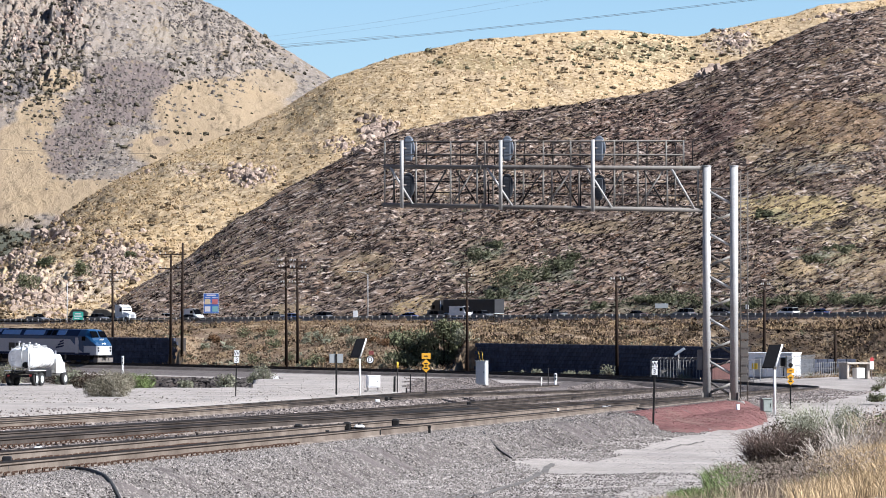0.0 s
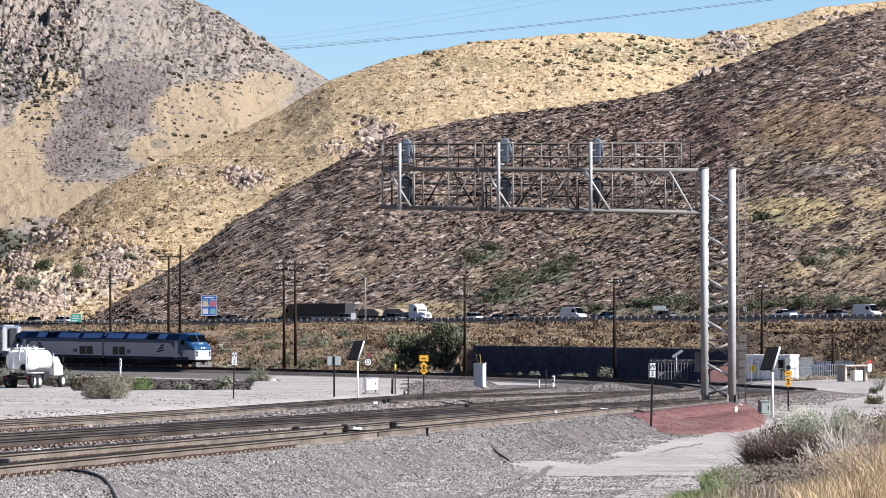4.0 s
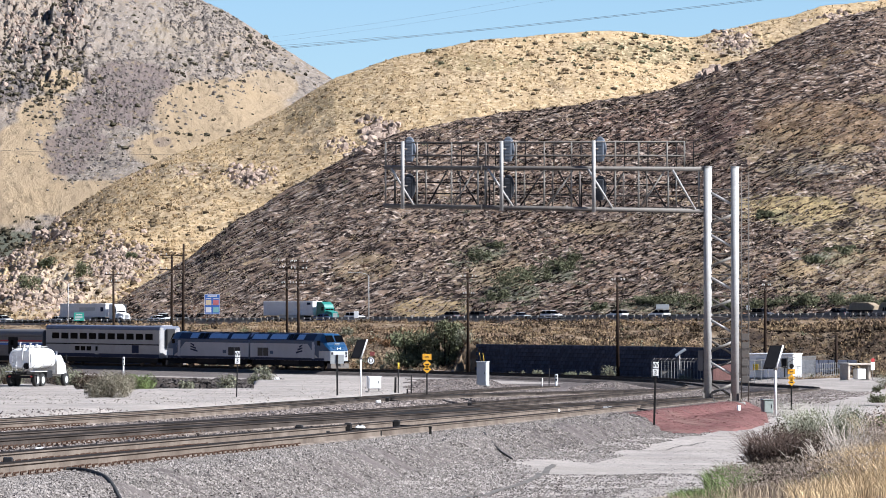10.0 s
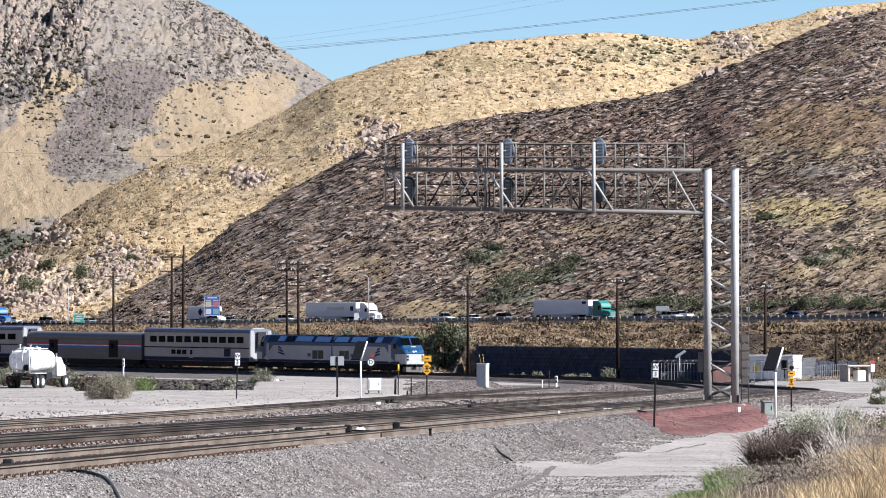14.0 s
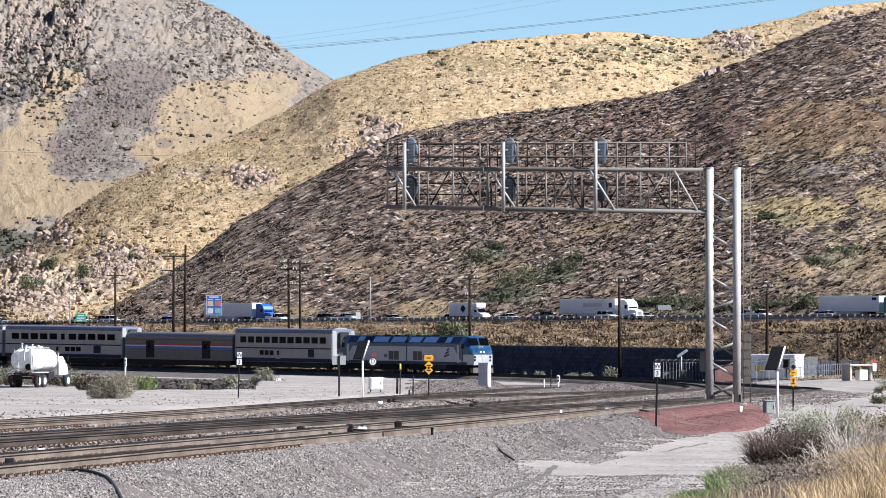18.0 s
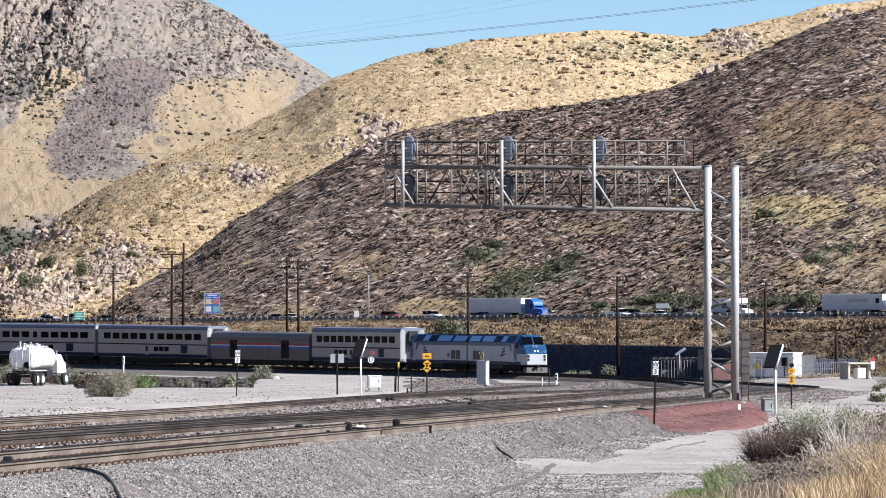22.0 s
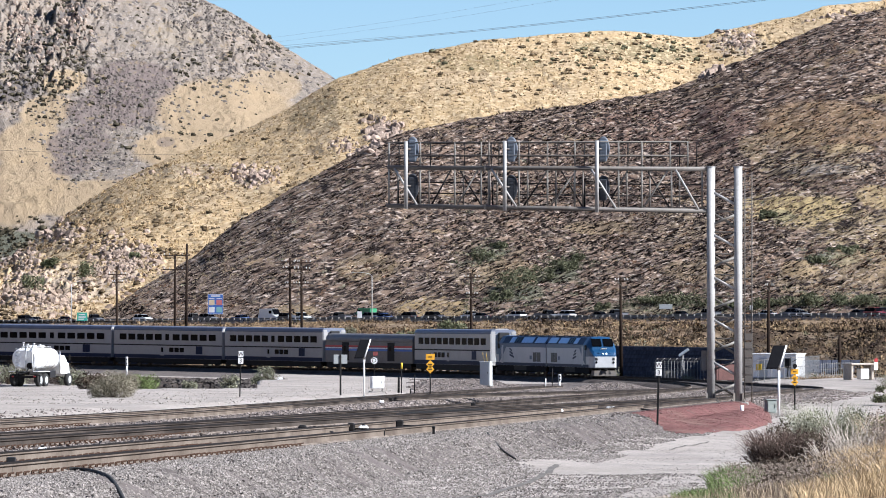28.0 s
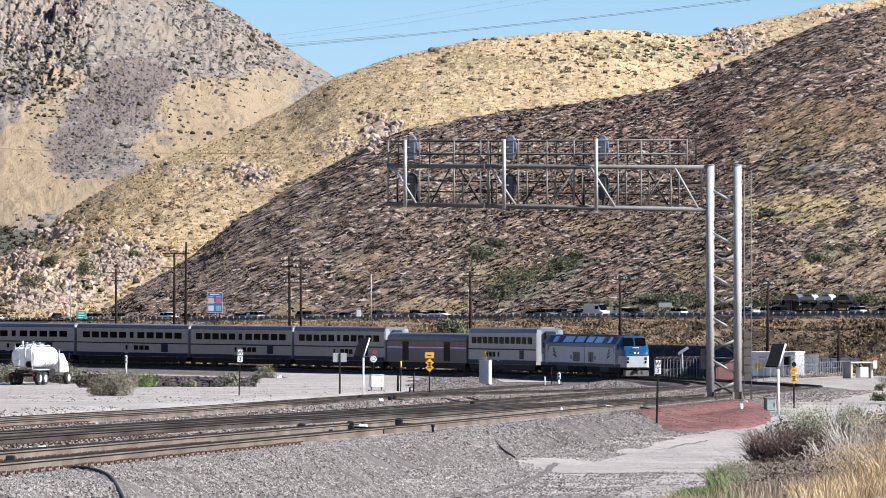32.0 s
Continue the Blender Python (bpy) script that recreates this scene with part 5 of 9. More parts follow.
def gantry():
    base = 2.72
    root = thing("signal_gantry", "grey galvanised steel cantilever signal gantry over the tracks", "signal gantry", pose(GX0, G_Y, base, 0, 0, -4.0))
    top, h = 9.9, 9.9
    legs = [(-0.575, -0.55), (0.575, -0.55), (-0.575, 0.55), (0.575, 0.55)]
    for x, y in legs:
        leg = part("leg", Shape().tube((x, y, 0.05), (x, y, top), 0.158, 20), M_STEEL, root)
        part("foot_plate", Shape().box((x, y, 0.03), (0.62, 0.62, 0.05), 0.01), M_STEELTHIN, leg)
        part("cap", Shape().tube((x, y, top), (x, y, top + 0.03), 0.185, 16), M_STEEL, leg)
        for k in range(4):
            a = math.radians(45 + 90 * k)
            part("gusset", Shape().box((x + 0.2 * math.cos(a), y + 0.2 * math.sin(a), 0.2), (0.16, 0.02, 0.34), 0.004, 45 + 90 * k), M_STEELTHIN, leg)
            part("anchor_bolt", Shape().tube((x + 0.36 * math.cos(a), y + 0.36 * math.sin(a), 0.03), (x + 0.36 * math.cos(a), y + 0.36 * math.sin(a), 0.14), 0.025, 6), M_STEELTHIN, leg)
    # lattice between the legs: falling braces in front, rising and falling ones behind, thin struts
    # front braces paler than most rear ones, light put into the steel colour
    for i in range(-1, 5):
        z = 1.67 + 1.79 * i
        if z > 0.5:
            part("brace", Shape().tube((-0.45, -0.55, z), (0.45, -0.55, z - 0.5), 0.055, 8), M_STEEL, root)
        if z + 0.9 < 9.7:
            part("brace", Shape().tube((-0.45, 0.55, z + 0.9), (0.45, 0.55, z + 0.35), 0.05, 8), M_STEELTHIN, root)
            part("brace", Shape().tube((-0.45, 0.4, z + 0.48), (0.45, 0.4, z + 0.86), 0.055, 8), M_BOOMLIT, root)
            part("brace", Shape().tube((-0.45, 0.45, z - 0.3), (0.45, 0.45, z + 0.06), 0.045, 8), M_STEELTHIN, root)
            part("brace", Shape().tube((0.575, -0.45, z + 0.7), (0.575, 0.45, z + 0.2), 0.045, 8), M_STEEL, root)
            part("brace", Shape().tube((-0.575, -0.45, z + 0.2), (-0.575, 0.45, z + 0.7), 0.045, 8), M_STEEL, root)
        for dz, y in ((0.12, -0.55), (1.0, 0.55)):
            if 0.3 < z + dz < 9.8:
                part("strut", Shape().tube((-0.45, y, z + dz), (0.45, y, z + dz), 0.03, 8), M_STEELTHIN, root)
    # boom: two frames that taper a little towards the free end
    # front members paler, rear ones near-black: light and shade put into the materials
    L = 13.6
    zt, zb = 9.826, 8.05

    def P(u, z, y):
        return (-0.62 - u, y, z + (0.018 - 0.012 * (z - zb) / (zt - zb)) * u)
    for y in (-0.55, 0.55):
        part("chord", Shape().tube(P(-0.05, zt, y), P(L, zt, y), 0.08, 12), M_BOOM, root)
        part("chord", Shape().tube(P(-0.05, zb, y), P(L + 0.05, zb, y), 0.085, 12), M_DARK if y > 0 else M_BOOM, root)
    for u in (0.31, 1.6, 2.85, 3.83, 5.68, 6.83, 8.03, 9.32, 9.63, 10.75, 12.21, 13.54):
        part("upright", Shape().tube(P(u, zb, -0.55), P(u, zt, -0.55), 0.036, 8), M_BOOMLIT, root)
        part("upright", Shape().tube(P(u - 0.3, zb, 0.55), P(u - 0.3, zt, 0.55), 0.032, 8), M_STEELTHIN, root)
    for a, b in ((12.35, 13.3), (8.15, 9.2), (3.95, 4.97), (0.46, 1.42)):
        part("brace", Shape().tube(P(a, zb + 0.05, -0.6), P(b, zt - 0.05, -0.6), 0.045, 8), M_STEEL, root)
    for a, b in ((10.65, 9.75), (6.7, 5.6), (2.8, 1.75)):
        part("brace", Shape().tube(P(a, zb + 0.08, -0.5), P(b, zt - 0.08, -0.5), 0.03, 8), M_BOOMLIT, root)
    for a, b in ((9.7, 10.6), (11.8, 11.0), (7.9, 6.9), (5.4, 6.3), (1.7, 2.65), (4.4, 3.5)):
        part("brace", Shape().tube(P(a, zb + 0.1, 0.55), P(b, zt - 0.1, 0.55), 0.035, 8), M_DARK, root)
    for u in (0.31, 2.85, 5.68, 8.03, 10.75, 13.4):
        for z in (zb, zt):
            part("cross_tie", Shape().tube(P(u, z, -0.55), P(u, z, 0.55), 0.035, 8), M_STEELTHIN, root)
    for z in (zb + 0.62, zb + 1.12):
        part("handrail", Shape().tube(P(0.3, z, 0.75), P(L - 0.6, z, 0.75), 0.028, 8), M_DARK, root)
    for z in (zt + 0.56, zt + 1.15):
        part("handrail", Shape().tube(P(0.9, z, -0.5), P(L, z, -0.5), 0.026, 8), M_STEELTHIN, root)
        part("handrail", Shape().tube(P(0.9, z, 0.6), P(L - 0.3, z, 0.6), 0.026, 8), M_DARK, root)
    for u in (0.92, 1.65, 2.85, 3.83, 5.68, 6.83, 8.03, 9.3, 9.63, 10.75, 12.21, 13.54):
        part("post", Shape().tube(P(u, zt, -0.5), P(u, zt + 1.17, -0.5), 0.032, 8), M_BOOMLIT, root)
        part("post", Shape().tube(P(u - 0.35, zt, 0.6), P(u - 0.35, zt + 1.17, 0.6), 0.026, 8), M_DARK, root)
    for u in (12.95, 8.95, 5.05):
        # cage frame beside each mast
        part("cage_frame", Shape().line([P(u + 0.25, zb + 0.1, 0.3), P(u + 0.25, zb + 1.2, 0.3), P(u - 0.55, zb + 1.2, 0.3), P(u - 0.55, zb + 0.1, 0.3)], 0.035, 6), M_DARK, root, "dark steel cage round the signal head")
    part("walkway", Shape().box((P(L / 2, zb + 0.12, 0)[0], 0, zb + 0.16), (L - 0.4, 0.8, 0.03)), M_STEELTHIN, root, "steel grating walkway")
    for u in (0.0, 9.48):
        for z in (zt, zb):
            part("splice_plate", Shape().box(P(u, z, -0.55), (0.05, 0.24, 0.24), 0.01), M_STEELTHIN, root)
    part("junction_box", Shape().box((-0.86, -0.5, 1.75), (0.22, 0.2, 0.85), 0.02), M_BOOMLIT, root, "grey steel junction box")
    # masts with back-to-back heads
    for u in (12.8, 8.62, 4.73):
        mast = part("mast", Shape().tube(P(u, zb - 0.15, -0.78), P(u, zt + 1.2, -0.78), 0.078, 14), M_STEEL, root)
        for z, mat, dx in ((zt + 0.84, M_HEADGREY, 0.25), (zb + 0.92, M_HEADDARK, 0.25)):
            c = Vector(P(u - dx, z, -0.35))
            head = Shape()
            head.loft([[(c.x + 0.27 * math.cos(a) * k, c.y + dy, c.z + 0.54 * math.sin(a) * k) for a in [6.2832 * i / 20 for i in range(20)]]
                       for k, dy in ((0.88, 0.0), (1.0, 0.03), (1.0, 0.08))], True)
            hd = part("signal_head", head, mat, root, "oval signal backing plate")
            case = Shape().box((c.x, c.y - 0.06, c.z - 0.08), (0.3, 0.2, 0.9), 0.03)
            part("lamp_case", case, mat, hd)
            for k in range(6):
                part("rib", Shape().box((c.x, c.y - 0.17, c.z - 0.42 + k * 0.14), (0.26, 0.03, 0.03)), mat, hd)
            for dz in (0.3, -0.05, -0.38):
                part("visor", Shape().tube((c.x, c.y + 0.08, c.z + dz), (c.x, c.y + 0.36, c.z + dz - 0.02), 0.12, 12, caps=False), M_BLACK, hd)
            part("bracket", Shape().tube(P(u, z, -0.78), (c.x, c.y, c.z), 0.035, 8), M_STEELTHIN, root)
    # ladder and cage
    for x in (0.85, 1.15):
        part("ladder_rail", Shape().tube((x, -0.1, 0.0), (x, -0.1, 9.7), 0.024, 6), M_STEELTHIN, root)
    for k in range(31):
        part("rung", Shape().tube((0.85, -0.1, 0.25 + k * 0.31), (1.15, -0.1, 0.25 + k * 0.31), 0.012, 6), M_STEELTHIN, root)
    for k in range(5):
        part("ladder_bracket", Shape().box((0.83, -0.1, 1.2 + k * 2.0), (0.4, 0.05, 0.05)), M_STEELTHIN, root)
    for k in range(6):
        part("guard_plate", Shape().box((1.0, -0.14, 0.95 + k * 0.36), (0.3, 0.02, 0.27), 0.005), M_STEELTHIN, root)
    part("footing", Shape().box((0, 0, -0.18), (2.0, 1.9, 0.36), 0.05), M_CONCRETE, root, "concrete footing")
    return root


gantry()

# ---- passenger train ----
def ring(w, z0, z1, round_r, n=4, top_w=None, x=0.0):
    """Cross-section of a carbody: straight sides, rounded roof edges."""
    tw = w if top_w is None else top_w
    pts = [(x, -w, z0), (x, w, z0)]
    for i in range(n + 1):
        a = math.pi / 2 * i / n
        pts.append((x, tw - round_r + round_r * math.cos(a), z1 - round_r + round_r * math.sin(a)))
    for i in range(n + 1):
        a = math.pi / 2 + math.pi / 2 * i / n
        pts.append((x, -tw + round_r + round_r * math.cos(a), z1 - round_r + round_r * math.sin(a)))
    return pts


def bogie(root, x, wheels, wb, r=0.5):
    b = part("bogie", Shape().box((x, -1.02, 0.62), (wb + 1.3, 0.16, 0.26), 0.04).box((x, 1.02, 0.62), (wb + 1.3, 0.16, 0.26), 0.04)
             .box((x, 0, 0.66), (0.6, 2.1, 0.24), 0.03), M_DARK, root, "black steel bogie frame")
    for k in range(wheels):
        wx = x + (k / (wheels - 1) - 0.5) * wb
        for y in (-0.755, 0.755):
            s = Shape().tube((wx, y - 0.065, r), (wx, y + 0.065, r), r, 24)
            s.tube((wx, y - 0.09 if y < 0 else y + 0.045, r), (wx, y - 0.045 if y < 0 else y + 0.09, r), r + 0.03, 24)
            part("wheel", s, M_RAIL, b, "worn steel wheel")
        for y in (-1.02, 1.02):
            part("axle_box", Shape().box((wx, y, r), (0.3, 0.24, 0.34), 0.05), M_DARK, b)
            part("spring", Shape().tube((wx + 0.35, y, 0.36), (wx + 0.35, y, 0.6), 0.09, 8), M_DARK, b)
    return b


def panel(x0, x1, z0, z1, y, th=0.02, bev=0.006):
    return Shape().box(((x0 + x1) / 2, y, (z0 + z1) / 2), (x1 - x0, th, z1 - z0), bev)


def coach(kind):
    """Bilevel coach or low baggage car, 25.6 m over the body."""
    L, W = 25.3, 1.55
    low = kind == "baggage"
    H = 4.3 if low else 4.92
    lab = {"coach": "bilevel stainless-steel passenger coach with blue roof line", "sleeper": "bilevel stainless-steel sleeping car behind the locomotives",
           "baggage": "low stainless-steel baggage car with red and blue stripes"}[kind]
    root = thing("baggage_car" if low else "passenger_coach", lab, "railway carriage", Matrix.Identity(4), "train")
    rr = 0.75 if low else 0.42
    xs = [(-L / 2, 0.985), (-L / 2 + 0.12, 1.0), (L / 2 - 0.12, 1.0), (L / 2, 0.985)]
    split = 3.35 if low else 4.42
    part("body", Shape().loft([[(x, -W * k, 0.95), (x, W * k, 0.95), (x, W * k, split), (x, -W * k, split)] for x, k in xs]), M_DULLSTEEL if low else M_SILVER, root)
    part("roof", Shape().loft([ring(W * k, split + 0.002, H, rr, 6, x=x) for x, k in xs], True), M_ROOFBLUE if not low else M_DULLSTEEL, root,
         "blue-grey rounded roof" if not low else "silver rounded roof")
    for y in (-W - 0.012, W + 0.012):
        if not low:
            part("drip_rail", panel(-L / 2 + 0.05, L / 2 - 0.05, split - 0.02, split + 0.05, y), M_BLUE, root)
            part("belt_line", panel(-L / 2 + 0.05, L / 2 - 0.05, 2.52, 2.66, y), M_DARK, root, "dark seam between the decks")
            part("skirt_stripe", panel(-L / 2 + 0.05, L / 2 - 0.05, 0.97, 1.42, y), M_NAVY, root, "dark blue lower band")
            # sill panel drawn lower, as a dark sheet for the shade below the floor
            part("sill", panel(-L / 2 + 0.4, L / 2 - 0.4, 0.36, 0.95, y * 0.97), M_DARK, root)
            n = 11
            for k in range(n):
                x = -L / 2 + 2.25 + k * (L - 4.5) / (n - 1)
                w = 0.42 if kind == "coach" and k == 5 else 0.8
                part("window", panel(x - w, x + w, 3.2, 3.95, y, 0.03, 0.03), M_GLASS, root)
            for x in ((1.0, 2.2, 3.4) if kind == "coach" else (-5.5, -4.2, -2.9)):
                part("window", panel(x - 0.5, x + 0.5, 1.75, 2.3, y, 0.03, 0.012), M_GLASS, root)
            part("door", panel(-1.6, -0.7, 1.3, 2.45, y, 0.035, 0.02), M_SILVER, root)
            part("door_window", panel(-1.4, -0.9, 1.75, 2.3, y, 0.05, 0.01), M_GLASS, root)
            for x in (7.4, -8.3):
                part("louvre_panel", panel(x - 0.75, x + 0.75, 1.55, 2.5, y, 0.03, 0.01), M_NAVY if x > 0 else M_SILVER, root)
        else:
            part("red_stripe", panel(-L / 2 + 0.05, L / 2 - 0.05, 2.74, 2.94, y), M_STRIPERED, root)
            part("white_stripe", panel(-L / 2 + 0.05, L / 2 - 0.05, 2.58, 2.70, y), M_WHITE, root)
            part("blue_stripe", panel(-L / 2 + 0.05, L / 2 - 0.05, 2.32, 2.54, y), M_STRIPEBLUE, root)
            for k in range(6):
                part("corrugation", panel(-L / 2 + 0.1, L / 2 - 0.1, 1.1 + k * 0.19, 1.19 + k * 0.19, y, 0.025), M_DULLSTEEL, root)
            for x in (-6.6, 6.6):
                part("door", panel(x - 1.0, x + 1.0, 1.15, 3.3, y * 0.995, 0.05, 0.02), M_DARK, root, "dark sliding baggage door")
                part("door_window", panel(x - 0.5, x + 0.1, 2.3, 2.9, y * 1.01, 0.03), M_GLASS, root)
            # same lowered dark panel in place of shade under the baggage car
            part("sill", panel(-L / 2 + 0.4, L / 2 - 0.4, 0.36, 0.95, y * 0.97), M_DARK, root)
    for sx in (-1, 1):
        part("end_door", Shape().box((sx * (L / 2 + 0.03), 0, 3.4 if not low else 2.2), (0.06, 0.9, 2.1), 0.02), M_DARK, root)
        part("diaphragm", Shape().box((sx * (L / 2 + 0.18), 0, 3.4 if not low else 2.2), (0.3, 1.3, 2.4), 0.1), M_BLACK, root, "black rubber gangway bellows")
        part("coupler", Shape().box((sx * (L / 2 + 0.15), 0, 0.85), (0.7, 0.24, 0.28), 0.05), M_DARK, root)
        if not low:
            for y in (-1.2, 1.2):
                part("end_post", Shape().box((sx * (L / 2 + 0.02), y, 3.0), (0.05, 0.5, 3.4), 0.02), M_SILVER, root)
        bogie(root, sx * 9.1, 2, 2.6, 0.46)
    for x, w in ((-5.2, 2.4), (-2.3, 3.0), (1.3, 3.6), (5.0, 3.0)):
        part("underfloor_box", Shape().box((x, 0, 0.62), (w, 2.7, 0.62), 0.06), M_DARK, root)
    part("centre_sill", Shape().box((0, 0, 0.8), (L - 1.0, 1.6, 0.3), 0.04), M_DARK, root)
    if kind == "sleeper":
        part("roof_unit", Shape().box((L / 2 - 1.4, 0, H + 0.02), (1.8, 1.6, 0.14), 0.04), M_SILVER, root)
    return root


M_ROOFPANEL = material("radiator_panel", (0.36, 0.42, 0.53), 0.3, 0.9, var=0.1, scale=2, fine=12, bump=0.1)


def locomotive():
    """Monocoque diesel passenger locomotive, sloped cab nose at +x."""
    L, W = 20.5, 1.53
    root = thing("diesel_locomotive", "silver and blue diesel passenger locomotive with sloped nose", "locomotive", Matrix.Identity(4), "train")

    def sec(x, w, zs, zt, tw, z0=1.05):
        return [(x, -w, z0), (x, w, z0), (x, w, zs), (x, tw, zt), (x, 0.0, zt + 0.07), (x, -tw, zt), (x, -w, zs)]
    cab = L / 2 - 3.6
    part("body", Shape().loft([[(x, -W, 1.05), (x, W, 1.05), (x, W, 3.42), (x, -W, 3.42)] for x in (-L / 2, cab)]), M_SILVERPAINT, root)
    part("roof", Shape().loft([sec(x, W, 3.424, 4.2, 1.0, 3.42) for x in (-L / 2, cab)]), M_NAVY, root, "dark blue sloped roof")
    # cab: lofted sections; upper part blue, nose silver-white below
    cabs = Shape()
    cabs.loft([sec(cab, W, 3.42, 4.22, 1.0, 2.2), sec(L / 2 - 2.3, W, 3.45, 4.23, 1.02, 2.2), sec(L / 2 - 1.95, W * 0.985, 3.38, 4.16, 0.98, 2.2), sec(L / 2 - 1.7, W * 0.97, 3.25, 3.98, 0.98, 2.2),
               sec(L / 2 - 1.05, W * 0.93, 2.9, 3.22, 1.12, 2.2), sec(L / 2 - 0.8, W * 0.9, 2.72, 2.92, 1.16, 2.2), sec(L / 2 - 0.38, W * 0.84, 2.5, 2.66, 1.06, 2.2), sec(L / 2 - 0.1, W * 0.76, 2.25, 2.32, 0.95, 2.2)])
    part("cab", cabs, M_BLUE, root, "blue painted cab with raked windscreen")
    part("nose", Shape().loft([[(x, -w, 1.05), (x, w, 1.05), (x, w, 2.21), (x, -w, 2.21)] for x, w in
                               ((cab, W), (L / 2 - 1.0, W * 0.95), (L / 2 - 0.45, W * 0.87), (L / 2 - 0.12, W * 0.78), (L / 2, W * 0.68))]), M_NOSE, root, "silver-white lower nose")
    for y in (-0.62, 0.62):
        q = Shape()
        a, b = Vector((L / 2 - 1.03, y, 3.24)), Vector((L / 2 - 1.7, y, 4.0))
        mid, dirn = (a + b) / 2, (b - a)
        ang = math.atan2(dirn.z, dirn.x)
        q.box(mid + Vector((0.06, 0, 0.05)), (dirn.length, 1.05, 0.05), 0.02, m=Matrix.Rotation(-ang, 4, "Y"))
        part("windscreen", q, M_GLASS, root)
    for y in (-W - 0.012, W + 0.012):
        part("side_window", panel(L / 2 - 2.75, L / 2 - 1.95, 2.85, 3.4, y, 0.03, 0.02), M_GLASS, root)
        part("cab_door", panel(L / 2 - 4.1, L / 2 - 3.45, 1.25, 3.25, y, 0.03, 0.02), M_SILVERPAINT, root)
        part("grab_iron", Shape().tube((L / 2 - 3.35, y * 1.02, 1.3), (L / 2 - 3.35, y * 1.02, 3.0), 0.02, 6), M_CHROME, root)
        part("swoosh", Shape().loft([[(cab - 1.6, y, 3.05), (cab - 1.6, y * 1.006, 3.05), (cab - 1.6, y * 1.006, 3.42), (cab - 1.6, y, 3.42)],
                                     [(cab, y, 1.9), (cab, y * 1.006, 1.9), (cab, y * 1.006, 3.42), (cab, y, 3.42)],
                                     [(L / 2 - 2.3, y, 1.3), (L / 2 - 2.3, y * 1.006, 1.3), (L / 2 - 2.3, y * 1.006, 3.42), (L / 2 - 2.3, y, 3.42)]]), M_BLUE, root, "blue swoosh on the cab side")
        part("lower_stripe", panel(-L / 2, L / 2 - 1.0, 1.06, 1.36, y), M_NAVY, root, "dark blue lower stripe")
        part("upper_band", panel(-L / 2, cab - 1.0, 3.04, 3.43, y), M_BLUE, root, "blue upper band")
        for x0, x1 in ((-8.2, -6.9), (-6.7, -5.4)):
            part("air_grille", panel(x0, x1, 1.5, 2.5, y, 0.04, 0.01), M_BLACK, root, "black side grille")
        for k in range(3):
            x0, z0 = 2.0 + 0.42 * k, 1.85 + 0.34 * k
            part("emblem", Shape().loft([[(x0, y, z0), (x0, y * 1.006, z0), (x0, y * 1.006, z0 + 0.22), (x0, y, z0 + 0.22)],
                                         [(3.7, y, z0 + 0.26), (3.7, y * 1.006, z0 + 0.26), (3.7, y * 1.006, z0 + 0.44), (3.7, y, z0 + 0.44)]]), M_NAVY, root, "dark blue winged shape")
        # dark sheet added between the bogies in place of the shade there
        part("underframe_skirt", panel(-L / 2 + 0.5, L / 2 - 1.2, 0.42, 1.05, y * 0.9), M_UNDERSIDE, root)
        part("number_bar", panel(-4.9, -4.1, 1.75, 2.15, y), M_BLUE, root)
        # inclined roof panels
        for x0, x1, mat in ((-9.8, -5.9, M_ROOFPANEL), (-5.0, -0.7, M_ROOFPANEL), (-0.1, 0.7, M_GLASS), (1.0, 1.8, M_GLASS), (2.1, 3.9, M_ROOFPANEL)):
            s = -1 if y < 0 else 1
            part("roof_panel", Shape().box(((x0 + x1) / 2, s * 1.30, 3.82), (x1 - x0, 0.72, 0.03), 0.01, m=Matrix.Rotation(s * -math.atan2(0.78, 0.53), 4, "X")), mat, root,
                 "bare metal radiator panel" if mat is M_ROOFPANEL else "dark louvre")
    fr = L / 2 - 0.02
    part("front_shield", Shape().box((fr - 0.42, 0, 2.5), (0.5, 1.5, 0.4), 0.1), M_BLUE, root)
    for y in (-0.18, 0.18):
        part("headlight", Shape().tube((fr - 0.1, y, 2.52), (fr - 0.06, y, 2.52), 0.075, 12), M_LAMPW, root, "lit headlight")
    for y in (-0.92, 0.92):
        part("ditch_light", Shape().tube((fr, y, 1.6), (fr + 0.06, y, 1.6), 0.12, 12), M_GLASS, root)
        part("marker_lamp", Shape().box((fr + 0.02, y, 1.95), (0.05, 0.26, 0.3), 0.02), M_BLACK, root)
    part("front_emblem", Shape().box((fr - 0.63, 0, 2.98), (0.3, 0.62, 0.05), 0.02, m=Matrix.Rotation(-0.85, 4, "Y")), M_WHITE, root)
    part("pilot", Shape().loft([[(x, -w, 0.18), (x, w, 0.18), (x, w * 0.98, 0.75), (x, -w * 0.98, 0.75)] for x, w in ((L / 2 - 0.5, 1.35), (L / 2 + 0.18, 1.2))]), M_STEELTHIN, root, "grey snowplough pilot")
    part("front_coupler", Shape().box((L / 2 + 0.25, 0, 0.88), (0.6, 0.3, 0.32), 0.06), M_DARK, root)
    part("anticlimber", Shape().box((L / 2 - 0.1, 0, 1.0), (0.4, 2.5, 0.14), 0.03), M_DARK, root)
    for y in (-0.5, 0.0, 0.5):
        part("brake_hose", Shape().line([(L / 2 + 0.1, y, 0.85), (L / 2 + 0.25, y, 0.6), (L / 2 + 0.2, y + 0.06, 0.4)], 0.03, 6), M_BLACK, root)
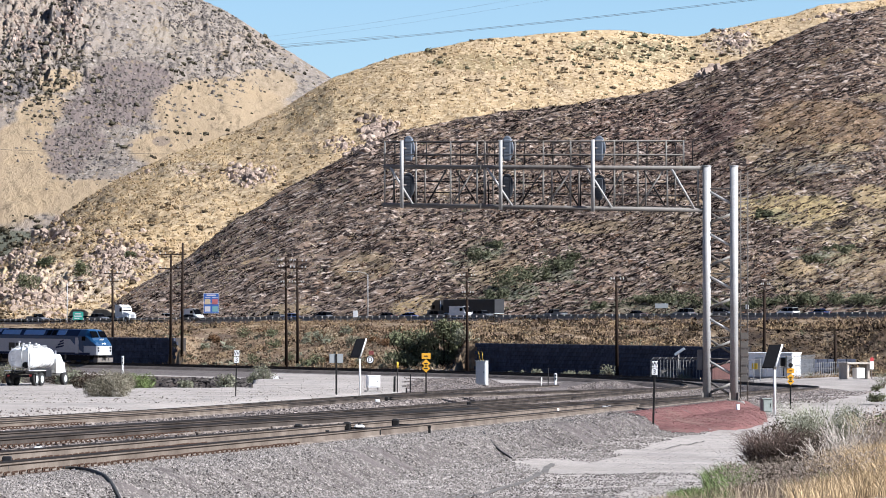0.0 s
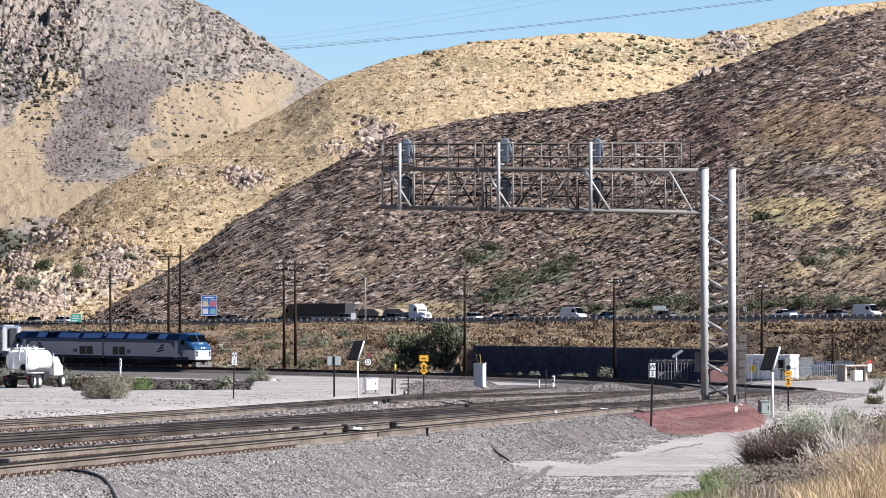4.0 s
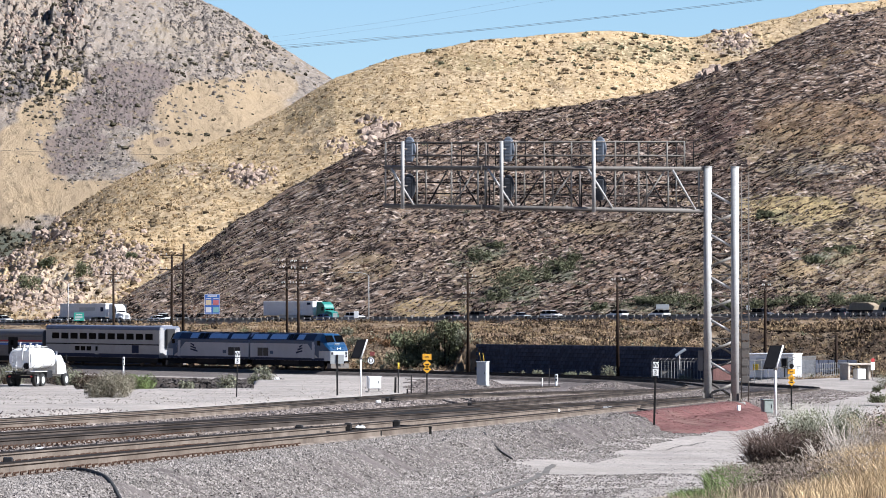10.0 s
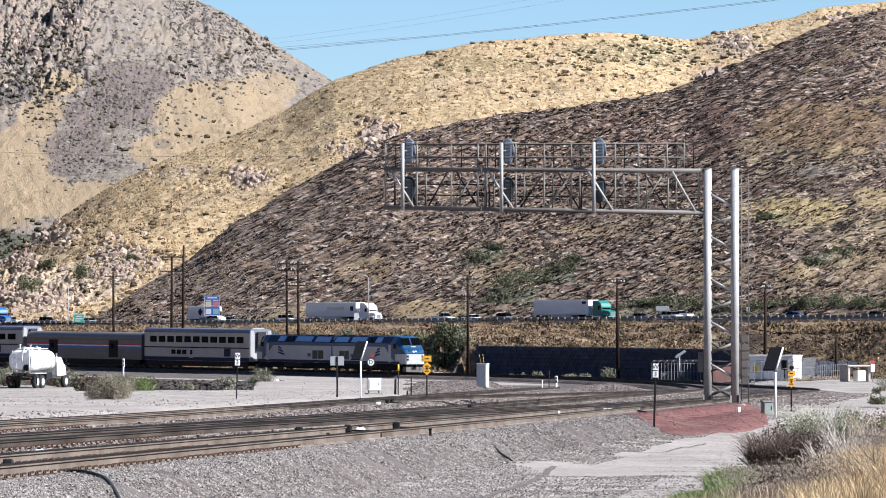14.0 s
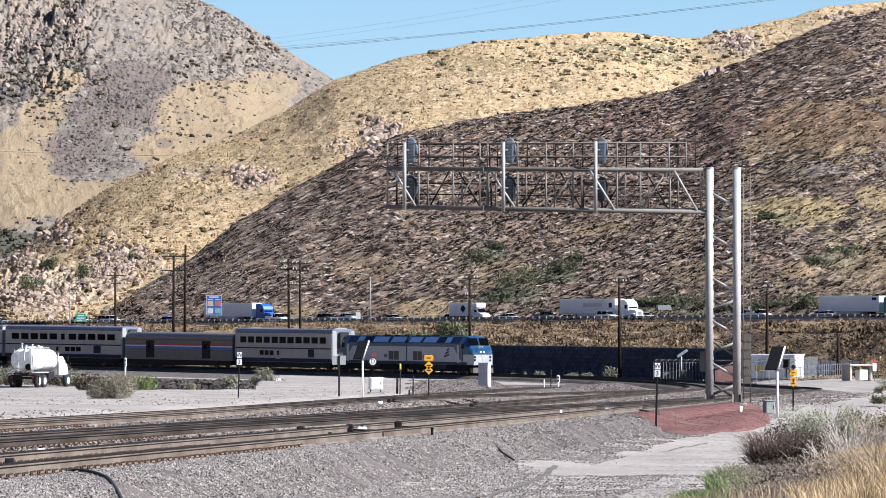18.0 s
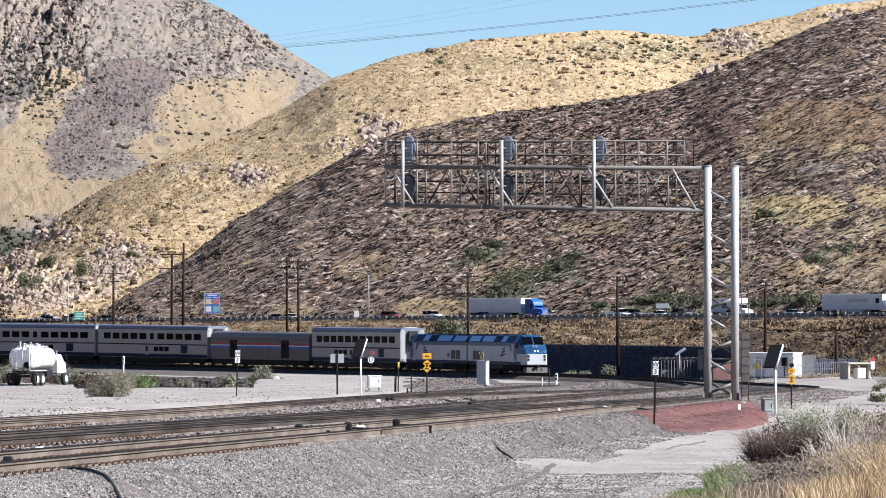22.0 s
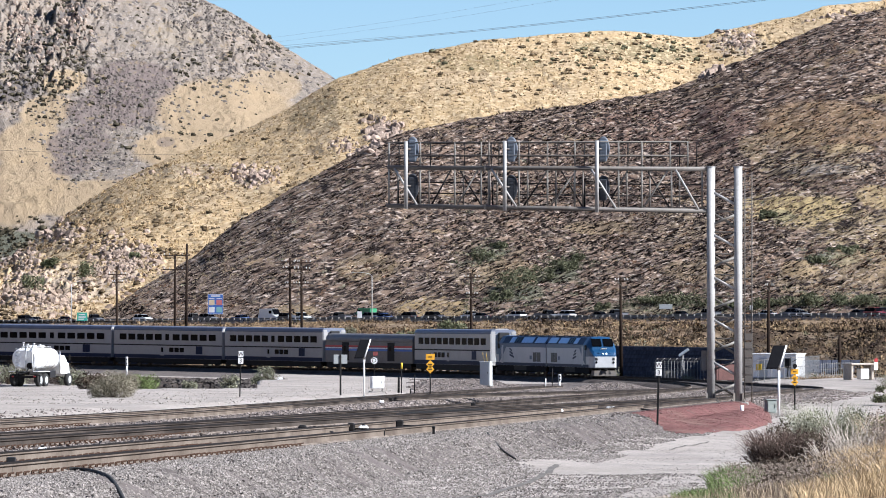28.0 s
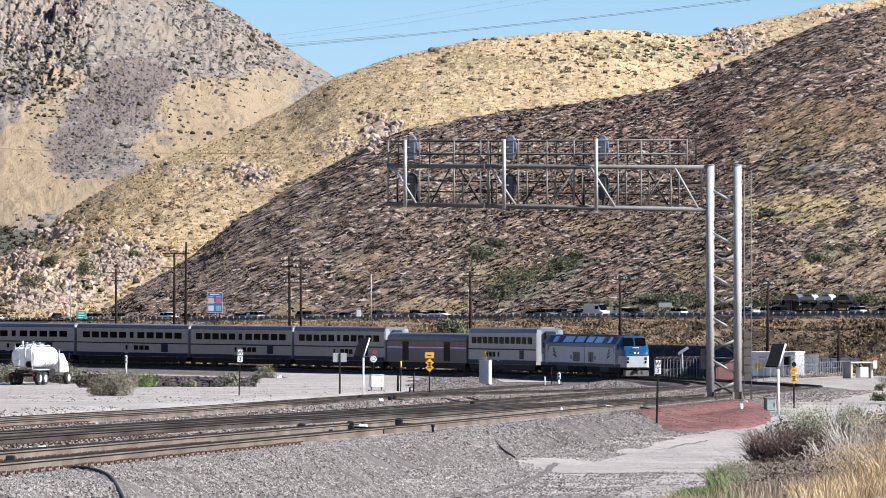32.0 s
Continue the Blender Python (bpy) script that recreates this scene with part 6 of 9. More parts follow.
    part("fuel_tank", Shape().loft([[(x, -w, 0.3), (x, w, 0.3), (x, 1.4, 0.55), (x, 1.4, 1.05), (x, -1.4, 1.05), (x, -1.4, 0.55)] for x, w in ((-2.4, 1.1), (2.4, 1.1))]), M_DARK, root, "dark fuel tank")
    part("underframe", Shape().box((0, 0, 1.0), (L - 0.6, 2.7, 0.14), 0.02), M_DARK, root)
    for x in (-6.3, 6.1):
        bogie(root, x, 2, 2.8, 0.5)
    for x, sx, sy in ((-8.6, 1.6, 1.5), (-6.2, 2.0, 1.5), (-3.0, 2.4, 1.3), (0.6, 1.8, 1.2), (3.4, 0.8, 0.7)):
        part("roof_hatch", Shape().box((x, 0, 4.27), (sx, sy, 0.12), 0.03), M_DARK, root)
    part("rear_end", Shape().box((-L / 2 - 0.03, 0, 2.3), (0.06, 2.6, 2.2), 0.02), M_SILVERPAINT, root)
    part("rear_door", Shape().box((-L / 2 - 0.07, 0, 2.1), (0.04, 0.7, 1.9), 0.02), M_DARK, root)
    part("coupler", Shape().box((-L / 2 - 0.2, 0, 0.88), (0.6, 0.24, 0.28), 0.05), M_DARK, root)
    return root


TRAIN = []          # (thing, metres behind the nose of its centre, half the bogie base, facing forward or back)
loco = locomotive()
TRAIN.append((loco, 10.3, 6.2, 1))
TRAIN.append((copy_thing(loco, Matrix.Identity(4)), 31.3, 6.2, -1))
TRAIN.append((coach("sleeper"), 55.4, 9.1, 1))
TRAIN.append((coach("baggage"), 81.5, 9.1, 1))
first = coach("coach")
TRAIN.append((first, 107.7, 9.1, 1))
for k in range(3):
    TRAIN.append((copy_thing(first, Matrix.Identity(4)), 133.8 + 26.0 * k, 9.1, 1))


# ---- loose stone ----
BED_OFF = np.array([-3.1, -2.6, -2.05, -1.75, -0.9, -0.4, 0.4, 0.9, 1.75, 2.05, 2.6, 3.1])
BED_DZ = np.array([-0.85, -0.6, -0.27, -0.19, -0.175, -0.16, -0.16, -0.175, -0.19, -0.27, -0.6, -0.85])


def top_z(x, y):
    """Upper surface of ground and ballast beside the near tracks."""
    z = ground_z(x, y)
    for line in (LINE_A, LINE_B, LINE_C):
        q = line[line[:, 1] < 480][::-1]
        c = np.interp(y, q[:, 1], q[:, 0])
        z = np.maximum(z, rail_z(y) + np.interp(x - c, BED_OFF, BED_DZ, -9, -9))
    return z


M_BROWNSTONE = material("brown_stone", (0.305, 0.262, 0.24), 0.9, col2=(0.17, 0.145, 0.132), scale=4, fine=40, bump=0.4, depth=0.01, island=0.5, spec=0.02)
M_PEBBLE = material("pale_pebble", (0.414, 0.388, 0.368), 0.9, col2=(0.286, 0.267, 0.251), scale=2, fine=20, island=0.55, spec=0.02)


def mound_k(x, y):
    """How far a place lies inside the red gravel, 0 to 1."""
    b = x / y * 1000 + 0.9 * fbm(y / 6, x, 2, 5)
    front = np.interp(b, (25, 30, 36, 45, 49), (192, 182, 180, 194, 216)) + 6 * fbm(x / 1.5, y / 9, 2, 3)
    return sstep(0, 30, y - front) * sstep(24.5, 28.5, b) * (1 - sstep(46.5, 50.0, b)) * (1 - sstep(272, 285, y))


def gravel(name, n, y0, y1, lo, hi, size, mat, label, seed, tet=True, flat=0.8):
    rng = np.random.default_rng(seed)
    y = 1 / (1 / y0 + (1 / y1 - 1 / y0) * rng.random(n))
    x = np.interp(y, *AX) + lo + (hi - lo) * rng.random(n)
    m = (np.abs(x / y) < 0.0725) & (mound_k(x, y) < 0.12) & (((x - 2.4) / 1.7) ** 2 + ((y - 121) / 14) ** 2 > 0.35 + 0.5 * rng.random(n))
    for line in (LINE_A, LINE_B, LINE_C):
        q = line[line[:, 1] < 480][::-1]
        c = np.abs(x - np.interp(y, q[:, 1], q[:, 0]))
        m &= (np.abs(c - 0.755) > 0.13)
    x, y = x[m], y[m]
    s = size * (0.5 + rng.random(len(x)))
    p = np.column_stack([x, y, top_z(x, y) + s * (0.55 if tet == "dome" else 0.25)])
    return scatter(name, p, s, mat, "rock", label, "gravel", seed, flat, tet=tet)


gravel("ballast_stones", 100000, 66, 140, 0.9, 4.3, 0.018, M_STONE, "loose grey ballast stones beside the track", 41, "dome")
gravel("ballast_stones", 36000, 120, 330, 0.9, 4.0, 0.021, M_STONE, "loose grey ballast stones beside the track", 42)
gravel("ballast_stones", 38000, 75, 330, -16.0, -0.9, 0.028, M_BROWNSTONE, "grey-brown ballast stones between the tracks", 43)
gravel("ballast_stones", 16000, 300, 476, -14.0, 5.0, 0.042, M_BROWNSTONE, "grey-brown ballast stones along the bend", 46)
gravel("road_gravel", 16000, 74, 112, 4.0, 6.6, 0.015, M_STONE, "grey gravel spread over the dirt road", 45)
gravel("road_gravel", 9000, 74, 112, 6.2, 9.6, 0.012, M_STONE, "fine grey gravel along the road edge", 47)
gravel("road_pebbles", 30000, 70, 260, 3.6, 13.0, 0.011, M_PEBBLE, "small pebbles on the service road", 44, True, 0.3)


def red_mound():
    nx, ny = 110, 110
    x = np.linspace(3.5, 15.0, nx)[None, :].repeat(ny, 0)
    y = np.linspace(160, 290, ny)[:, None].repeat(nx, 1)
    h = rail_z(y) - 0.31 - 0.2 * sstep(33, 37, x / y * 1000) - ground_z(x.ravel(), y.ravel()).reshape(x.shape)
    k = mound_k(x, y)
    z = ground_z(x.ravel(), y.ravel()).reshape(x.shape) - 0.05 + (h + 0.05) * k + 0.05 * fbm(x * 1.5, y * 0.8, 3, 7) + 0.10 * sstep(0.0, 0.08, k)
    onbed = (k > 0.1) & (x > np.interp(y, *AX) + 1.35) & (x < np.interp(y, *AX) + 3.4)
    z = np.where(onbed, np.maximum(z, top_z(x.ravel(), y.ravel()).reshape(x.shape) + 0.03), z)
    z = np.where(k < 0.02, z - 0.3, z)
    ob = raw_mesh("gravel_mound", np.column_stack([x.ravel(), y.ravel(), z.ravel()]), grid_faces(ny, nx), M_REDGRAVEL, True)
    tagged(ob, "mound of red cinder gravel round the gantry footing", "gravel mound", kind="structure")
    rng = np.random.default_rng(5)
    i = rng.integers(0, nx * ny, 60000)
    i = i[k.ravel()[i] > 0.08]
    pts = np.column_stack([x.ravel(), y.ravel(), z.ravel()])[i] + rng.normal(size=(len(i), 3)) * np.array((0.06, 0.4, 0.0))
    scatter("red_stones", pts, 0.012 + 0.016 * rng.random(len(pts)) ** 2, material("red_stone", (0.27, 0.148, 0.138), 0.95, col2=(0.17, 0.09, 0.083), scale=3, fine=20, island=0.35, spec=0.02), "rock", "loose red cinder stones", "gravel", 6, 0.4, tet=True)


red_mound()


def pad_stones():
    """Pebbles on the dirt pad beyond the tracks."""
    g = np.random.default_rng(9)
    n = 9000
    b = -0.07 + 0.085 * g.random(n)
    y = 240 + 400 * g.random(n) ** 1.3
    x = b * y
    m = (x < np.interp(y, *CX) - 2.6)
    x, y = x[m], y[m]
    s = 0.012 + 0.035 * g.random(len(x)) ** 3
    scatter("pad_pebbles", np.column_stack([x, y, ground_z(x, y) + s * 0.2]), s, material("pebble", (0.34, 0.305, 0.265), 0.9, col2=(0.22, 0.195, 0.17), scale=2, fine=20, island=0.5, spec=0.02), "rock", "loose pebbles on the dirt pad", "gravel", 9, tet=True)


pad_stones()


def bend_stones():
    """Ballast between the far and middle tracks and inside the bend."""
    g = np.random.default_rng(13)
    n = 70000
    y = 230 + 370 * g.random(n) ** 1.2
    q = LINE_B[(LINE_B[:, 1] < 640) & (np.arange(len(LINE_B)) > 420)][::-1]
    c, b = np.interp(y, *CX), np.interp(y, q[:, 1], q[:, 0])
    x = c + 1.8 + (b - c - 3.4) * g.random(n)
    m = (x > c + 1.5) & (x < b - 1.5)
    x, y = x[m], y[m]
    s = 0.03 + 0.05 * g.random(len(x)) ** 2
    scatter("ballast_stones", np.column_stack([x, y, np.where(y < 478, top_z(x, y), ground_z(x, y)) + s * 0.3]), s, M_BROWNSTONE, "rock", "grey-brown ballast stones inside the bend", "gravel", 13, tet=True)


bend_stones()


def spread_stones():
    """Ballast over and between all three tracks on the way to the bend."""
    g = np.random.default_rng(19)
    n = 90000
    y = 1 / (1 / 190 + (1 / 640 - 1 / 190) * g.random(n))
    x = np.interp(y, *CX) - 2.2 + (np.interp(y, *AFAR) + 4.5 - np.interp(y, *CX)) * g.random(n)
    m = (mound_k(x, y) < 0.1) & (y < 475)
    for line in (LINE_A, LINE_B, LINE_C):
        q = line[line[:, 1] < 480][::-1]
        m &= np.abs(np.abs(x - np.interp(y, q[:, 1], q[:, 0])) - 0.755) > 0.14
    x, y = x[m], y[m]
    s = 0.022 + 0.04 * g.random(len(x)) ** 2
    scatter("ballast_stones", np.column_stack([x, y, top_z(x, y) + s * 0.2]), s, M_BROWNSTONE, "rock", "grey-brown ballast stones round the rails", "gravel", 19, 0.7, tet=True)


spread_stones()


def apron_stones():
    """Brown ballast that spills from the far track over the dirt pad."""
    g = np.random.default_rng(17)
    n = 26000
    y = 385 + 275 * g.random(n)
    x = (-6 + 22 * g.random(n)) / 1000 * y
    m = (x < np.interp(y, *CX) - 1.6) & (x / y * 1000 + 2.5 * fbm(x / 3, y / 9, 3, 61) > -5)
    x, y = x[m], y[m]
    s = 0.03 + 0.045 * g.random(len(x)) ** 2
    scatter("ballast_stones", np.column_stack([x, y, ground_z(x, y) + s * 0.4]), s, M_BROWNSTONE, "rock", "grey-brown ballast spilt over the dirt pad", "gravel", 17, tet=True)


apron_stones()


def tyre_mark(pts, w):
    """Darker wheel track pressed into the road, 6 mm proud of the ground grid."""
    c = spline(pts, 0.3)
    nrm = beside(c, w / 2), beside(c, -w / 2)
    v = np.vstack([np.column_stack([e, top_z(e[:, 0], e[:, 1]) + 0.018]) for e in nrm])
    k = len(c)
    f = np.array([(i, i + 1, k + i + 1, k + i) for i in range(k - 1)])
    tagged(raw_mesh("tyre_mark", v, f, M_RUTDIRT, True), "dark tyre mark curving over the dirt road", "tyre mark", kind="structure")


M_RUTDIRT = material("rut_dirt", (0.125, 0.115, 0.107), 0.95, col2=(0.165, 0.152, 0.141), scale=0.6, fine=8.0, bump=0.4, depth=0.03, spec=0.02)
tyre_mark([(0.15, 93), (0.38, 96.1), (1.08, 102.3), (1.57, 108.7), (1.97, 118.7), (2.12, 124)], 0.12)
tyre_mark([(2.04, 133.5), (3.99, 145.2), (5.69, 157.3), (6.83, 168.7)], 0.05)


# ---- things beside the tracks ----
def stand(x, d, dz=0.0):
    """Ground place on a plan-sheet bearing at d metres."""
    px = brg(x) * d / 1000
    g = top_z if d < 470 else ground_z
    return Vector((px, d, float(g(np.array([px]), np.array([float(d)]))[0]) + dz))


def letters(text, size, mat, parent, at):
    cu = bpy.data.curves.new("lettering", "FONT")
    cu.body, cu.size, cu.align_x, cu.align_y, cu.extrude = text, size, "CENTER", "CENTER", 0.002
    tmp = new("lettering", cu)
    me = bpy.data.meshes.new_from_object(tmp.evaluated_get(bpy.context.evaluated_depsgraph_get()))
    bpy.data.objects.remove(tmp)
    me.materials.clear()
    return part("lettering", me, mat, parent, at=at)




def whistle_sign(x, d, h, w, rz=0):
    root = thing("track_sign", "white track sign with black letter and numeral on dark post", "sign", Matrix.Translation(stand(x, d)) @ pose(0, 0, 0, 0, 1.5, rz), "track signs")
    part("post", Shape().box((0, 0.03, h / 2), (0.06, 0.05, h), 0.01), M_DARK, root)
    for text, z in (("W", h - w * 0.55), ("3", h - w * 1.85)):
        p = part("plate", Shape().box((0, 0, z), (w, 0.015, w * 1.15), 0.004), M_WHITE, root)
        letters(text, w * 1.15, M_BLACK, p, pose(0, -0.012, z, 90, 0, 0))
    return root


whistle_sign(417, 318, 2.25, 0.25)
whistle_sign(1156, 190, 1.85, 0.165)


M_DULLGREY = material("dull_grey_metal", (0.27, 0.285, 0.29), 0.6, 0.2, var=0.1, scale=2, fine=15, bump=0.03)


def sign_board(x, d, h, w, ph, label, mat=M_DULLGREY):
    root = thing("sign_board", label, "sign", Matrix.Translation(stand(x, d)) @ pose(0, 0, 0, 0, 0, 12))
    part("post", Shape().box((0, -0.04, h / 2), (0.09, 0.05, h), 0.01), M_DARK, root)
    part("board", Shape().box((0, 0, h - ph / 2), (w, 0.03, ph), 0.01), mat, root)
    return root


sign_board(595, 335, 2.1, 0.72, 0.47, "grey back of a sign board on a dark post")


def solar_mast(x, d, h, pw, pl, side, label):
    root = thing("solar_mast", label, "solar panel", Matrix.Translation(stand(x, d)))
    k = Vector((pl * 0.33 * side, 0.3 * pl, pl))                 # from the low edge up to the high edge
    foot = Vector((0, 0, h - pl))
    part("mast", Shape().tube((0, 0, 0), foot, 0.05, 12).tube(foot, foot + k, 0.045, 12), M_WHITE, root, "white painted steel mast, bent at the panel")
    across, up = Vector((-pw, 0.12 * pw, 0)), k.cross(Vector((pw, 0, 0))).normalized() * -0.05

    def slab(o, lift, inset):
        c = [o + across * u + k * w + up * lift for u, w in ((inset, inset), (1 - inset, inset), (1 - inset, 1 - inset), (inset, 1 - inset))]
        return Shape().loft([c, [q + up * 0.5 for q in c]])
    p = part("panel_frame", slab(foot + Vector((-0.03 * side, -0.05, 0)), 0.0, 0.0), M_UNDERSIDE, root, "dark underside of the panel")
    part("cells", slab(foot + Vector((-0.03 * side, -0.05, 0)), 0.55, 0.04), M_PANEL, p, "dark solar cells")
    part("clamp", Shape().box(foot, (0.16, 0.12, 0.12), 0.02), M_STEELTHIN, root)
    return root


solar_mast(637, 345, 3.12, 0.5, 1.0, 1, "tilted solar panel on a white mast")
solar_mast(1371, 256, 2.8, 0.48, 0.92, 1, "large tilted solar panel on a white mast")


def equipment_box(x, d, w, dp, h, mat, label, legs=0.0, name="equipment_box", rz=15):
    root = thing(name, label, "cabinet", Matrix.Translation(stand(x, d)) @ pose(0, 0, 0, 0, 0, rz))
    part("body", Shape().box((0, 0, legs + h / 2), (w, dp, h), 0.02), mat, root)
    part("door", Shape().box((0, -dp / 2 - 0.012, legs + h * 0.52), (w * 0.84, 0.025, h * 0.82), 0.008), mat, root)
    part("handle", Shape().box((w * 0.3, -dp / 2 - 0.035, legs + h * 0.55), (0.03, 0.03, 0.16), 0.006), M_DARK, root)
    part("lid", Shape().box((0, 0, legs + h + 0.02), (w + 0.08, dp + 0.08, 0.04), 0.012), mat, root)
    if legs:
        for sx in (-1, 1):
            part("leg", Shape().box((sx * w * 0.4, 0, legs / 2), (0.05, 0.05, legs), 0.006), M_DARK, root)
    part("base", Shape().box((0, 0, 0.03), (w + 0.14, dp + 0.14, 0.1), 0.02), M_CONCRETE, root)
    return root


equipment_box(660, 395, 0.78, 0.5, 0.7, M_WHITE, "low white metal equipment box on the dirt", 0.25)
M_DULLGREEN = material("grey_green_paint", (0.24, 0.27, 0.25), 0.6, 0.1, var=0.12, scale=2, fine=12)
cab = equipment_box(853, 520, 0.85, 0.65, 1.95, M_GREYBOX, "tall pale grey metal cabinet beside the track", name="track_cabinet", rz=-20)
for dx in (-0.12, 0.1):
    part("marker_rod", Shape().tube((dx, 0, 1.95), (dx - 0.1 * (1 if dx > 0 else 2), 0, 2.7), 0.015, 6), M_YELLOW, cab)
equipment_box(1356, 268, 0.42, 0.36, 0.55, M_DULLGREEN, "grey-green metal box beside the red mound", 0.05)


def round_sign(x, d, h, r):
    root = thing("round_sign", "round white sign with a black letter on a post", "sign", Matrix.Translation(stand(x, d)))
    part("post", Shape().box((0, 0.03, (h + 0.4) / 2), (0.06, 0.04, h + 0.4), 0.01), M_DARK, root)
    part("rim", Shape().tube((0, 0.012, h - r), (0, -0.01, h - r), r, 24), M_BLACK, root)
    p = part("disc", Shape().tube((0, 0.0, h - r), (0, -0.016, h - r), r * 0.8, 24), M_WHITE, root)
    part("red_plate", Shape().box((0.12, 0.0, h + 0.28), (0.45, 0.02, 0.38), 0.01), material("dull_red", (0.24, 0.06, 0.055), 0.7, scale=2, fine=15), root, "faded red plate")
    letters("D", r * 1.5, M_BLACK, p, pose(0, -0.022, h - r, 90, 0, 0))
    return root


round_sign(655, 640, 2.9, 0.4)


def arrow_sign(x, d, h, s):
    root = thing("arrow_sign", "orange arrow-shaped warning sign on a dark post", "sign", Matrix.Translation(stand(x, d)), "arrow signs")
    part("post", Shape().box((0, 0.04, h / 2), (0.07, 0.05, h), 0.01), M_DARK, root)
    for k, z in enumerate((h - s * 0.5, h - s * 1.45, h - s * 2.1)):
        if k == 0:
            sh = Shape().box((0, 0, z), (s * 1.15, 0.02, s * 0.75), 0.005)
        else:
            sh = Shape().box((0, 0, z), (s * 0.78, 0.02, s * 0.78), 0.005, m=Matrix.Rotation(radians(45), 4, "Y"))
        part("plate", sh, M_ORANGE, root)
        part("bar", Shape().box((0, -0.016, z), (s * 0.5, 0.008, s * 0.12)), M_BLACK, root)
    return root


arrow_sign(754, 352, 2.3, 0.42)
a2 = arrow_sign(1399, 282, 1.8, 0.29)
part("lamp", Shape().tube((0, -0.02, 1.9), (0, -0.1, 1.9), 0.1, 14), M_DARK, a2)


def marker(x, d, h, mat, label, r=0.03, cap=None):
    root = thing("marker_post", label, "post", Matrix.Translation(stand(x, d)), "marker posts")
    part("stake", Shape().tube((0, 0, 0), (0.02, 0, h), r, 8), M_DARK if cap else mat, root)
    if cap:
        part("cap", Shape().tube((0.018, 0, h * cap), (0.02, 0, h + 0.02), r * 1.6, 8), mat, root)
    return root


marker(703, 400, 1.85, M_YELLOW, "thin stake with a yellow reflective top", 0.035, 0.8)
marker(698, 400, 0.95, M_DARK, "short dark steel stake", 0.07)
marker(726, 400, 1.3, M_DARK, "dark steel marker stake", 0.04)
marker(719, 398, 0.4, M_DARK, "short dark steel stake by the track", 0.05)
marker(958, 600, 1.0, M_WHITE, "short white marker post by the track", 0.05)
marker(970, 600, 1.9, M_DARK, "thin dark marker post by the track", 0.04)
marker(1305, 250, 0.42, M_WHITE, "short white stub post on the red mound", 0.07)


def dwarf_signal(x, d, h):
    root = thing("dwarf_signal", "small grey-white dwarf signal beside the track", "signal", Matrix.Translation(stand(x, d)))
    part("mast", Shape().tube((0, 0, 0), (0, 0, h * 0.55), 0.09, 10), M_WHITE, root)
    part("head", Shape().box((0, 0, h * 0.8), (0.3, 0.26, h * 0.5), 0.08), M_GREYBOX, root)
    for z in (0.68, 0.9):
        part("lens", Shape().tube((0, -0.15, h * z), (0, -0.2, h * z), 0.09, 12), M_GLASS, root)
    return root


dwarf_signal(983, 590, 1.35)
dwarf_signal(217, 748, 2.1)


def switch_gear():
    """Boxes, rods and rail joints lying in the tracks."""
    for x, d, w, mat, lab in ((550, 128, 0.2, M_WHITE, "white switch cover plate in the track"), (636, 131, 0.2, M_WHITE, "white switch cover plate in the track"),
                              (68, 98, 0.14, M_WHITE, "small white box in the ballast"), (983, 196, 0.22, M_WHITE, "white switch cover in the track"), (1074, 205, 0.3, M_WHITE, "white switch cover in the track"),
                              (965, 215, 0.2, M_WHITE, "white switch cover in the track"), (668, 262, 0.2, M_WHITE, "white cover beside the rail")):
        p = stand(x, d)
        root = thing("switch_cover", lab, "track equipment", Matrix.Translation(p), "switch covers")
        part("cover", Shape().box((0, 0, 0.06), (w, 0.5, 0.14), 0.03), mat, root)
        part("bolt", Shape().tube((0, 0, 0.12), (0, 0, 0.16), 0.03, 6), M_DARK, root)
    for x, d in ((528, 126), (614, 130), (700, 137), (742, 262), (830, 220), (958, 205), (684, 270), (620, 210)):
        p = stand(x, d, 0.02)
        root = thing("switch_machine", "dark steel switch machine between the rails", "track equipment", Matrix.Translation(p) @ pose(0, 0, 0, 0, 0, 0), "switch machines")
        part("case", Shape().box((0, 0, 0.1), (0.16, 0.4, 0.16), 0.03), M_DARK, root)
        part("rod", Shape().tube((0.05, 0, 0.06), (0.6, 0.0, 0.05), 0.02, 6), M_DARK, root)
    for x, d in ((760, 126), (672, 121)):
        p = stand(x, d)
        part("clamp", Shape().box((0, 0, -0.02), (0.05, 0.12, 0.14), 0.01).box((0, 0, 0.05), (0.07, 0.14, 0.04), 0.01), M_DARK,
             thing("rail_clamp", "dark rail anchor clamp on the near rail", "track equipment", Matrix.Translation(p + Vector((0, 0, 0.1))), "rail clamps"))


switch_gear()
p = stand(20, 71.5)
rt = thing("rail_joint", "dark bolted joint with bond cable on the near rail", "track equipment", Matrix.Translation(Vector((-5.05 + 0.0, 75.0, float(rail_z(75.0))))))
part("joint_bar", Shape().box((0.03, 0, -0.1), (0.07, 0.9, 0.12), 0.01), M_BLACK, rt)
part("strap", Shape().box((0.02, 0, -0.07), (0.11, 0.1, 0.24), 0.01), M_BLACK, rt)


def cable(pts, r, label, name="cable"):
    c = spline([tuple(stand(x, d, 0.03)) for x, d in pts], 0.12)
    root = thing(name, label, "cable", Matrix.Identity(4))
    part("sheath", Shape().pipe([tuple(q) for q in c], r, 6), M_RUBBER, root)


cable([(28, 76.5), (60, 77.5), (96, 78.6), (140, 78.5), (168, 76.5), (190, 74.5), (209, 72.8), (228, 70.8)], 0.028, "black rubber cable lying on the ballast")
cable([(855, 132), (880, 128), (905, 126)], 0.02, "thin black cable on the gravel")
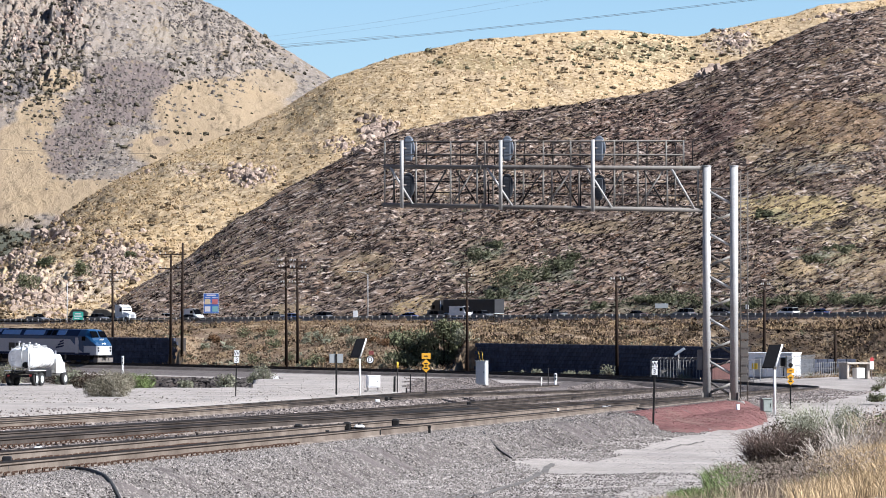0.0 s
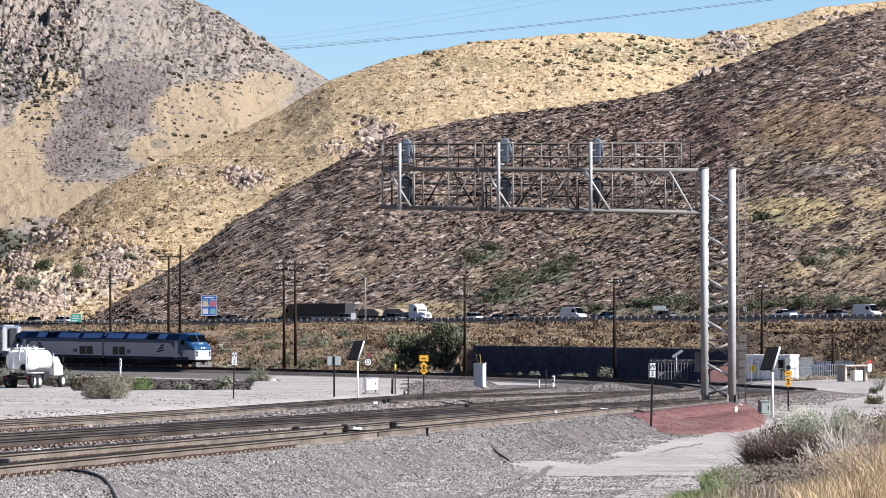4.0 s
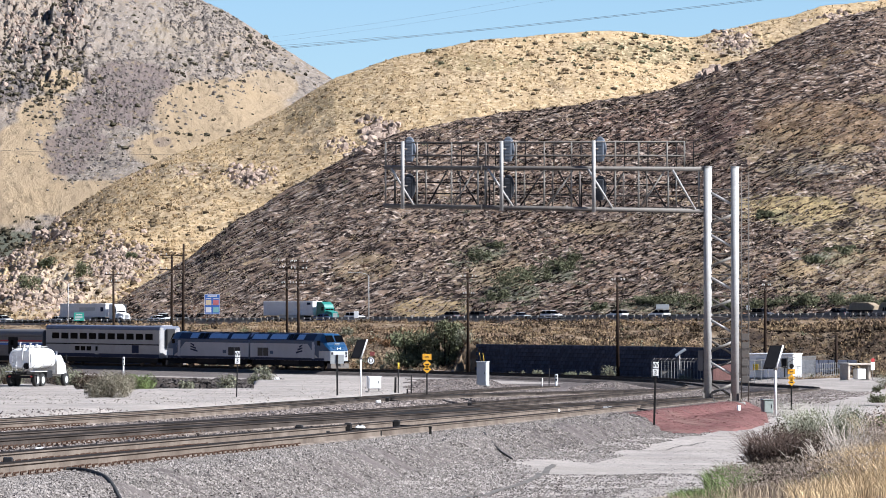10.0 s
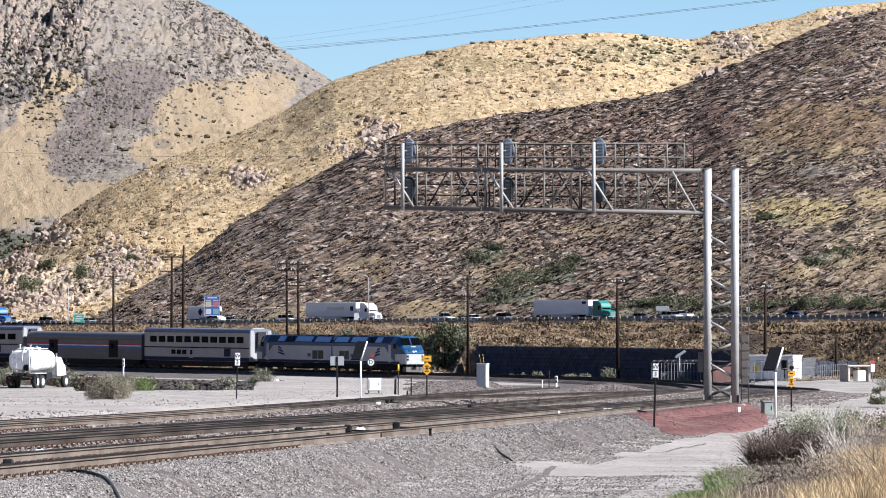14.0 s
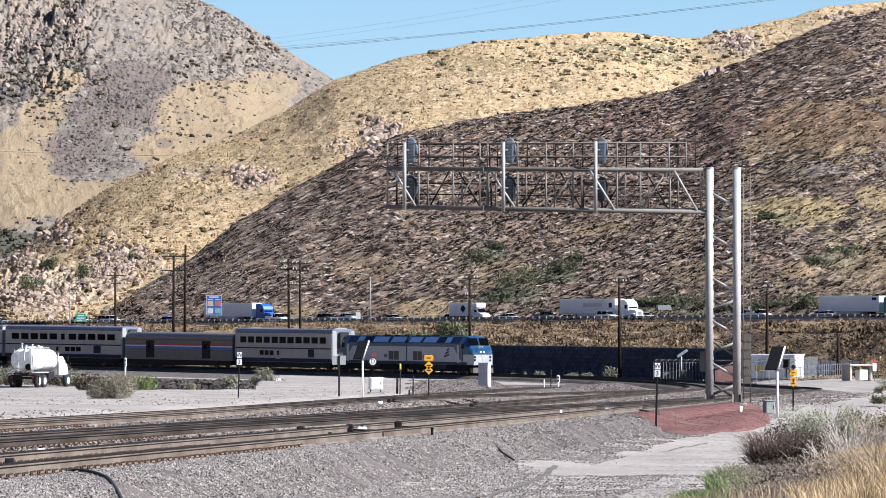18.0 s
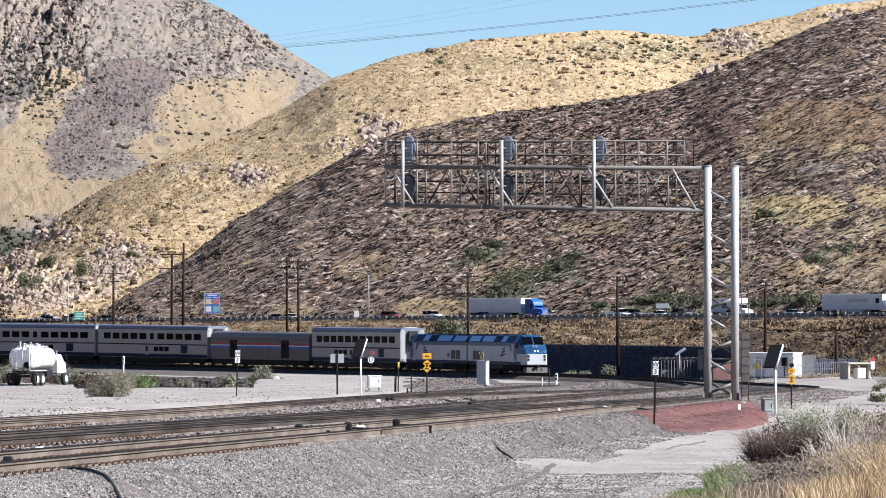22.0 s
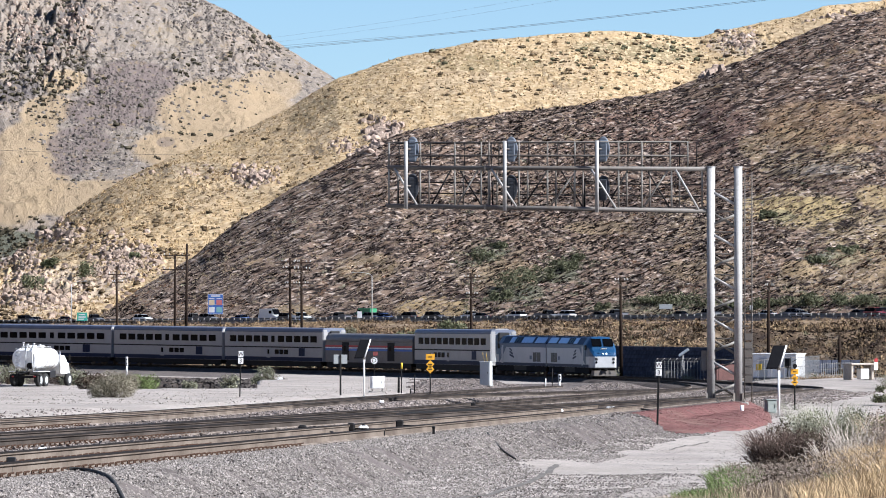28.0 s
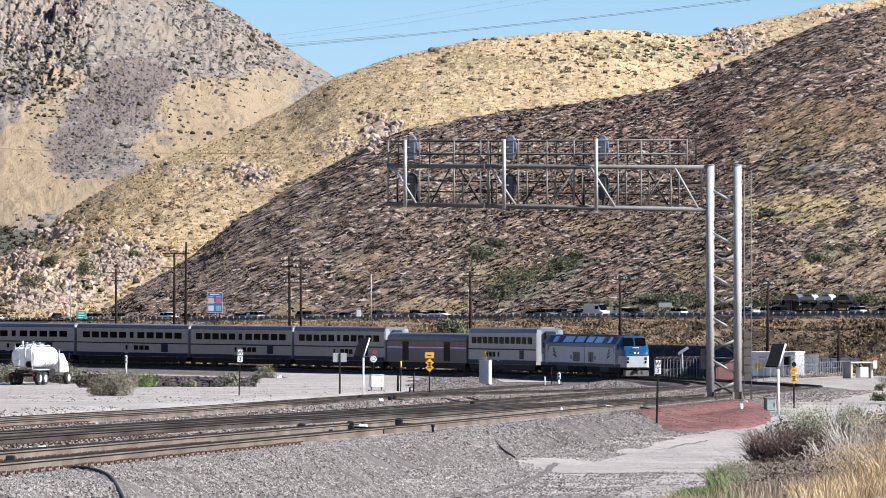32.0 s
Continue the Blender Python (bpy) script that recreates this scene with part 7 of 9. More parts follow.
# thin dark line on the red gravel, drawn as a black tube
cable([(1118, 216), (1140, 208), (1162, 201)], 0.03, "thin dark line lying on red gravel")
for x0, d0, dx in ((800, 85.5, 0.2), (820, 85.2, 0.16)):
    q = stand(x0, d0)
    part("slat", Shape().box((0, 0, 0.02), (dx * 1.1, 0.1, 0.05), 0.012), M_BLACK, thing("rubber_scrap", "flat black scrap of rubber on the road", "debris", Matrix.Translation(q), "scraps"))


def tank_truck():
    """White water tank lorry, seen from its rear quarter."""
    q = stand(57, 505)
    root = thing("tank_truck", "white water tank truck parked on the dirt pad", "truck", Matrix.Translation(q) @ pose(0, 0, 0, 0, 0, 72))
    n = 20
    rings = []
    for x, k in ((-2.55, 0.78), (-2.45, 0.92), (-2.2, 1.0), (1.9, 1.0), (2.15, 0.92), (2.25, 0.78)):
        rings.append([(x, 1.12 * k * math.copysign(abs(math.cos(a)) ** 0.7, math.cos(a)), 2.15 + 0.82 * k * math.copysign(abs(math.sin(a)) ** 0.8, math.sin(a))) for a in [6.2832 * i / n for i in range(n)]])
    tank = part("tank", Shape().loft(rings, True), M_WHITE, root, "white painted steel water tank")
    for x in (-1.2, 0.3):
        part("band", Shape().loft([[(x + dx, 1.14 * math.copysign(abs(math.cos(a)) ** 0.7, math.cos(a)), 2.15 + 0.84 * math.copysign(abs(math.sin(a)) ** 0.8, math.sin(a))) for a in [6.2832 * i / n for i in range(n)]]
                                   for dx in (0, 0.07)], True), M_WHITE, tank)
    for x in (-1.6, -0.6, 0.9):
        part("hatch", Shape().tube((x, 0, 2.95), (x, 0, 3.12), 0.25, 14).tube((x, 0, 3.12), (x, 0, 3.17), 0.29, 14), M_WHITE, tank, "white hatch cover")
    for k in range(7):
        part("rung", Shape().tube((-2.62 + 0.014 * k, 0.35, 1.35 + 0.26 * k), (-2.62 + 0.014 * k, 0.7, 1.35 + 0.26 * k), 0.018, 6), M_GREYBOX, tank)
    for y in (-0.75, -0.2):
        part("fill_pipe", Shape().pipe([(-2.55, y, 1.25), (-2.72, y, 1.6), (-2.74, y, 2.4), (-2.6, y * 0.9, 2.85), (-2.2, y * 0.8, 3.08)], 0.05, 8), M_GREYBOX, tank, "grey steel fill pipe")
    for x in (-2.2, -0.45, 1.3):
        part("seam", Shape().loft([[(x + dx, 1.135 * math.copysign(abs(math.cos(a)) ** 0.7, math.cos(a)), 2.15 + 0.835 * math.copysign(abs(math.sin(a)) ** 0.8, math.sin(a))) for a in [6.2832 * i / n for i in range(n)]]
                                   for dx in (0, 0.03)], True), M_STEELTHIN, tank, "grey welded seam")
    part("walkway", Shape().box((-0.1, 0, 3.03), (3.6, 0.55, 0.04), 0.01), M_STEELTHIN, tank, "steel grating walkway")
    for x, h in ((-1.95, 0.35), (-1.1, 0.22), (0.2, 0.28), (1.5, 0.2)):
        part("vent", Shape().tube((x, 0.3, 3.0), (x, 0.3, 3.0 + h), 0.06, 10).tube((x, 0.3, 3.0 + h), (x, 0.3, 3.06 + h), 0.11, 10), M_GREYBOX, tank, "grey vent cap")
    part("tool_box", Shape().box((0.5, -1.0, 0.95), (1.2, 0.4, 0.55), 0.03), M_BLACK, root, "black tool box")
    part("hose", Shape().pipe([(-2.6, -0.5, 1.6), (-2.9, -0.3, 1.1), (-2.85, 0.2, 0.95), (-2.65, 0.5, 1.15)], 0.05, 8), M_RUBBER, root, "black rubber hose")
    part("exhaust", Shape().tube((2.42, -1.0, 1.0), (2.42, -1.0, 2.7), 0.07, 10), M_CHROME, root)
    part("top_rail", Shape().tube((-2.0, -0.5, 3.05), (1.8, -0.5, 3.05), 0.03, 6).tube((-2.0, 0.5, 3.05), (1.8, 0.5, 3.05), 0.03, 6), M_WHITE, tank)
    part("hose_reel", Shape().tube((-2.7, -0.5, 1.6), (-2.55, -0.5, 1.6), 0.25, 12), M_DARK, root)
    for y in (-0.55, 0.55):
        part("spray_head", Shape().tube((-2.55, y, 1.2), (-2.85, y, 1.05), 0.07, 8), M_DARK, root)
    part("ladder", Shape().tube((-2.6, 0.35, 1.2), (-2.5, 0.35, 3.0), 0.02, 6).tube((-2.6, 0.7, 1.2), (-2.5, 0.7, 3.0), 0.02, 6), M_WHITE, root)
    part("chassis", Shape().box((0.6, -0.4, 1.02), (6.6, 0.12, 0.26), 0.02).box((0.6, 0.4, 1.02), (6.6, 0.12, 0.26), 0.02), M_DARK, root)
    part("bumper", Shape().box((-2.6, 0, 0.75), (0.12, 2.3, 0.2), 0.02), M_DARK, root)
    part("cab", Shape().loft([[(x, -w, z0), (x, w, z0), (x, w * 0.95, z1), (x, -w * 0.95, z1)] for x, w, z0, z1 in ((2.5, 1.05, 0.95, 2.3), (3.3, 1.08, 0.95, 2.4), (3.9, 1.05, 0.95, 2.0))]), M_WHITE, root, "white truck cab")
    part("bonnet", Shape().loft([[(x, -w, 0.75), (x, w, 0.75), (x, w * 0.85, z), (x, -w * 0.85, z)] for x, w, z in ((3.9, 1.05, 1.95), (4.9, 0.9, 1.75), (5.1, 0.8, 1.5))]), M_WHITE, root)
    part("rear_window", Shape().box((2.49, 0, 2.0), (0.03, 1.4, 0.4), 0.01), M_GLASS, root)
    for y in (-1.18, 1.18):
        part("mirror", Shape().box((3.7, y * 1.12, 2.2), (0.08, 0.12, 0.45), 0.02), M_DARK, root)
        part("mudguard", Shape().box((-1.45, y * 0.86, 1.16), (2.4, 0.5, 0.06), 0.02), M_WHITE, root)
        part("mudflap", Shape().box((-2.35, y * 0.85, 0.62), (0.03, 0.55, 0.6), 0.01), M_RUBBER, root)
        for x in (-2.0, -0.85, 4.1):
            w = part("wheel", Shape().tube((x, y - 0.3 if y > 0 else y, 0.5), (x, y if y > 0 else y + 0.3, 0.5), 0.5, 24), M_RUBBER, root, "black tyre")
            part("rim", Shape().tube((x, y * 0.99, 0.5), (x, y * 1.015, 0.5), 0.28, 16), M_GREYBOX, w)
    for y in (-0.9, 0.9):
        part("tail_lamp", Shape().box((-2.67, y, 0.78), (0.03, 0.18, 0.12), 0.01), M_RED, root)
    return root


tank_truck()


# ---- compound by the bend: fences, hut, gear ----
M_FENCE = material("dull_fence_steel", (0.27, 0.275, 0.275), 0.6, 0.2, var=0.15, scale=1.5, fine=15, bump=0.05)


def fence(x0, x1, d0, d1, h, step, label, barbed=True):
    a, b = stand(x0, d0), stand(x1, d1)
    root = thing("steel_fence", label, "fence", Matrix.Identity(4))
    n = max(2, int((b - a).length / step))
    for k in range(n + 1):
        p = a.lerp(b, k / n)
        part("picket", Shape().box((p.x, p.y, p.z + h / 2), (0.055, 0.055, h), 0.01), M_FENCE, root)
        if barbed and k % 2 == 0:
            part("arm", Shape().tube((p.x, p.y, p.z + h), (p.x + 0.3, p.y - 0.1, p.z + h + 0.28), 0.03, 6), M_FENCE, root)
    up = Vector((0, 0, 1))
    for z in (0.25, h * 0.55, h - 0.1):
        part("rail", Shape().tube(a + up * z, b + up * z, 0.022, 6), M_STEELTHIN, root)
    if barbed:
        for z in (0.1, 0.2, 0.28):
            part("barbed_wire", Shape().tube(a + up * (h + z) + Vector((0.15, -0.05, 0)), b + up * (h + z) + Vector((0.15, -0.05, 0)), 0.012, 4), M_STEELTHIN, root)
    return root


fence(1152, 1238, 690, 690, 2.15, 0.34, "grey steel picket fence with barbed wire arms")
fence(1322, 1392, 652, 656, 2.35, 0.9, "tall grey steel fence round the equipment hut", False)
fence(1392, 1442, 656, 664, 2.3, 0.32, "tall grey steel fence round the equipment hut", False)
fence(1442, 1500, 664, 676, 1.5, 0.8, "low grey wire fence", False)


def hut():
    q = stand(1371, 664)
    root = thing("equipment_hut", "white flat-roofed equipment hut inside a fence", "hut", Matrix.Translation(q) @ pose(0, 0, 0, 0, 0, -25))
    part("wall", Shape().box((0, 0, 1.25), (4.8, 2.4, 2.5), 0.04), M_WHITE, root)
    part("roof", Shape().box((0, 0, 2.55), (5.0, 2.6, 0.14), 0.04), M_WHITE, root)
    part("door", Shape().box((-1.2, -1.21, 1.15), (0.9, 0.05, 2.0), 0.02), M_GREYBOX, root)
    part("meter_box", Shape().box((1.5, -1.35, 1.6), (0.6, 0.3, 1.0), 0.03), M_DARK, root)
    part("conduit", Shape().tube((1.5, -1.3, 0.2), (1.5, -1.3, 1.2), 0.05, 8), M_DARK, root)
    part("conduit", Shape().tube((1.9, -1.3, 1.7), (2.5, -1.3, 2.0), 0.04, 8), M_DARK, root)
    part("vent", Shape().box((0.2, -1.22, 1.75), (0.5, 0.06, 0.4), 0.02), M_STEELTHIN, root)
    part("plinth", Shape().box((0, 0, 0.05), (5.0, 2.6, 0.2), 0.03), M_CONCRETE, root)
    part("aerial", Shape().tube((1.0, 0, 2.6), (1.0, 0, 3.3), 0.04, 8), M_DARK, root)
    part("notice", Shape().box((-1.6, -1.5, 1.2), (0.6, 0.03, 0.6), 0.01), M_YELLOW, root, "yellow notice plate")
    return root


hut()
q = stand(1201, 692)
s2 = thing("solar_mast", "small solar panel tilted to the sun above the fence", "solar panel", Matrix.Translation(q))
part("mast", Shape().tube((0, 0, 0), (0, 0, 2.9), 0.06, 10), M_STEEL, s2)
# pale grey face: the sun's glint on the panel is put into its colour
part("panel", Shape().box((0.1, 0, 3.1), (1.2, 0.7, 0.06), 0.01, m=Matrix.Rotation(radians(-34), 4, "Y") @ Matrix.Rotation(radians(14), 4, "X")), M_GREYBOX, s2, "sunlit solar panel face")
part("frame", Shape().box((0.13, 0, 3.04), (1.28, 0.78, 0.05), 0.01, m=Matrix.Rotation(radians(-34), 4, "Y") @ Matrix.Rotation(radians(14), 4, "X")), M_CHROME, s2, "bare metal panel frame")
for x, d, w, h in ((1178, 697, 1.2, 1.0), (1215, 697, 0.9, 1.2), (1280, 660, 2.6, 2.0)):
    equipment_box(x, d, w, 0.8, h, M_STEELTHIN if x < 1250 else material("maroon_paint", (0.16, 0.075, 0.065), 0.7, scale=1, fine=10), "brown metal cabinet behind the fence" if x > 1250 else "grey metal cabinet behind the fence")


M_PALEWALL = material("pale_render", (0.5, 0.45, 0.39), 0.9, col2=(0.4, 0.35, 0.3), scale=1, fine=12, stain=(0.3, 0.26, 0.22), stain_scale=0.8, spec=0.02)


def shelter():
    q = stand(1512, 615)
    root = thing("concrete_shelter", "low pale concrete shelter with open front", "shelter", Matrix.Translation(q) @ pose(0, 0, 0, 0, 0, 25))
    for x in (-1.1, 1.1):
        part("wall", Shape().box((x, 0, 0.7), (0.25, 1.6, 1.4), 0.04), M_PALEWALL, root)
    part("roof", Shape().box((0, 0, 1.48), (2.6, 1.9, 0.16), 0.04), M_PALEWALL, root)
    part("box", Shape().box((0.35, -0.2, 0.55), (0.9, 0.9, 1.0), 0.05), M_WHITE, root)
    part("stop_disc", Shape().tube((1.35, -0.95, 1.85), (1.35, -1.0, 1.85), 0.2, 18), M_RED, root)
    part("stop_plate", Shape().box((1.35, -0.95, 1.3), (0.4, 0.03, 0.75), 0.01), M_WHITE, root)
    part("stop_post", Shape().box((1.35, -0.9, 0.95), (0.07, 0.05, 1.9), 0.01), M_STEELTHIN, root)
    return root


shelter()


# ---- utility poles and wires ----
def utility_pole(x, d, h, arms, label="tall dark creosoted wooden utility pole with crossarms"):
    q = stand(x, d)
    root = thing("utility_pole", label, "utility pole", Matrix.Translation(q) @ pose(0, 0, 0, 0, 0.5 * math.sin(x), 35), "utility poles")
    part("shaft", Shape().tube((0, 0, -0.3), (0, 0, h), 0.2, 12, 0.13), M_WOODPOLE, root)
    for dz, w in arms:
        arm = part("crossarm", Shape().box((0, -0.18, h - dz), (w, 0.12, 0.14), 0.02), M_WOODPOLE, root)
        for k in (-0.46, -0.25, 0.25, 0.46):
            part("insulator", Shape().tube((k * w, -0.18, h - dz + 0.07), (k * w, -0.18, h - dz + 0.27), 0.06, 8, 0.04), M_GREYBOX, arm)
        part("arm_brace", Shape().tube((-w * 0.3, -0.2, h - dz), (0, -0.18, h - dz - 0.6), 0.025, 6), M_STEELTHIN, root)
    return root


POLES = [(200, 838, 12.3, ((0.5, 2.6), (1.5, 1.6))), (302, 822, 14.3, ((0.1, 3.8), (1.9, 3.8))), (322, 822, 14.2, ()), (507, 800, 13.6, ((0.5, 2.8), (1.3, 2.4), (3.2, 1.8))),
         (527, 800, 13.4, ((0.4, 2.6), (1.2, 2.4), (3.0, 1.8))), (827, 757, 11.9, ((0.5, 2.2), (2.5, 1.6))), (1092, 716, 11.2, ((0.4, 1.8),)), (1352, 690, 9.9, ((0.4, 1.2),)), (1478, 690, 4.2, ())]
for x, d, h, arms in POLES:
    utility_pole(x, d, h, arms)


def wire(pts, r, label):
    root = thing("overhead_wire", label, "overhead wire", Matrix.Identity(4), "overhead wires")
    part("strand", Shape().pipe([at_range(x, y, d) for x, y, d in pts], r, 4), M_STEELTHIN, root)


def sagging(x0, y0, x1, y1, sag, d0, d1, n=24):
    return [(x0 + (x1 - x0) * k / n, y0 + (y1 - y0) * k / n + sag * 4 * (k / n) * (1 - k / n), d0 + (d1 - d0) * k / n) for k in range(n + 1)]


wire(sagging(-60, 126, 1520, -22, 12, 1900, 1500), 0.04, "high power line wire across the sky")
wire(sagging(-60, 124, 1518, -24, 12, 1910, 1510), 0.04, "high power line wire across the sky")
wire(sagging(300, 93, 1050, -14, 8, 1850, 1600), 0.016, "thin high power line wire")
wire(sagging(300, 84, 980, -14, 8, 1850, 1600), 0.016, "thin high power line wire")
wire(sagging(-60, 108, 700, 62, 6, 1900, 1700), 0.03, "thin high power line wire")
wire(sagging(-60, 262, 720, 268, 8, 1000, 1000), 0.02, "thin overhead wire in front of the hill")


# ---- freeway ----
def fw(k, off, dz=0.0):
    """Place on the freeway: k metres along from its far end, off metres back from the near edge."""
    p = FW_A + FW_DIR * k + FW_BACK * off
    return Vector((p.x, p.y, float(fw_z(p.x)) + dz))


def fw_strip(o0, o1, dz, k0=-500, k1=700, th=0.0, n=240):
    s = Shape()
    ks = np.linspace(k0, k1, n)
    rings = []
    for k in ks:
        a, b = fw(k, o0, dz), fw(k, o1, dz)
        rings.append([a, b, b - Vector((0, 0, th)), a - Vector((0, 0, th))])
    return s.loft(rings)


road = thing("freeway", "grey asphalt freeway on the bank", "road", Matrix.Identity(4), kind="structure")
part("asphalt", fw_strip(0.0, 42.0, 0.0, th=0.6), M_ASPHALT, road)
part("kerb", fw_strip(-0.9, 0.25, 0.12, th=0.6), M_CONCRETE, road, "pale concrete kerb")
part("shoulder", fw_strip(-4.6, -0.92, 0.0, th=0.7), M_DIRT, road, "pale dirt shoulder")
for o in (2.5, 38.5):
    part("edge_line", fw_strip(o, o + 0.16, 0.006, th=0.004), M_WHITE, road)
rail = thing("guardrail", "galvanised steel guardrail with block posts along the freeway", "guardrail", Matrix.Identity(4))
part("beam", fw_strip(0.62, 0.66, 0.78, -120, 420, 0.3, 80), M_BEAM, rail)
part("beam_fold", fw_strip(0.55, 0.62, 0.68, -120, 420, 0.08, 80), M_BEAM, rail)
M_FENDER = material("weathered_block", (0.3, 0.295, 0.285), 0.8, var=0.2, scale=2, fine=15, bump=0.1)
gpost, gblock = Shape().box((0, 0, 0.36), (0.12, 0.18, 0.8), 0.02).mesh("post"), Shape().box((0, 0, 0.64), (0.32, 0.2, 0.36), 0.03).mesh("offset_block")
ang = math.degrees(math.atan2(FW_DIR.y, FW_DIR.x))
for k in range(-55, 330, 2):
    m = Matrix.Translation(fw(k * 1.0, 0.38)) @ pose(0, 0, 0, 0, 0, ang)
    part("post", gpost, M_STEELTHIN, rail, at=m)
    part("offset_block", gblock, M_FENDER, rail, at=m)
med = thing("median_barrier", "low concrete barrier between the carriageways", "barrier", Matrix.Identity(4))
part("barrier", fw_strip(20.5, 20.9, 0.75, -300, 500, 0.8), M_CONCRETE, med)


def roadside(x, off):
    """Place beside the freeway on a plan-sheet bearing."""
    u = brg(x) / 1000
    a = FW_A + FW_BACK * off
    k = (u * a.y - a.x) / (FW_DIR.x - u * FW_DIR.y)
    return fw(k, off)


def street_lamp(x, off, h, reach):
    root = thing("street_lamp", "tall galvanised street lamp with curved arm", "street lamp", Matrix.Translation(roadside(x, off)) @ pose(0, 0, 0, 0, 0, 0), "street lamps")
    part("pole", Shape().tube((0, 0, -0.2), (0, 0, h - 0.6), 0.12, 10, 0.08), M_STEEL, root)
    part("arm", Shape().line([(0, 0, h - 0.7), (-reach * 0.15, 0, h - 0.35), (-reach * 0.5, 0, h - 0.05), (-reach, 0, h)], 0.05, 8), M_STEEL, root)
    part("luminaire", Shape().box((-reach - 0.3, 0, h), (0.75, 0.3, 0.16), 0.06), M_GREYBOX, root)
    return root


street_lamp(651, -1.0, 9.6, 3.4)
street_lamp(119, -1.0, 8.8, -3.2)


M_PALEYEL = material("pale_yellow_sign", (0.75, 0.62, 0.4), 0.6, var=0.1, scale=2, fine=20, bump=0)
M_PINK = material("faded_red_sign", (0.62, 0.2, 0.2), 0.6, var=0.1, scale=2, fine=20, bump=0)
M_AQUA = material("faded_aqua_sign", (0.25, 0.5, 0.5), 0.6, var=0.1, scale=2, fine=20, bump=0)


def road_sign(x, off, w, h, z0, mat, label, extras=(), legs=2, rz=-10):
    root = thing("road_sign", label, "road sign", Matrix.Translation(roadside(x, off)) @ pose(0, 0, 0, 0, 0, rz), "road signs")
    for k in range(legs):
        part("post", Shape().box(((k - (legs - 1) / 2) * w * 0.6, 0.08, (z0 + h) / 2 - 0.2), (0.14, 0.12, z0 + h + 0.2), 0.02), M_WOODPOLE if legs == 2 else M_STEELTHIN, root)
    part("panel", Shape().box((0, 0, z0 + h / 2), (w, 0.05, h), 0.02), mat, root)
    for dx, dz, pw, ph, m in extras:
        part("marking", Shape().box((dx * w, -0.035, z0 + h * dz), (pw * w, 0.012, ph * h), 0.004), m, root)
    return root


road_sign(374, -3.0, 3.2, 4.1, 1.6, M_SIGNBLUE, "blue roadside services sign with coloured squares",
          ((0, 0.5, 0.98, 0.02, M_WHITE), (0, 0.985, 1.0, 0.02, M_WHITE), (0, 0.015, 1.0, 0.02, M_WHITE), (-0.49, 0.5, 0.02, 1.0, M_WHITE), (0.49, 0.5, 0.02, 1.0, M_WHITE), (0, 0.9, 0.6, 0.06, M_WHITE),
           (-0.24, 0.78, 0.34, 0.03, M_WHITE), (0.24, 0.78, 0.34, 0.03, M_WHITE), (-0.24, 0.58, 0.36, 0.26, M_PALEYEL), (0.24, 0.58, 0.36, 0.26, M_PINK), (-0.24, 0.22, 0.36, 0.26, M_WHITE), (0.24, 0.22, 0.36, 0.26, M_AQUA)))
road_sign(138, -2.0, 2.2, 1.7, 0.5, M_SIGNGREEN, "green freeway sign on two posts", ((0, 0.75, 0.6, 0.14, M_WHITE), (0, 0.45, 0.7, 0.14, M_WHITE), (-0.1, 0.18, 0.5, 0.12, M_WHITE)))
road_sign(629, -1.5, 0.9, 1.3, 0.6, M_WHITE, "small white roadside sign", (), 1)
road_sign(1171, 42.5, 2.6, 0.9, 1.9, M_GREYBOX, "grey back of a roadside sign on two posts", ())
road_sign(1322, 42.5, 0.6, 0.8, 1.6, M_GREYBOX, "small grey roadside sign on post", (), 1)


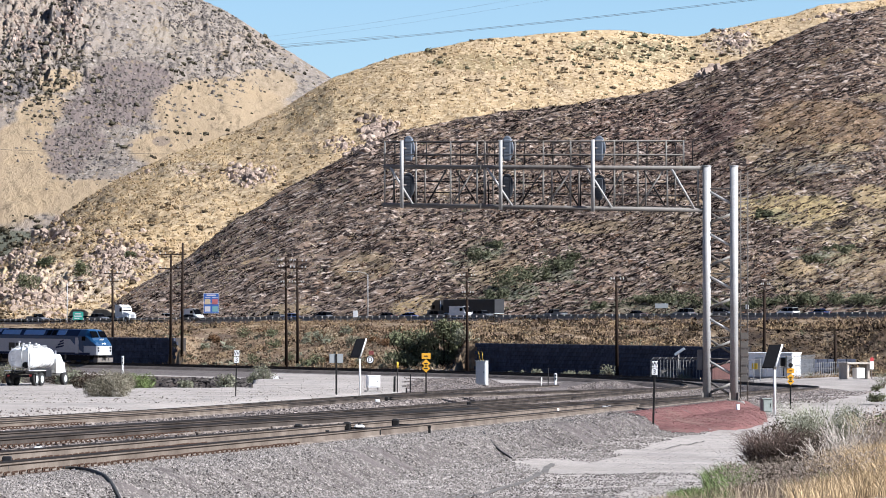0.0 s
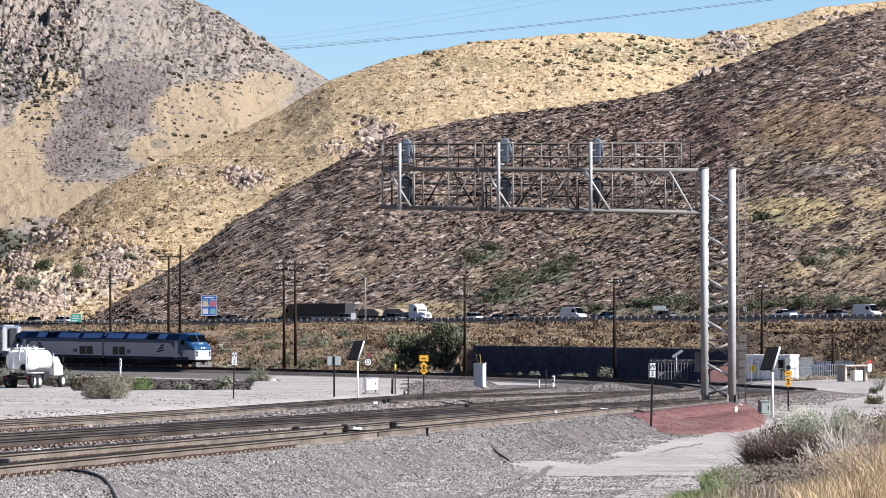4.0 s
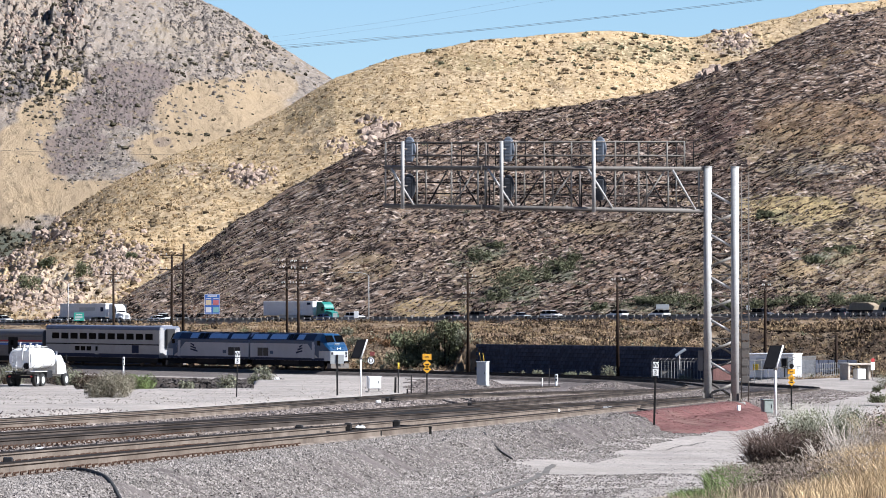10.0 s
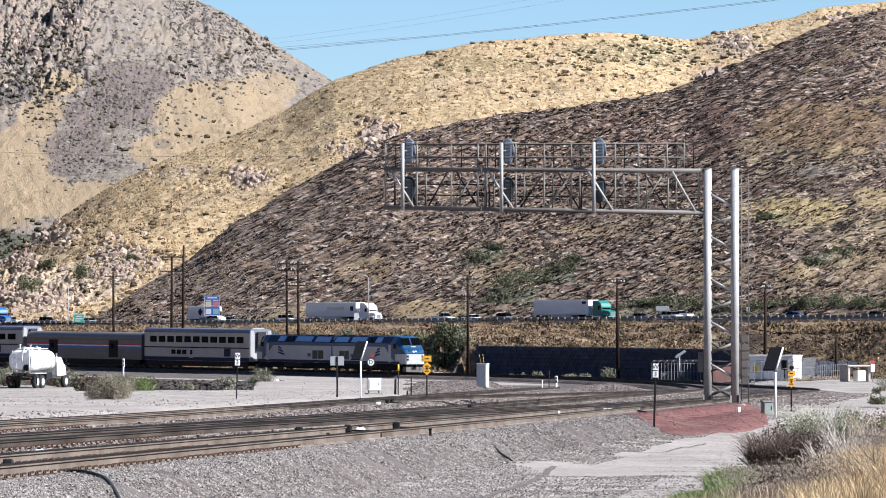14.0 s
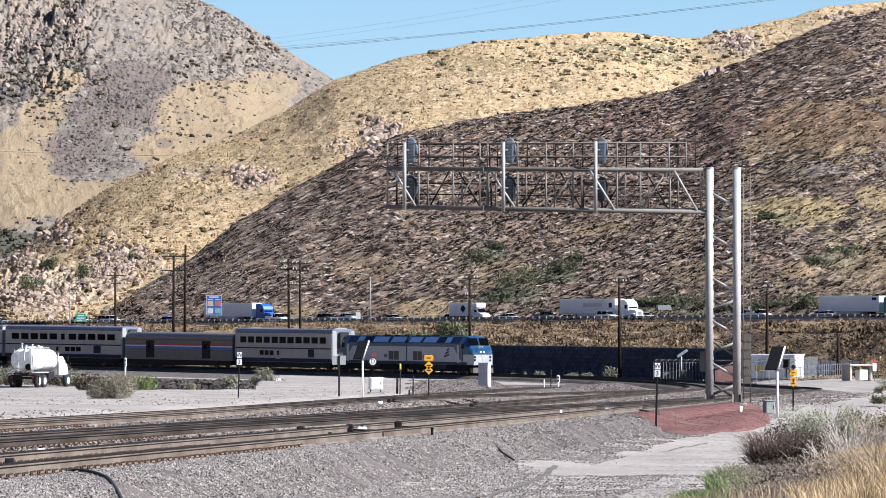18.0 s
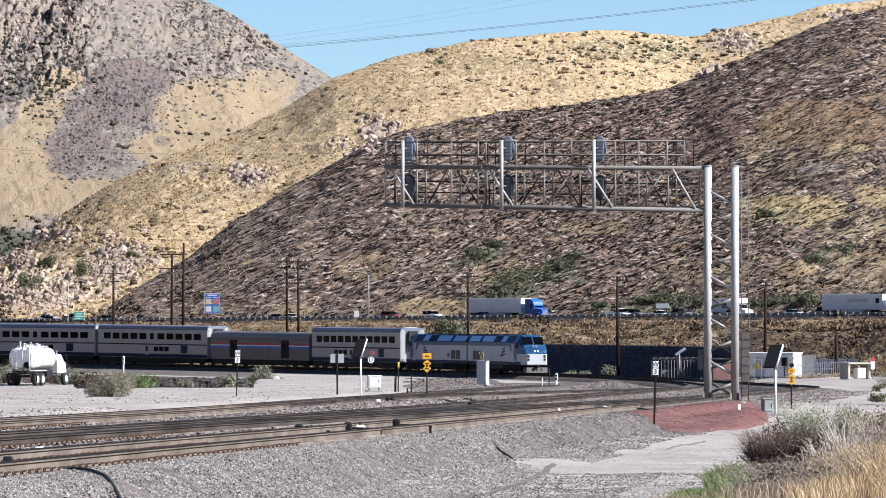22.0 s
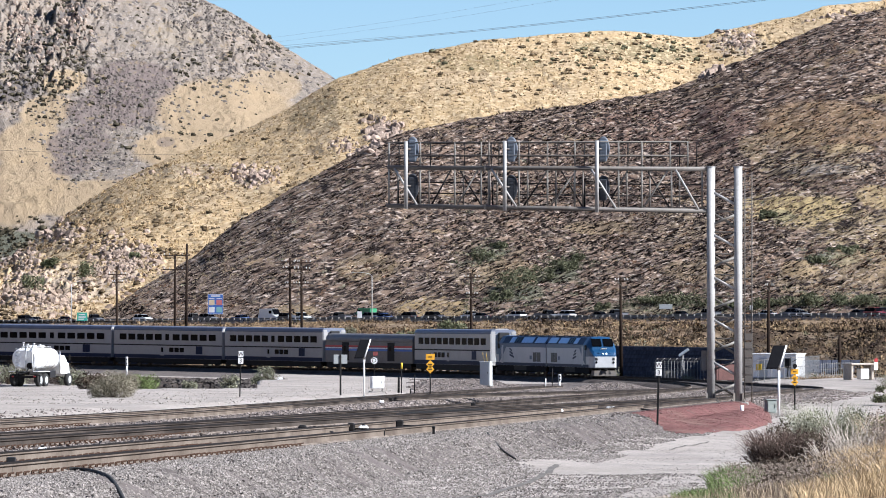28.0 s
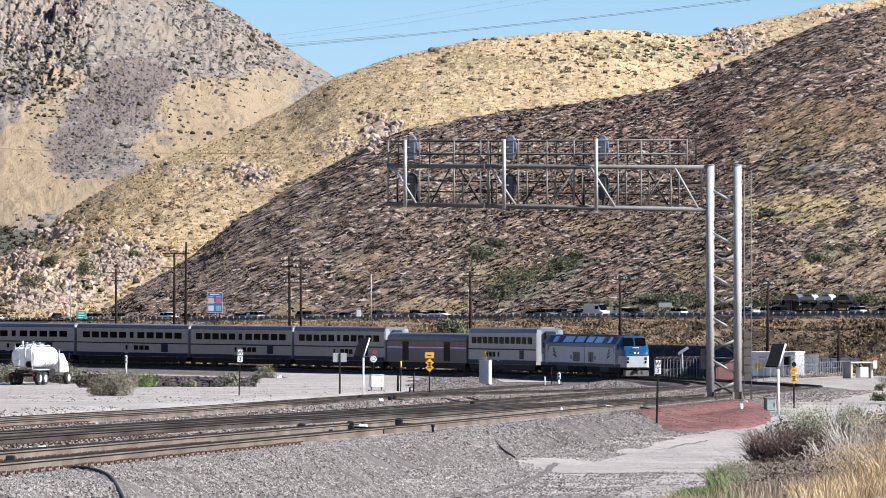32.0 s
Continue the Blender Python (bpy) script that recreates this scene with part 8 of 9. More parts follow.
# ---- retaining wall of blocks ----
def retaining_wall(s0, s1, label, name, line=WALL_LINE, rows=9):
    root = thing(name, label, "retaining wall", Matrix.Identity(4), kind="structure")
    w = spline([tuple(q) for q in line], 1.0)
    s = np.concatenate([[0], np.cumsum(np.linalg.norm(np.diff(w, axis=0), axis=1))])
    i0, i1 = int(np.argmin(np.abs(w[:, 0] - s0))), int(np.argmin(np.abs(w[:, 0] - s1)))
    seg = w[i0:i1]
    core = np.column_stack([seg, rail_z(seg[:, 1])])
    part("core", Shape().sweep([(-1.9, -0.9), (-0.12, -0.9), (-0.3, rows * 0.45 - 0.97), (-1.9, rows * 0.45 - 0.97)], core), M_DARKROCK, root, "dark earth-filled core")
    blk = Shape()
    blk.box((0, 0, 0), (1.14, 0.34, 0.43), 0.04)
    mesh = blk.mesh("block")
    mesh.materials.append(M_WALLBLOCK)
    length = s[i1] - s[i0]
    jv, jf = [], []
    base = np.array([q.co for q in mesh.vertices])
    quads = [tuple(p.vertices) for p in mesh.polygons if len(p.vertices) == 4]
    for row in range(rows):
        z = -0.75 + row * 0.45
        for k in range(int(length / 1.2)):
            d = s[i0] + 0.6 + k * 1.2 + (0.6 if row % 2 else 0)
            if d > s[i1]:
                continue
            x, y = float(np.interp(d, s, w[:, 0])), float(np.interp(d, s, w[:, 1]))
            x2, y2 = float(np.interp(d + 0.5, s, w[:, 0])), float(np.interp(d + 0.5, s, w[:, 1]))
            a = math.atan2(y2 - y, x2 - x)
            back = 0.02 * row + 0.012 * math.sin(k * 5.3 + row * 2.1)
            m = Matrix.Translation((x - math.sin(a) * back, y + math.cos(a) * back, float(rail_z(y)) + z)) @ Matrix.Rotation(a, 4, "Z")
            if 3 <= row <= 7 and name == "wall_east" and 8 < x < 32:
                part("block", mesh, M_WALLBLOCK, root, at=m)
            else:
                r = np.array(m.to_3x3())
                jv.append(base @ r.T + np.array(m.translation))
                jf.append(np.array(quads) + (len(jv) - 1) * len(base))
    rest = raw_mesh("outer_blocks", np.vstack(jv), np.vstack(jf), M_WALLBLOCK)
    rest.parent = root
    tagged(rest, "rows of dark concrete blocks", kind="stuff")


retaining_wall(3.6, 30.5, "dark block retaining wall beside the railway", "wall_east")
retaining_wall(30.6, 44.5, "low end of the dark block wall behind the hut", "wall_end", [(30.0, 685.0), (33, 690), (38, 694), (41, 696), (45, 698)], 6)
retaining_wall(-50, -33.8, "dark block retaining wall below the freeway", "wall_west")


# ---- vehicles ----
def wheels(root, xs, y, r, w=0.24):
    for x in xs:
        for s in (-1, 1):
            t = part("wheel", Shape().tube((x, s * y - (w if s > 0 else 0), r), (x, s * y + (0 if s > 0 else w), r), r, 16), M_RUBBER, root, "black tyre")
            part("rim", Shape().tube((x, s * y * 0.995, r), (x, s * y * 1.01, r), r * 0.6, 12), M_GREYBOX, t)


PAINTS = {n: material("car_" + n, c, 0.3, 0.15, var=0.05, scale=1, fine=8, bump=0, spec=0.6) for n, c in
          (("white", (0.75, 0.75, 0.75)), ("silver", (0.42, 0.43, 0.45)), ("black", (0.02, 0.02, 0.023)), ("red", (0.2, 0.02, 0.024)), ("blue", (0.03, 0.07, 0.2)), ("green", (0.05, 0.3, 0.14)), ("grey", (0.12, 0.125, 0.135)))}


def motor_car(kind, paint):
    """Saloon, sport utility, pickup or van; x forward."""
    spec = {"saloon": (4.7, 1.8, 1.45, 0.95), "suv": (4.8, 1.9, 1.75, 1.1), "pickup": (5.6, 1.98, 1.85, 1.12), "van": (5.9, 2.05, 2.6, 1.3)}[kind]
    L, W, H, belt = spec
    root = thing({"saloon": "car", "suv": "car", "pickup": "pickup_truck", "van": "van"}[kind], f"{paint} " + {"saloon": "saloon car", "suv": "sport utility car", "pickup": "pickup truck", "van": "high-roofed van"}[kind] + " driving on the freeway",
                 "car" if kind in ("saloon", "suv") else kind, Matrix.Identity(4), "freeway traffic")
    mat, h, w = PAINTS[paint], L / 2, W / 2
    prof = [(-h, 0.5, 0.9 * belt), (-h + 0.15, 0.32, belt), (h * 0.35, 0.3, belt), (h - 0.5, 0.3, belt * 0.9), (h - 0.05, 0.4, belt * 0.72)]
    if kind == "van":
        prof[3], prof[4] = (h - 0.6, 0.3, belt), (h - 0.05, 0.4, belt * 0.8)
    part("body", Shape().loft([[(x, -w * 0.94, z0), (x, w * 0.94, z0), (x, w, (z0 + z1) / 2), (x, w * 0.93, z1), (x, -w * 0.93, z1), (x, -w, (z0 + z1) / 2)] for x, z0, z1 in prof]), mat, root)
    roof = {"saloon": (-h + 0.9, -h + 1.7, 0.35, 1.15), "suv": (-h + 0.1, -h + 0.5, 0.3, 1.1), "pickup": (-0.5, -0.25, 0.75, 1.45), "van": (-h + 0.05, -h + 0.15, h - 1.75, h - 0.85)}[kind]
    a, b, c, d = roof
    part("glasshouse", Shape().loft([[(x, -ww, belt), (x, ww, belt), (x, ww * 0.84, z), (x, -ww * 0.84, z)] for x, ww, z in ((a, w * 0.9, belt + 0.03), (b, w * 0.92, H - 0.04), (c, w * 0.92, H - 0.04), (d, w * 0.9, belt + 0.03))]), M_GLASS if kind != "van" else mat, root)
    part("roof", Shape().box(((b + c) / 2, 0, H - 0.02), (c - b + 0.15, W * 0.78, 0.07), 0.03), mat, root)
    if kind == "van":
        part("windscreen", Shape().box(((c + d) / 2 + 0.08, 0, (H + belt) / 2 + 0.05), (1.35, W * 0.8, 0.05), 0.02, m=Matrix.Rotation(math.atan2(H - belt, d - c) , 4, "Y")), M_GLASS, root)
        for s in (-1, 1):
            part("side_window", Shape().box((c - 0.3, s * w * 0.88, (H + belt) / 2), (0.9, 0.04, 0.62), 0.02), M_GLASS, root)
    else:
        for s in (-1, 1):
            part("pillar", Shape().box(((b + c) / 2, s * w * 0.84, (H + belt) / 2), (0.1, 0.06, H - belt), 0.01), mat, root)
    if kind == "pickup":
        for s in (-1, 1):
            part("bed_side", Shape().box((-h + 1.1, s * w * 0.88, belt + 0.08), (2.1, 0.1, 0.25), 0.03), mat, root)
    for s in (-1, 1):
        part("headlamp", Shape().box((h - 0.1, s * w * 0.7, belt * 0.72), (0.12, 0.35, 0.16), 0.03), M_CHROME, root)
        part("tail_lamp", Shape().box((-h + 0.03, s * w * 0.78, belt * 0.82), (0.06, 0.22, 0.2), 0.02), M_RED, root)
        part("mirror", Shape().box((d - 0.1, s * (w + 0.08), belt + 0.12), (0.12, 0.18, 0.14), 0.03), mat, root)
    part("bumper", Shape().box((h - 0.06, 0, 0.5), (0.14, W * 0.9, 0.2), 0.04), M_DARK, root)
    wheels(root, (-h * 0.62, h * 0.62), w * 0.98, 0.34 if kind != "pickup" else 0.4)
    return root


def tractor(root, mat, x0, tall=3.9):
    """Bonneted highway tractor unit whose sleeper back is at x0."""
    part("sleeper", Shape().loft([[(x0 + x, -1.22, 1.0), (x0 + x, 1.22, 1.0), (x0 + x, 1.2, z), (x0 + x, -1.2, z)] for x, z in ((0, tall), (1.4, tall), (2.3, tall * 0.86), (2.6, 2.75))]), mat, root)
    part("bonnet", Shape().loft([[(x0 + x, -w, 0.8), (x0 + x, w, 0.8), (x0 + x, w * 0.85, z), (x0 + x, -w * 0.85, z)] for x, w, z in ((2.6, 1.15, 2.1), (4.1, 1.0, 1.9), (4.5, 0.9, 1.6))]), mat, root)
    part("windscreen", Shape().box((x0 + 2.52, 0, 2.65), (0.06, 2.1, 0.85), 0.02, m=Matrix.Rotation(-0.35, 4, "Y")), M_GLASS, root)
    for s in (-1, 1):
        part("side_window", Shape().box((x0 + 1.9, s * 1.22, 2.5), (0.75, 0.04, 0.7), 0.02), M_GLASS, root)
        part("fender", Shape().box((x0 + 3.6, s * 1.05, 1.15), (1.3, 0.4, 0.3), 0.1), mat, root)
        part("fuel_tank", Shape().tube((x0 + 0.2, s * 0.95, 0.8), (x0 + 1.9, s * 0.95, 0.8), 0.32, 12), M_CHROME, root)
        part("mirror", Shape().box((x0 + 2.4, s * 1.5, 2.4), (0.1, 0.2, 0.55), 0.03), M_DARK, root)
        part("exhaust", Shape().tube((x0 - 0.15, s * 1.05, 1.0), (x0 - 0.15, s * 1.05, tall - 0.2), 0.08, 10), M_CHROME, root)
    part("bumper", Shape().box((x0 + 4.5, 0, 0.65), (0.2, 2.3, 0.4), 0.06), M_CHROME, root)
    part("grille", Shape().box((x0 + 4.5, 0, 1.25), (0.06, 1.1, 0.75), 0.03), M_CHROME, root)
    part("chassis", Shape().box((x0 - 0.6, 0, 0.85), (4.0, 0.9, 0.25), 0.03), M_DARK, root)
    wheels(root, (x0 - 1.9, x0 - 0.6, x0 + 3.6), 1.22, 0.5, 0.34)


def box_lorry(cabmat, boxmat, label, bars=(), length=16.1, name="semi_truck"):
    """Tractor with a box trailer; the tractor's middle is the origin."""
    root = thing(name, label, "truck", Matrix.Identity(4), "freeway traffic")
    tractor(root, cabmat, -2.0)
    b = -3.2 - length / 2
    part("trailer_box", Shape().box((b, 0, 2.62), (length, 2.55, 2.85), 0.05), boxmat, root)
    part("bottom_rail", Shape().box((b, 0, 1.22), (length, 2.57, 0.14), 0.02), M_GREYBOX, root)
    for dx, dz, w, h, m in bars:
        for s in (-1, 1):
            part("marking", Shape().box((b + dx * length, s * 1.285, 2.62 + dz), (w, 0.02, h), 0.004), m, root)
    part("landing_gear", Shape().box((b + length * 0.3, 0, 0.7), (0.2, 1.8, 1.0), 0.03), M_DARK, root)
    for s in (-1, 1):
        part("side_skirt", Shape().box((b, s * 1.2, 0.85), (6.0, 0.04, 0.6), 0.01), M_GREYBOX, root)
    wheels(root, (b - length * 0.42, b - length * 0.33), 1.25, 0.5, 0.34)
    return root


def box_van_truck():
    root = thing("box_truck", "white rental box truck with dark emblem patch", "truck", Matrix.Identity(4), "freeway traffic")
    part("box", Shape().box((-1.6, 0, 2.3), (7.2, 2.4, 2.6), 0.05), M_TRAILER, root)
    part("overcab", Shape().box((2.6, 0, 3.1), (1.4, 2.4, 1.0), 0.15), M_TRAILER, root)
    part("cab", Shape().loft([[(x, -1.0, 0.6), (x, 1.0, 0.6), (x, 0.9, z), (x, -0.9, z)] for x, z in ((2.0, 2.45), (2.9, 2.45), (3.6, 1.65), (4.8, 1.35), (4.9, 1.1))]), M_WHITE, root)
    part("windscreen", Shape().box((3.3, 0, 2.05), (0.95, 1.7, 0.05), 0.02, m=Matrix.Rotation(0.85, 4, "Y")), M_GLASS, root)
    for s in (-1, 1):
        part("side_window", Shape().box((2.6, s * 0.96, 2.0), (0.7, 0.04, 0.5), 0.02), M_GLASS, root)
        part("emblem_patch", Shape().box((-0.9, s * 1.21, 2.45), (1.2, 0.02, 1.2), 0.01, m=Matrix.Rotation(0.785, 4, "Y")), M_NAVY, root, "dark blue diamond patch")
    part("bumper", Shape().box((4.85, 0, 0.65), (0.15, 2.0, 0.3), 0.04), M_DARK, root)
    part("chassis", Shape().box((-0.6, 0, 0.85), (8.5, 1.0, 0.25), 0.03), M_DARK, root)
    wheels(root, (-3.2, 3.6), 1.15, 0.45, 0.3)
    return root


def flatbed():
    root = thing("flatbed_truck", "white truck pulling two low trailers with tan tarpaulins", "truck", Matrix.Identity(4), "freeway traffic")
    tractor(root, M_WHITE, -2.0, 3.6)
    for b in (-7.2, -15.2):
        part("bed", Shape().box((b, 0, 1.1), (7.2, 2.4, 0.3), 0.04), M_DARK, root)
        part("load", Shape().loft([[(b + x, -1.15, 1.25), (b + x, 1.15, 1.25), (b + x, 0.8, z), (b + x, -0.8, z)] for x, z in ((-3.4, 2.0), (-2.6, 2.7), (1.6, 2.6), (3.4, 1.9))]), M_TARP, root, "tan tarpaulin-covered load")
        wheels(root, (b - 2.6, b - 1.4, b + 2.4), 1.2, 0.5, 0.34)
    return root


def car_hauler():
    root = thing("car_transporter", "dark car transporter loaded with cars on two decks", "truck", Matrix.Identity(4), "freeway traffic")
    tractor(root, PAINTS["black"], -2.0, 3.0)
    part("deck", Shape().box((-10.5, 0, 1.1), (15.5, 2.5, 0.2), 0.03), M_DARK, root)
    part("upper_deck", Shape().box((-9.0, 0, 2.65), (17.5, 2.5, 0.14), 0.03), M_DARK, root)
    for x in (-17.6, -13.5, -9.5, -5.5, -2.8):
        for s in (-1, 1):
            part("stanchion", Shape().box((x, s * 1.22, 1.9), (0.14, 0.12, 1.7), 0.02), M_DARK, root)
    for x, z, p in ((-15.4, 1.2, "black"), (-10.3, 1.2, "grey"), (-5.6, 1.2, "black"), (-15.6, 2.72, "black"), (-10.8, 2.72, "white"), (-6.0, 2.72, "silver"), (-1.6, 2.9, "grey")):
        h = part("loaded_car", Shape().loft([[(x + a, -0.85, z + 0.25), (x + a, 0.85, z + 0.25), (x + a, 0.75, z + t), (x + a, -0.75, z + t)] for a, t in ((-2.2, 0.75), (-1.9, 0.9), (-1.3, 1.35), (0.4, 1.35), (1.1, 0.9), (2.2, 0.7))]), PAINTS[p], root)
        part("glass", Shape().box((x - 0.45, 0, z + 1.12), (2.0, 1.62, 0.3), 0.1), M_GLASS, h)
    wheels(root, (-15.2, -14.0), 1.22, 0.5, 0.34)
    return root


TRAFFIC = []      # (thing, lane offset, direction, knots of time and bearing)
TRAFFIC.append((box_lorry(M_TEAL, M_TRAILER, "semi-truck with dark green cab and white box trailer", ((0.42, 0.9, 1.2, 0.5, M_NAVY),)), 8.0, 1,
                ((6, 77), (9, 449), (10, 578), (12, 824), (13, 946), (14, 1068), (16.5, 1385), (17.5, 1515))))
TRAFFIC.append((box_lorry(M_WHITE, M_TRAILER, "white semi-truck with white box trailer and dark bars", ((0.1, 0.25, 5.5, 0.7, M_GREYBOX), (0.42, 0.2, 1.0, 0.9, M_NAVY))), 8.0, 1,
                ((8.2, 10), (9, 98), (10, 210), (10.8, 304), (13, 545), (17, 1000), (19, 1226), (21, 1466))))
TRAFFIC.append((box_van_truck(), 8.0, 1, ((12, 138), (13, 250), (14, 366), (17, 712), (18, 828), (19, 944), (20, 1060), (21, 1175), (22.1, 1305), (24, 1530))))
TRAFFIC.append((box_lorry(M_TRUCKBLUE, M_TRAILER, "semi-truck with blue cab and white box trailer"), 8.0, 1, ((17, 346), (18, 467), (19, 585), (20, 708), (21, 826), (22, 948), (23, 1073), (24, 1200), (25, 1326))))
TRAFFIC.append((flatbed(), 12.0, 1, ((0, 222), (3, 612), (5.5, 958), (6, 1030), (8, 1330), (9, 1478), (9.5, 1554))))
TRAFFIC.append((box_lorry(PAINTS["black"], material("black_trailer", (0.025, 0.025, 0.028), 0.5, var=0.15, scale=1, fine=10), "dark semi-truck with black box trailer"), 30.0, -1,
                ((0, 775), (2, 626), (5.5, 442), (6, 424), (7, 386), (8, 345), (9, 270), (10, 120), (10.8, -150))))
TRAFFIC.append((car_hauler(), 30.0, -1, ((31, 1520), (32, 1388))))
TRAFFIC.append((motor_car("van", "white"), 4.5, 1, ((28, 472), (29, 612), (31, 902), (32, 1050))))
TRAFFIC.append((motor_car("van", "white"), 12.0, 1, ((0, 817), (1, 993), (3, 1350))))
TRAFFIC.append((motor_car("van", "white"), 12.0, 1, ((0, 340), (1, 507), (3, 842))))
TRAFFIC.append((motor_car("suv", "red"), 12.0, 1, ((22, 690), (24, 965), (25, 1103))))
TRAFFIC.append((motor_car("van", "green"), 34.0, -1, ((28.5, 552), (29, 467), (30, 297), (31, 127))))
FLEET = {k: motor_car(*k) for k in (("saloon", "silver"), ("saloon", "black"), ("saloon", "white"), ("suv", "grey"), ("suv", "black"), ("suv", "white"), ("pickup", "white"), ("pickup", "grey"), ("saloon", "blue"))}
rng = random.Random(11)
used = set()
for lane, way in ((4.5, 1), (12.0, 1), (26.0, -1), (30.0, -1)):
    t = -9.0
    while t < 32:
        key = rng.choice(sorted(FLEET) + [("suv", "white"), ("saloon", "black"), ("pickup", "grey")])
        v = rng.uniform(128, 150) * (1 if lane != 4.5 else 1.05)
        x0 = -60 if way > 0 else 1630
        if lane != 12.0 or 6 < t < 14:
            car = FLEET[key] if key not in used else copy_thing(FLEET[key], Matrix.Identity(4))
            used.add(key)
            TRAFFIC.append((car, lane, way, ((t, x0), (t + 1700 / v, x0 + way * 1700))))
        t += rng.uniform(0.8, 2.4) if t < 19 else rng.uniform(0.45, 1.3)


# ---- single plants ----
def leaf_cloud(n, centres, radii, leaf, seed, flat=1.0, droop=0.0):
    """Leaves as small bent quads spread through overlapping clumps."""
    g = np.random.default_rng(seed)
    c = np.array(centres, float)[g.integers(0, len(centres), n)]
    d = g.normal(size=(n, 3))
    d /= np.linalg.norm(d, axis=1)[:, None]
    rad = np.array(radii, float)
    p = c + d * rad * (0.45 + 0.6 * g.random((n, 1)) ** 0.6) * (1 + 0.25 * g.normal(size=(n, 1)) * 0.5)
    p[:, 2] = np.maximum(p[:, 2], 0.02)
    a = g.normal(size=(n, 3))
    a /= np.linalg.norm(a, axis=1)[:, None]
    b = np.cross(a, g.normal(size=(n, 3)))
    b /= np.linalg.norm(b, axis=1)[:, None]
    s = leaf * (0.5 + g.random((n, 1)))
    q = np.stack([p - a * s, p + b * s * 0.45 - a * s * 0.1, p + a * s, p - b * s * 0.45 + a * s * 0.1], 1)
    return q.reshape(-1, 3), np.arange(4 * n).reshape(n, 4)


def twig_set(n, spread, height, bend, r, seed, base=0.15, segs=5):
    """Thin branching stems that arch outward from the root."""
    g = np.random.default_rng(seed)
    V, F = [], []
    for k in range(n):
        a = g.random() * 6.283
        out = spread * (0.35 + 0.65 * g.random())
        h = height * (0.5 + 0.5 * g.random())
        p0 = np.array((math.cos(a), math.sin(a), 0)) * base * g.random()
        pts = []
        for i in range(segs + 1):
            t = i / segs
            pts.append(p0 + np.array((math.cos(a) * out * t ** 1.3, math.sin(a) * out * t ** 1.3, h * (t * (1 + bend) - bend * t * t))) + g.normal(size=3) * 0.025 * height)
        for i, p in enumerate(pts):
            rr = r * (1 - 0.8 * i / segs)
            for j in range(3):
                V.append(p + rr * np.array((math.cos(j * 2.1), math.sin(j * 2.1), 0.3 * math.sin(j * 2.1))))
        o = len(V) - 3 * (segs + 1)
        for i in range(segs):
            for j in range(3):
                F.append((o + i * 3 + j, o + i * 3 + (j + 1) % 3, o + i * 3 + 3 + (j + 1) % 3, o + i * 3 + 3 + j))
    return np.array(V), np.array(F)


def child(ob, root, label=""):
    ob.parent = root
    return tagged(ob, label)


def bush(x, d, w, h, mat, label, seed, n=900, leaf=0.09, twigs=60, category="bush", name="bush", dz=0.0):
    root = thing(name, label, category, Matrix.Translation(stand(x, d, dz)))
    g = random.Random(seed)
    cs = [(g.uniform(-0.7, 0.7) * w / 2, g.uniform(-0.6, 0.6) * w / 2, h * g.uniform(0.12, 0.64)) for _ in range(11)]
    v, f = leaf_cloud(n, cs, (w * 0.24, w * 0.24, h * 0.36), leaf, seed)
    child(raw_mesh("foliage", v, f, mat), root)
    v, f = twig_set(twigs, w * 0.48, h * 0.95, 0.25, 0.012 + 0.004 * h, seed)
    child(raw_mesh("stem_tangle", v, f, M_DRYBUSH), root, "brown woody stems")
    return root


def tree(x, d, w, h, mat, label, seed, n=5200, leaf=0.17):
    root = thing("tree", label, "tree", Matrix.Translation(stand(x, d)))
    g = random.Random(seed)
    trunk = Shape()
    ends = []
    for k in range(6):
        a = k * 1.05 + g.uniform(-0.3, 0.3)
        p = Vector((0.15 * math.cos(a), 0.15 * math.sin(a), -0.2))
        r = 0.13
        for s in range(4):
            q = p + Vector((math.cos(a) * w * 0.09, math.sin(a) * w * 0.09, h * 0.19)) + Vector((g.uniform(-0.15, 0.15), g.uniform(-0.15, 0.15), 0))
            trunk.tube(p, q, r, 7, r * 0.75)
            p, r = q, r * 0.75
        ends.append(p)
    part("trunk", trunk, M_WOODPOLE, root, "several dark leaning stems")
    cs = [(g.uniform(-1, 1) * w * 0.36, g.uniform(-1, 1) * w * 0.25, h * g.uniform(0.18, 0.86) * (1 - 0.15 * abs(g.uniform(-1, 1)))) for _ in range(26)]
    v, f = leaf_cloud(n, cs, (w * 0.16, w * 0.16, h * 0.15), leaf, seed)
    child(raw_mesh("crown", v, f, mat), root, "dense olive-green leaves")
    return root


tree(722, 777, 5.6, 5.5, M_OLIVE, "broad dark olive-green tree behind the railway", 1)
tree(787, 775, 5.0, 6.2, M_OLIVE, "broad dark olive-green tree behind the railway", 2)
bush(822, 772, 2.4, 2.2, M_SAGE, "grey-green bush beside the trees", 3, 700, 0.12)
bush(192, 305, 2.4, 1.35, material("grey_sage", (0.34, 0.31, 0.235), 0.95, col2=(0.2, 0.18, 0.13), scale=1, fine=8, bump=0, island=0.5, spec=0.02), "large grey dry sage bush beside the far track", 4, 16000, 0.03, 40)
bush(248, 466, 2.0, 1.15, M_GREEN, "bright green leafy weed bush", 5, 2200, 0.06)
bush(210, 468, 1.0, 0.8, M_GREEN, "small bright green weed", 6, 500, 0.08)
bush(128, 512, 2.6, 1.5, M_SAGE, "grey-brown scrub bush behind the parked truck", 7, 1100, 0.09)
bush(8, 512, 3.2, 1.7, M_SAGE, "grey-brown scrub bush behind the parked truck", 27, 1100, 0.09)
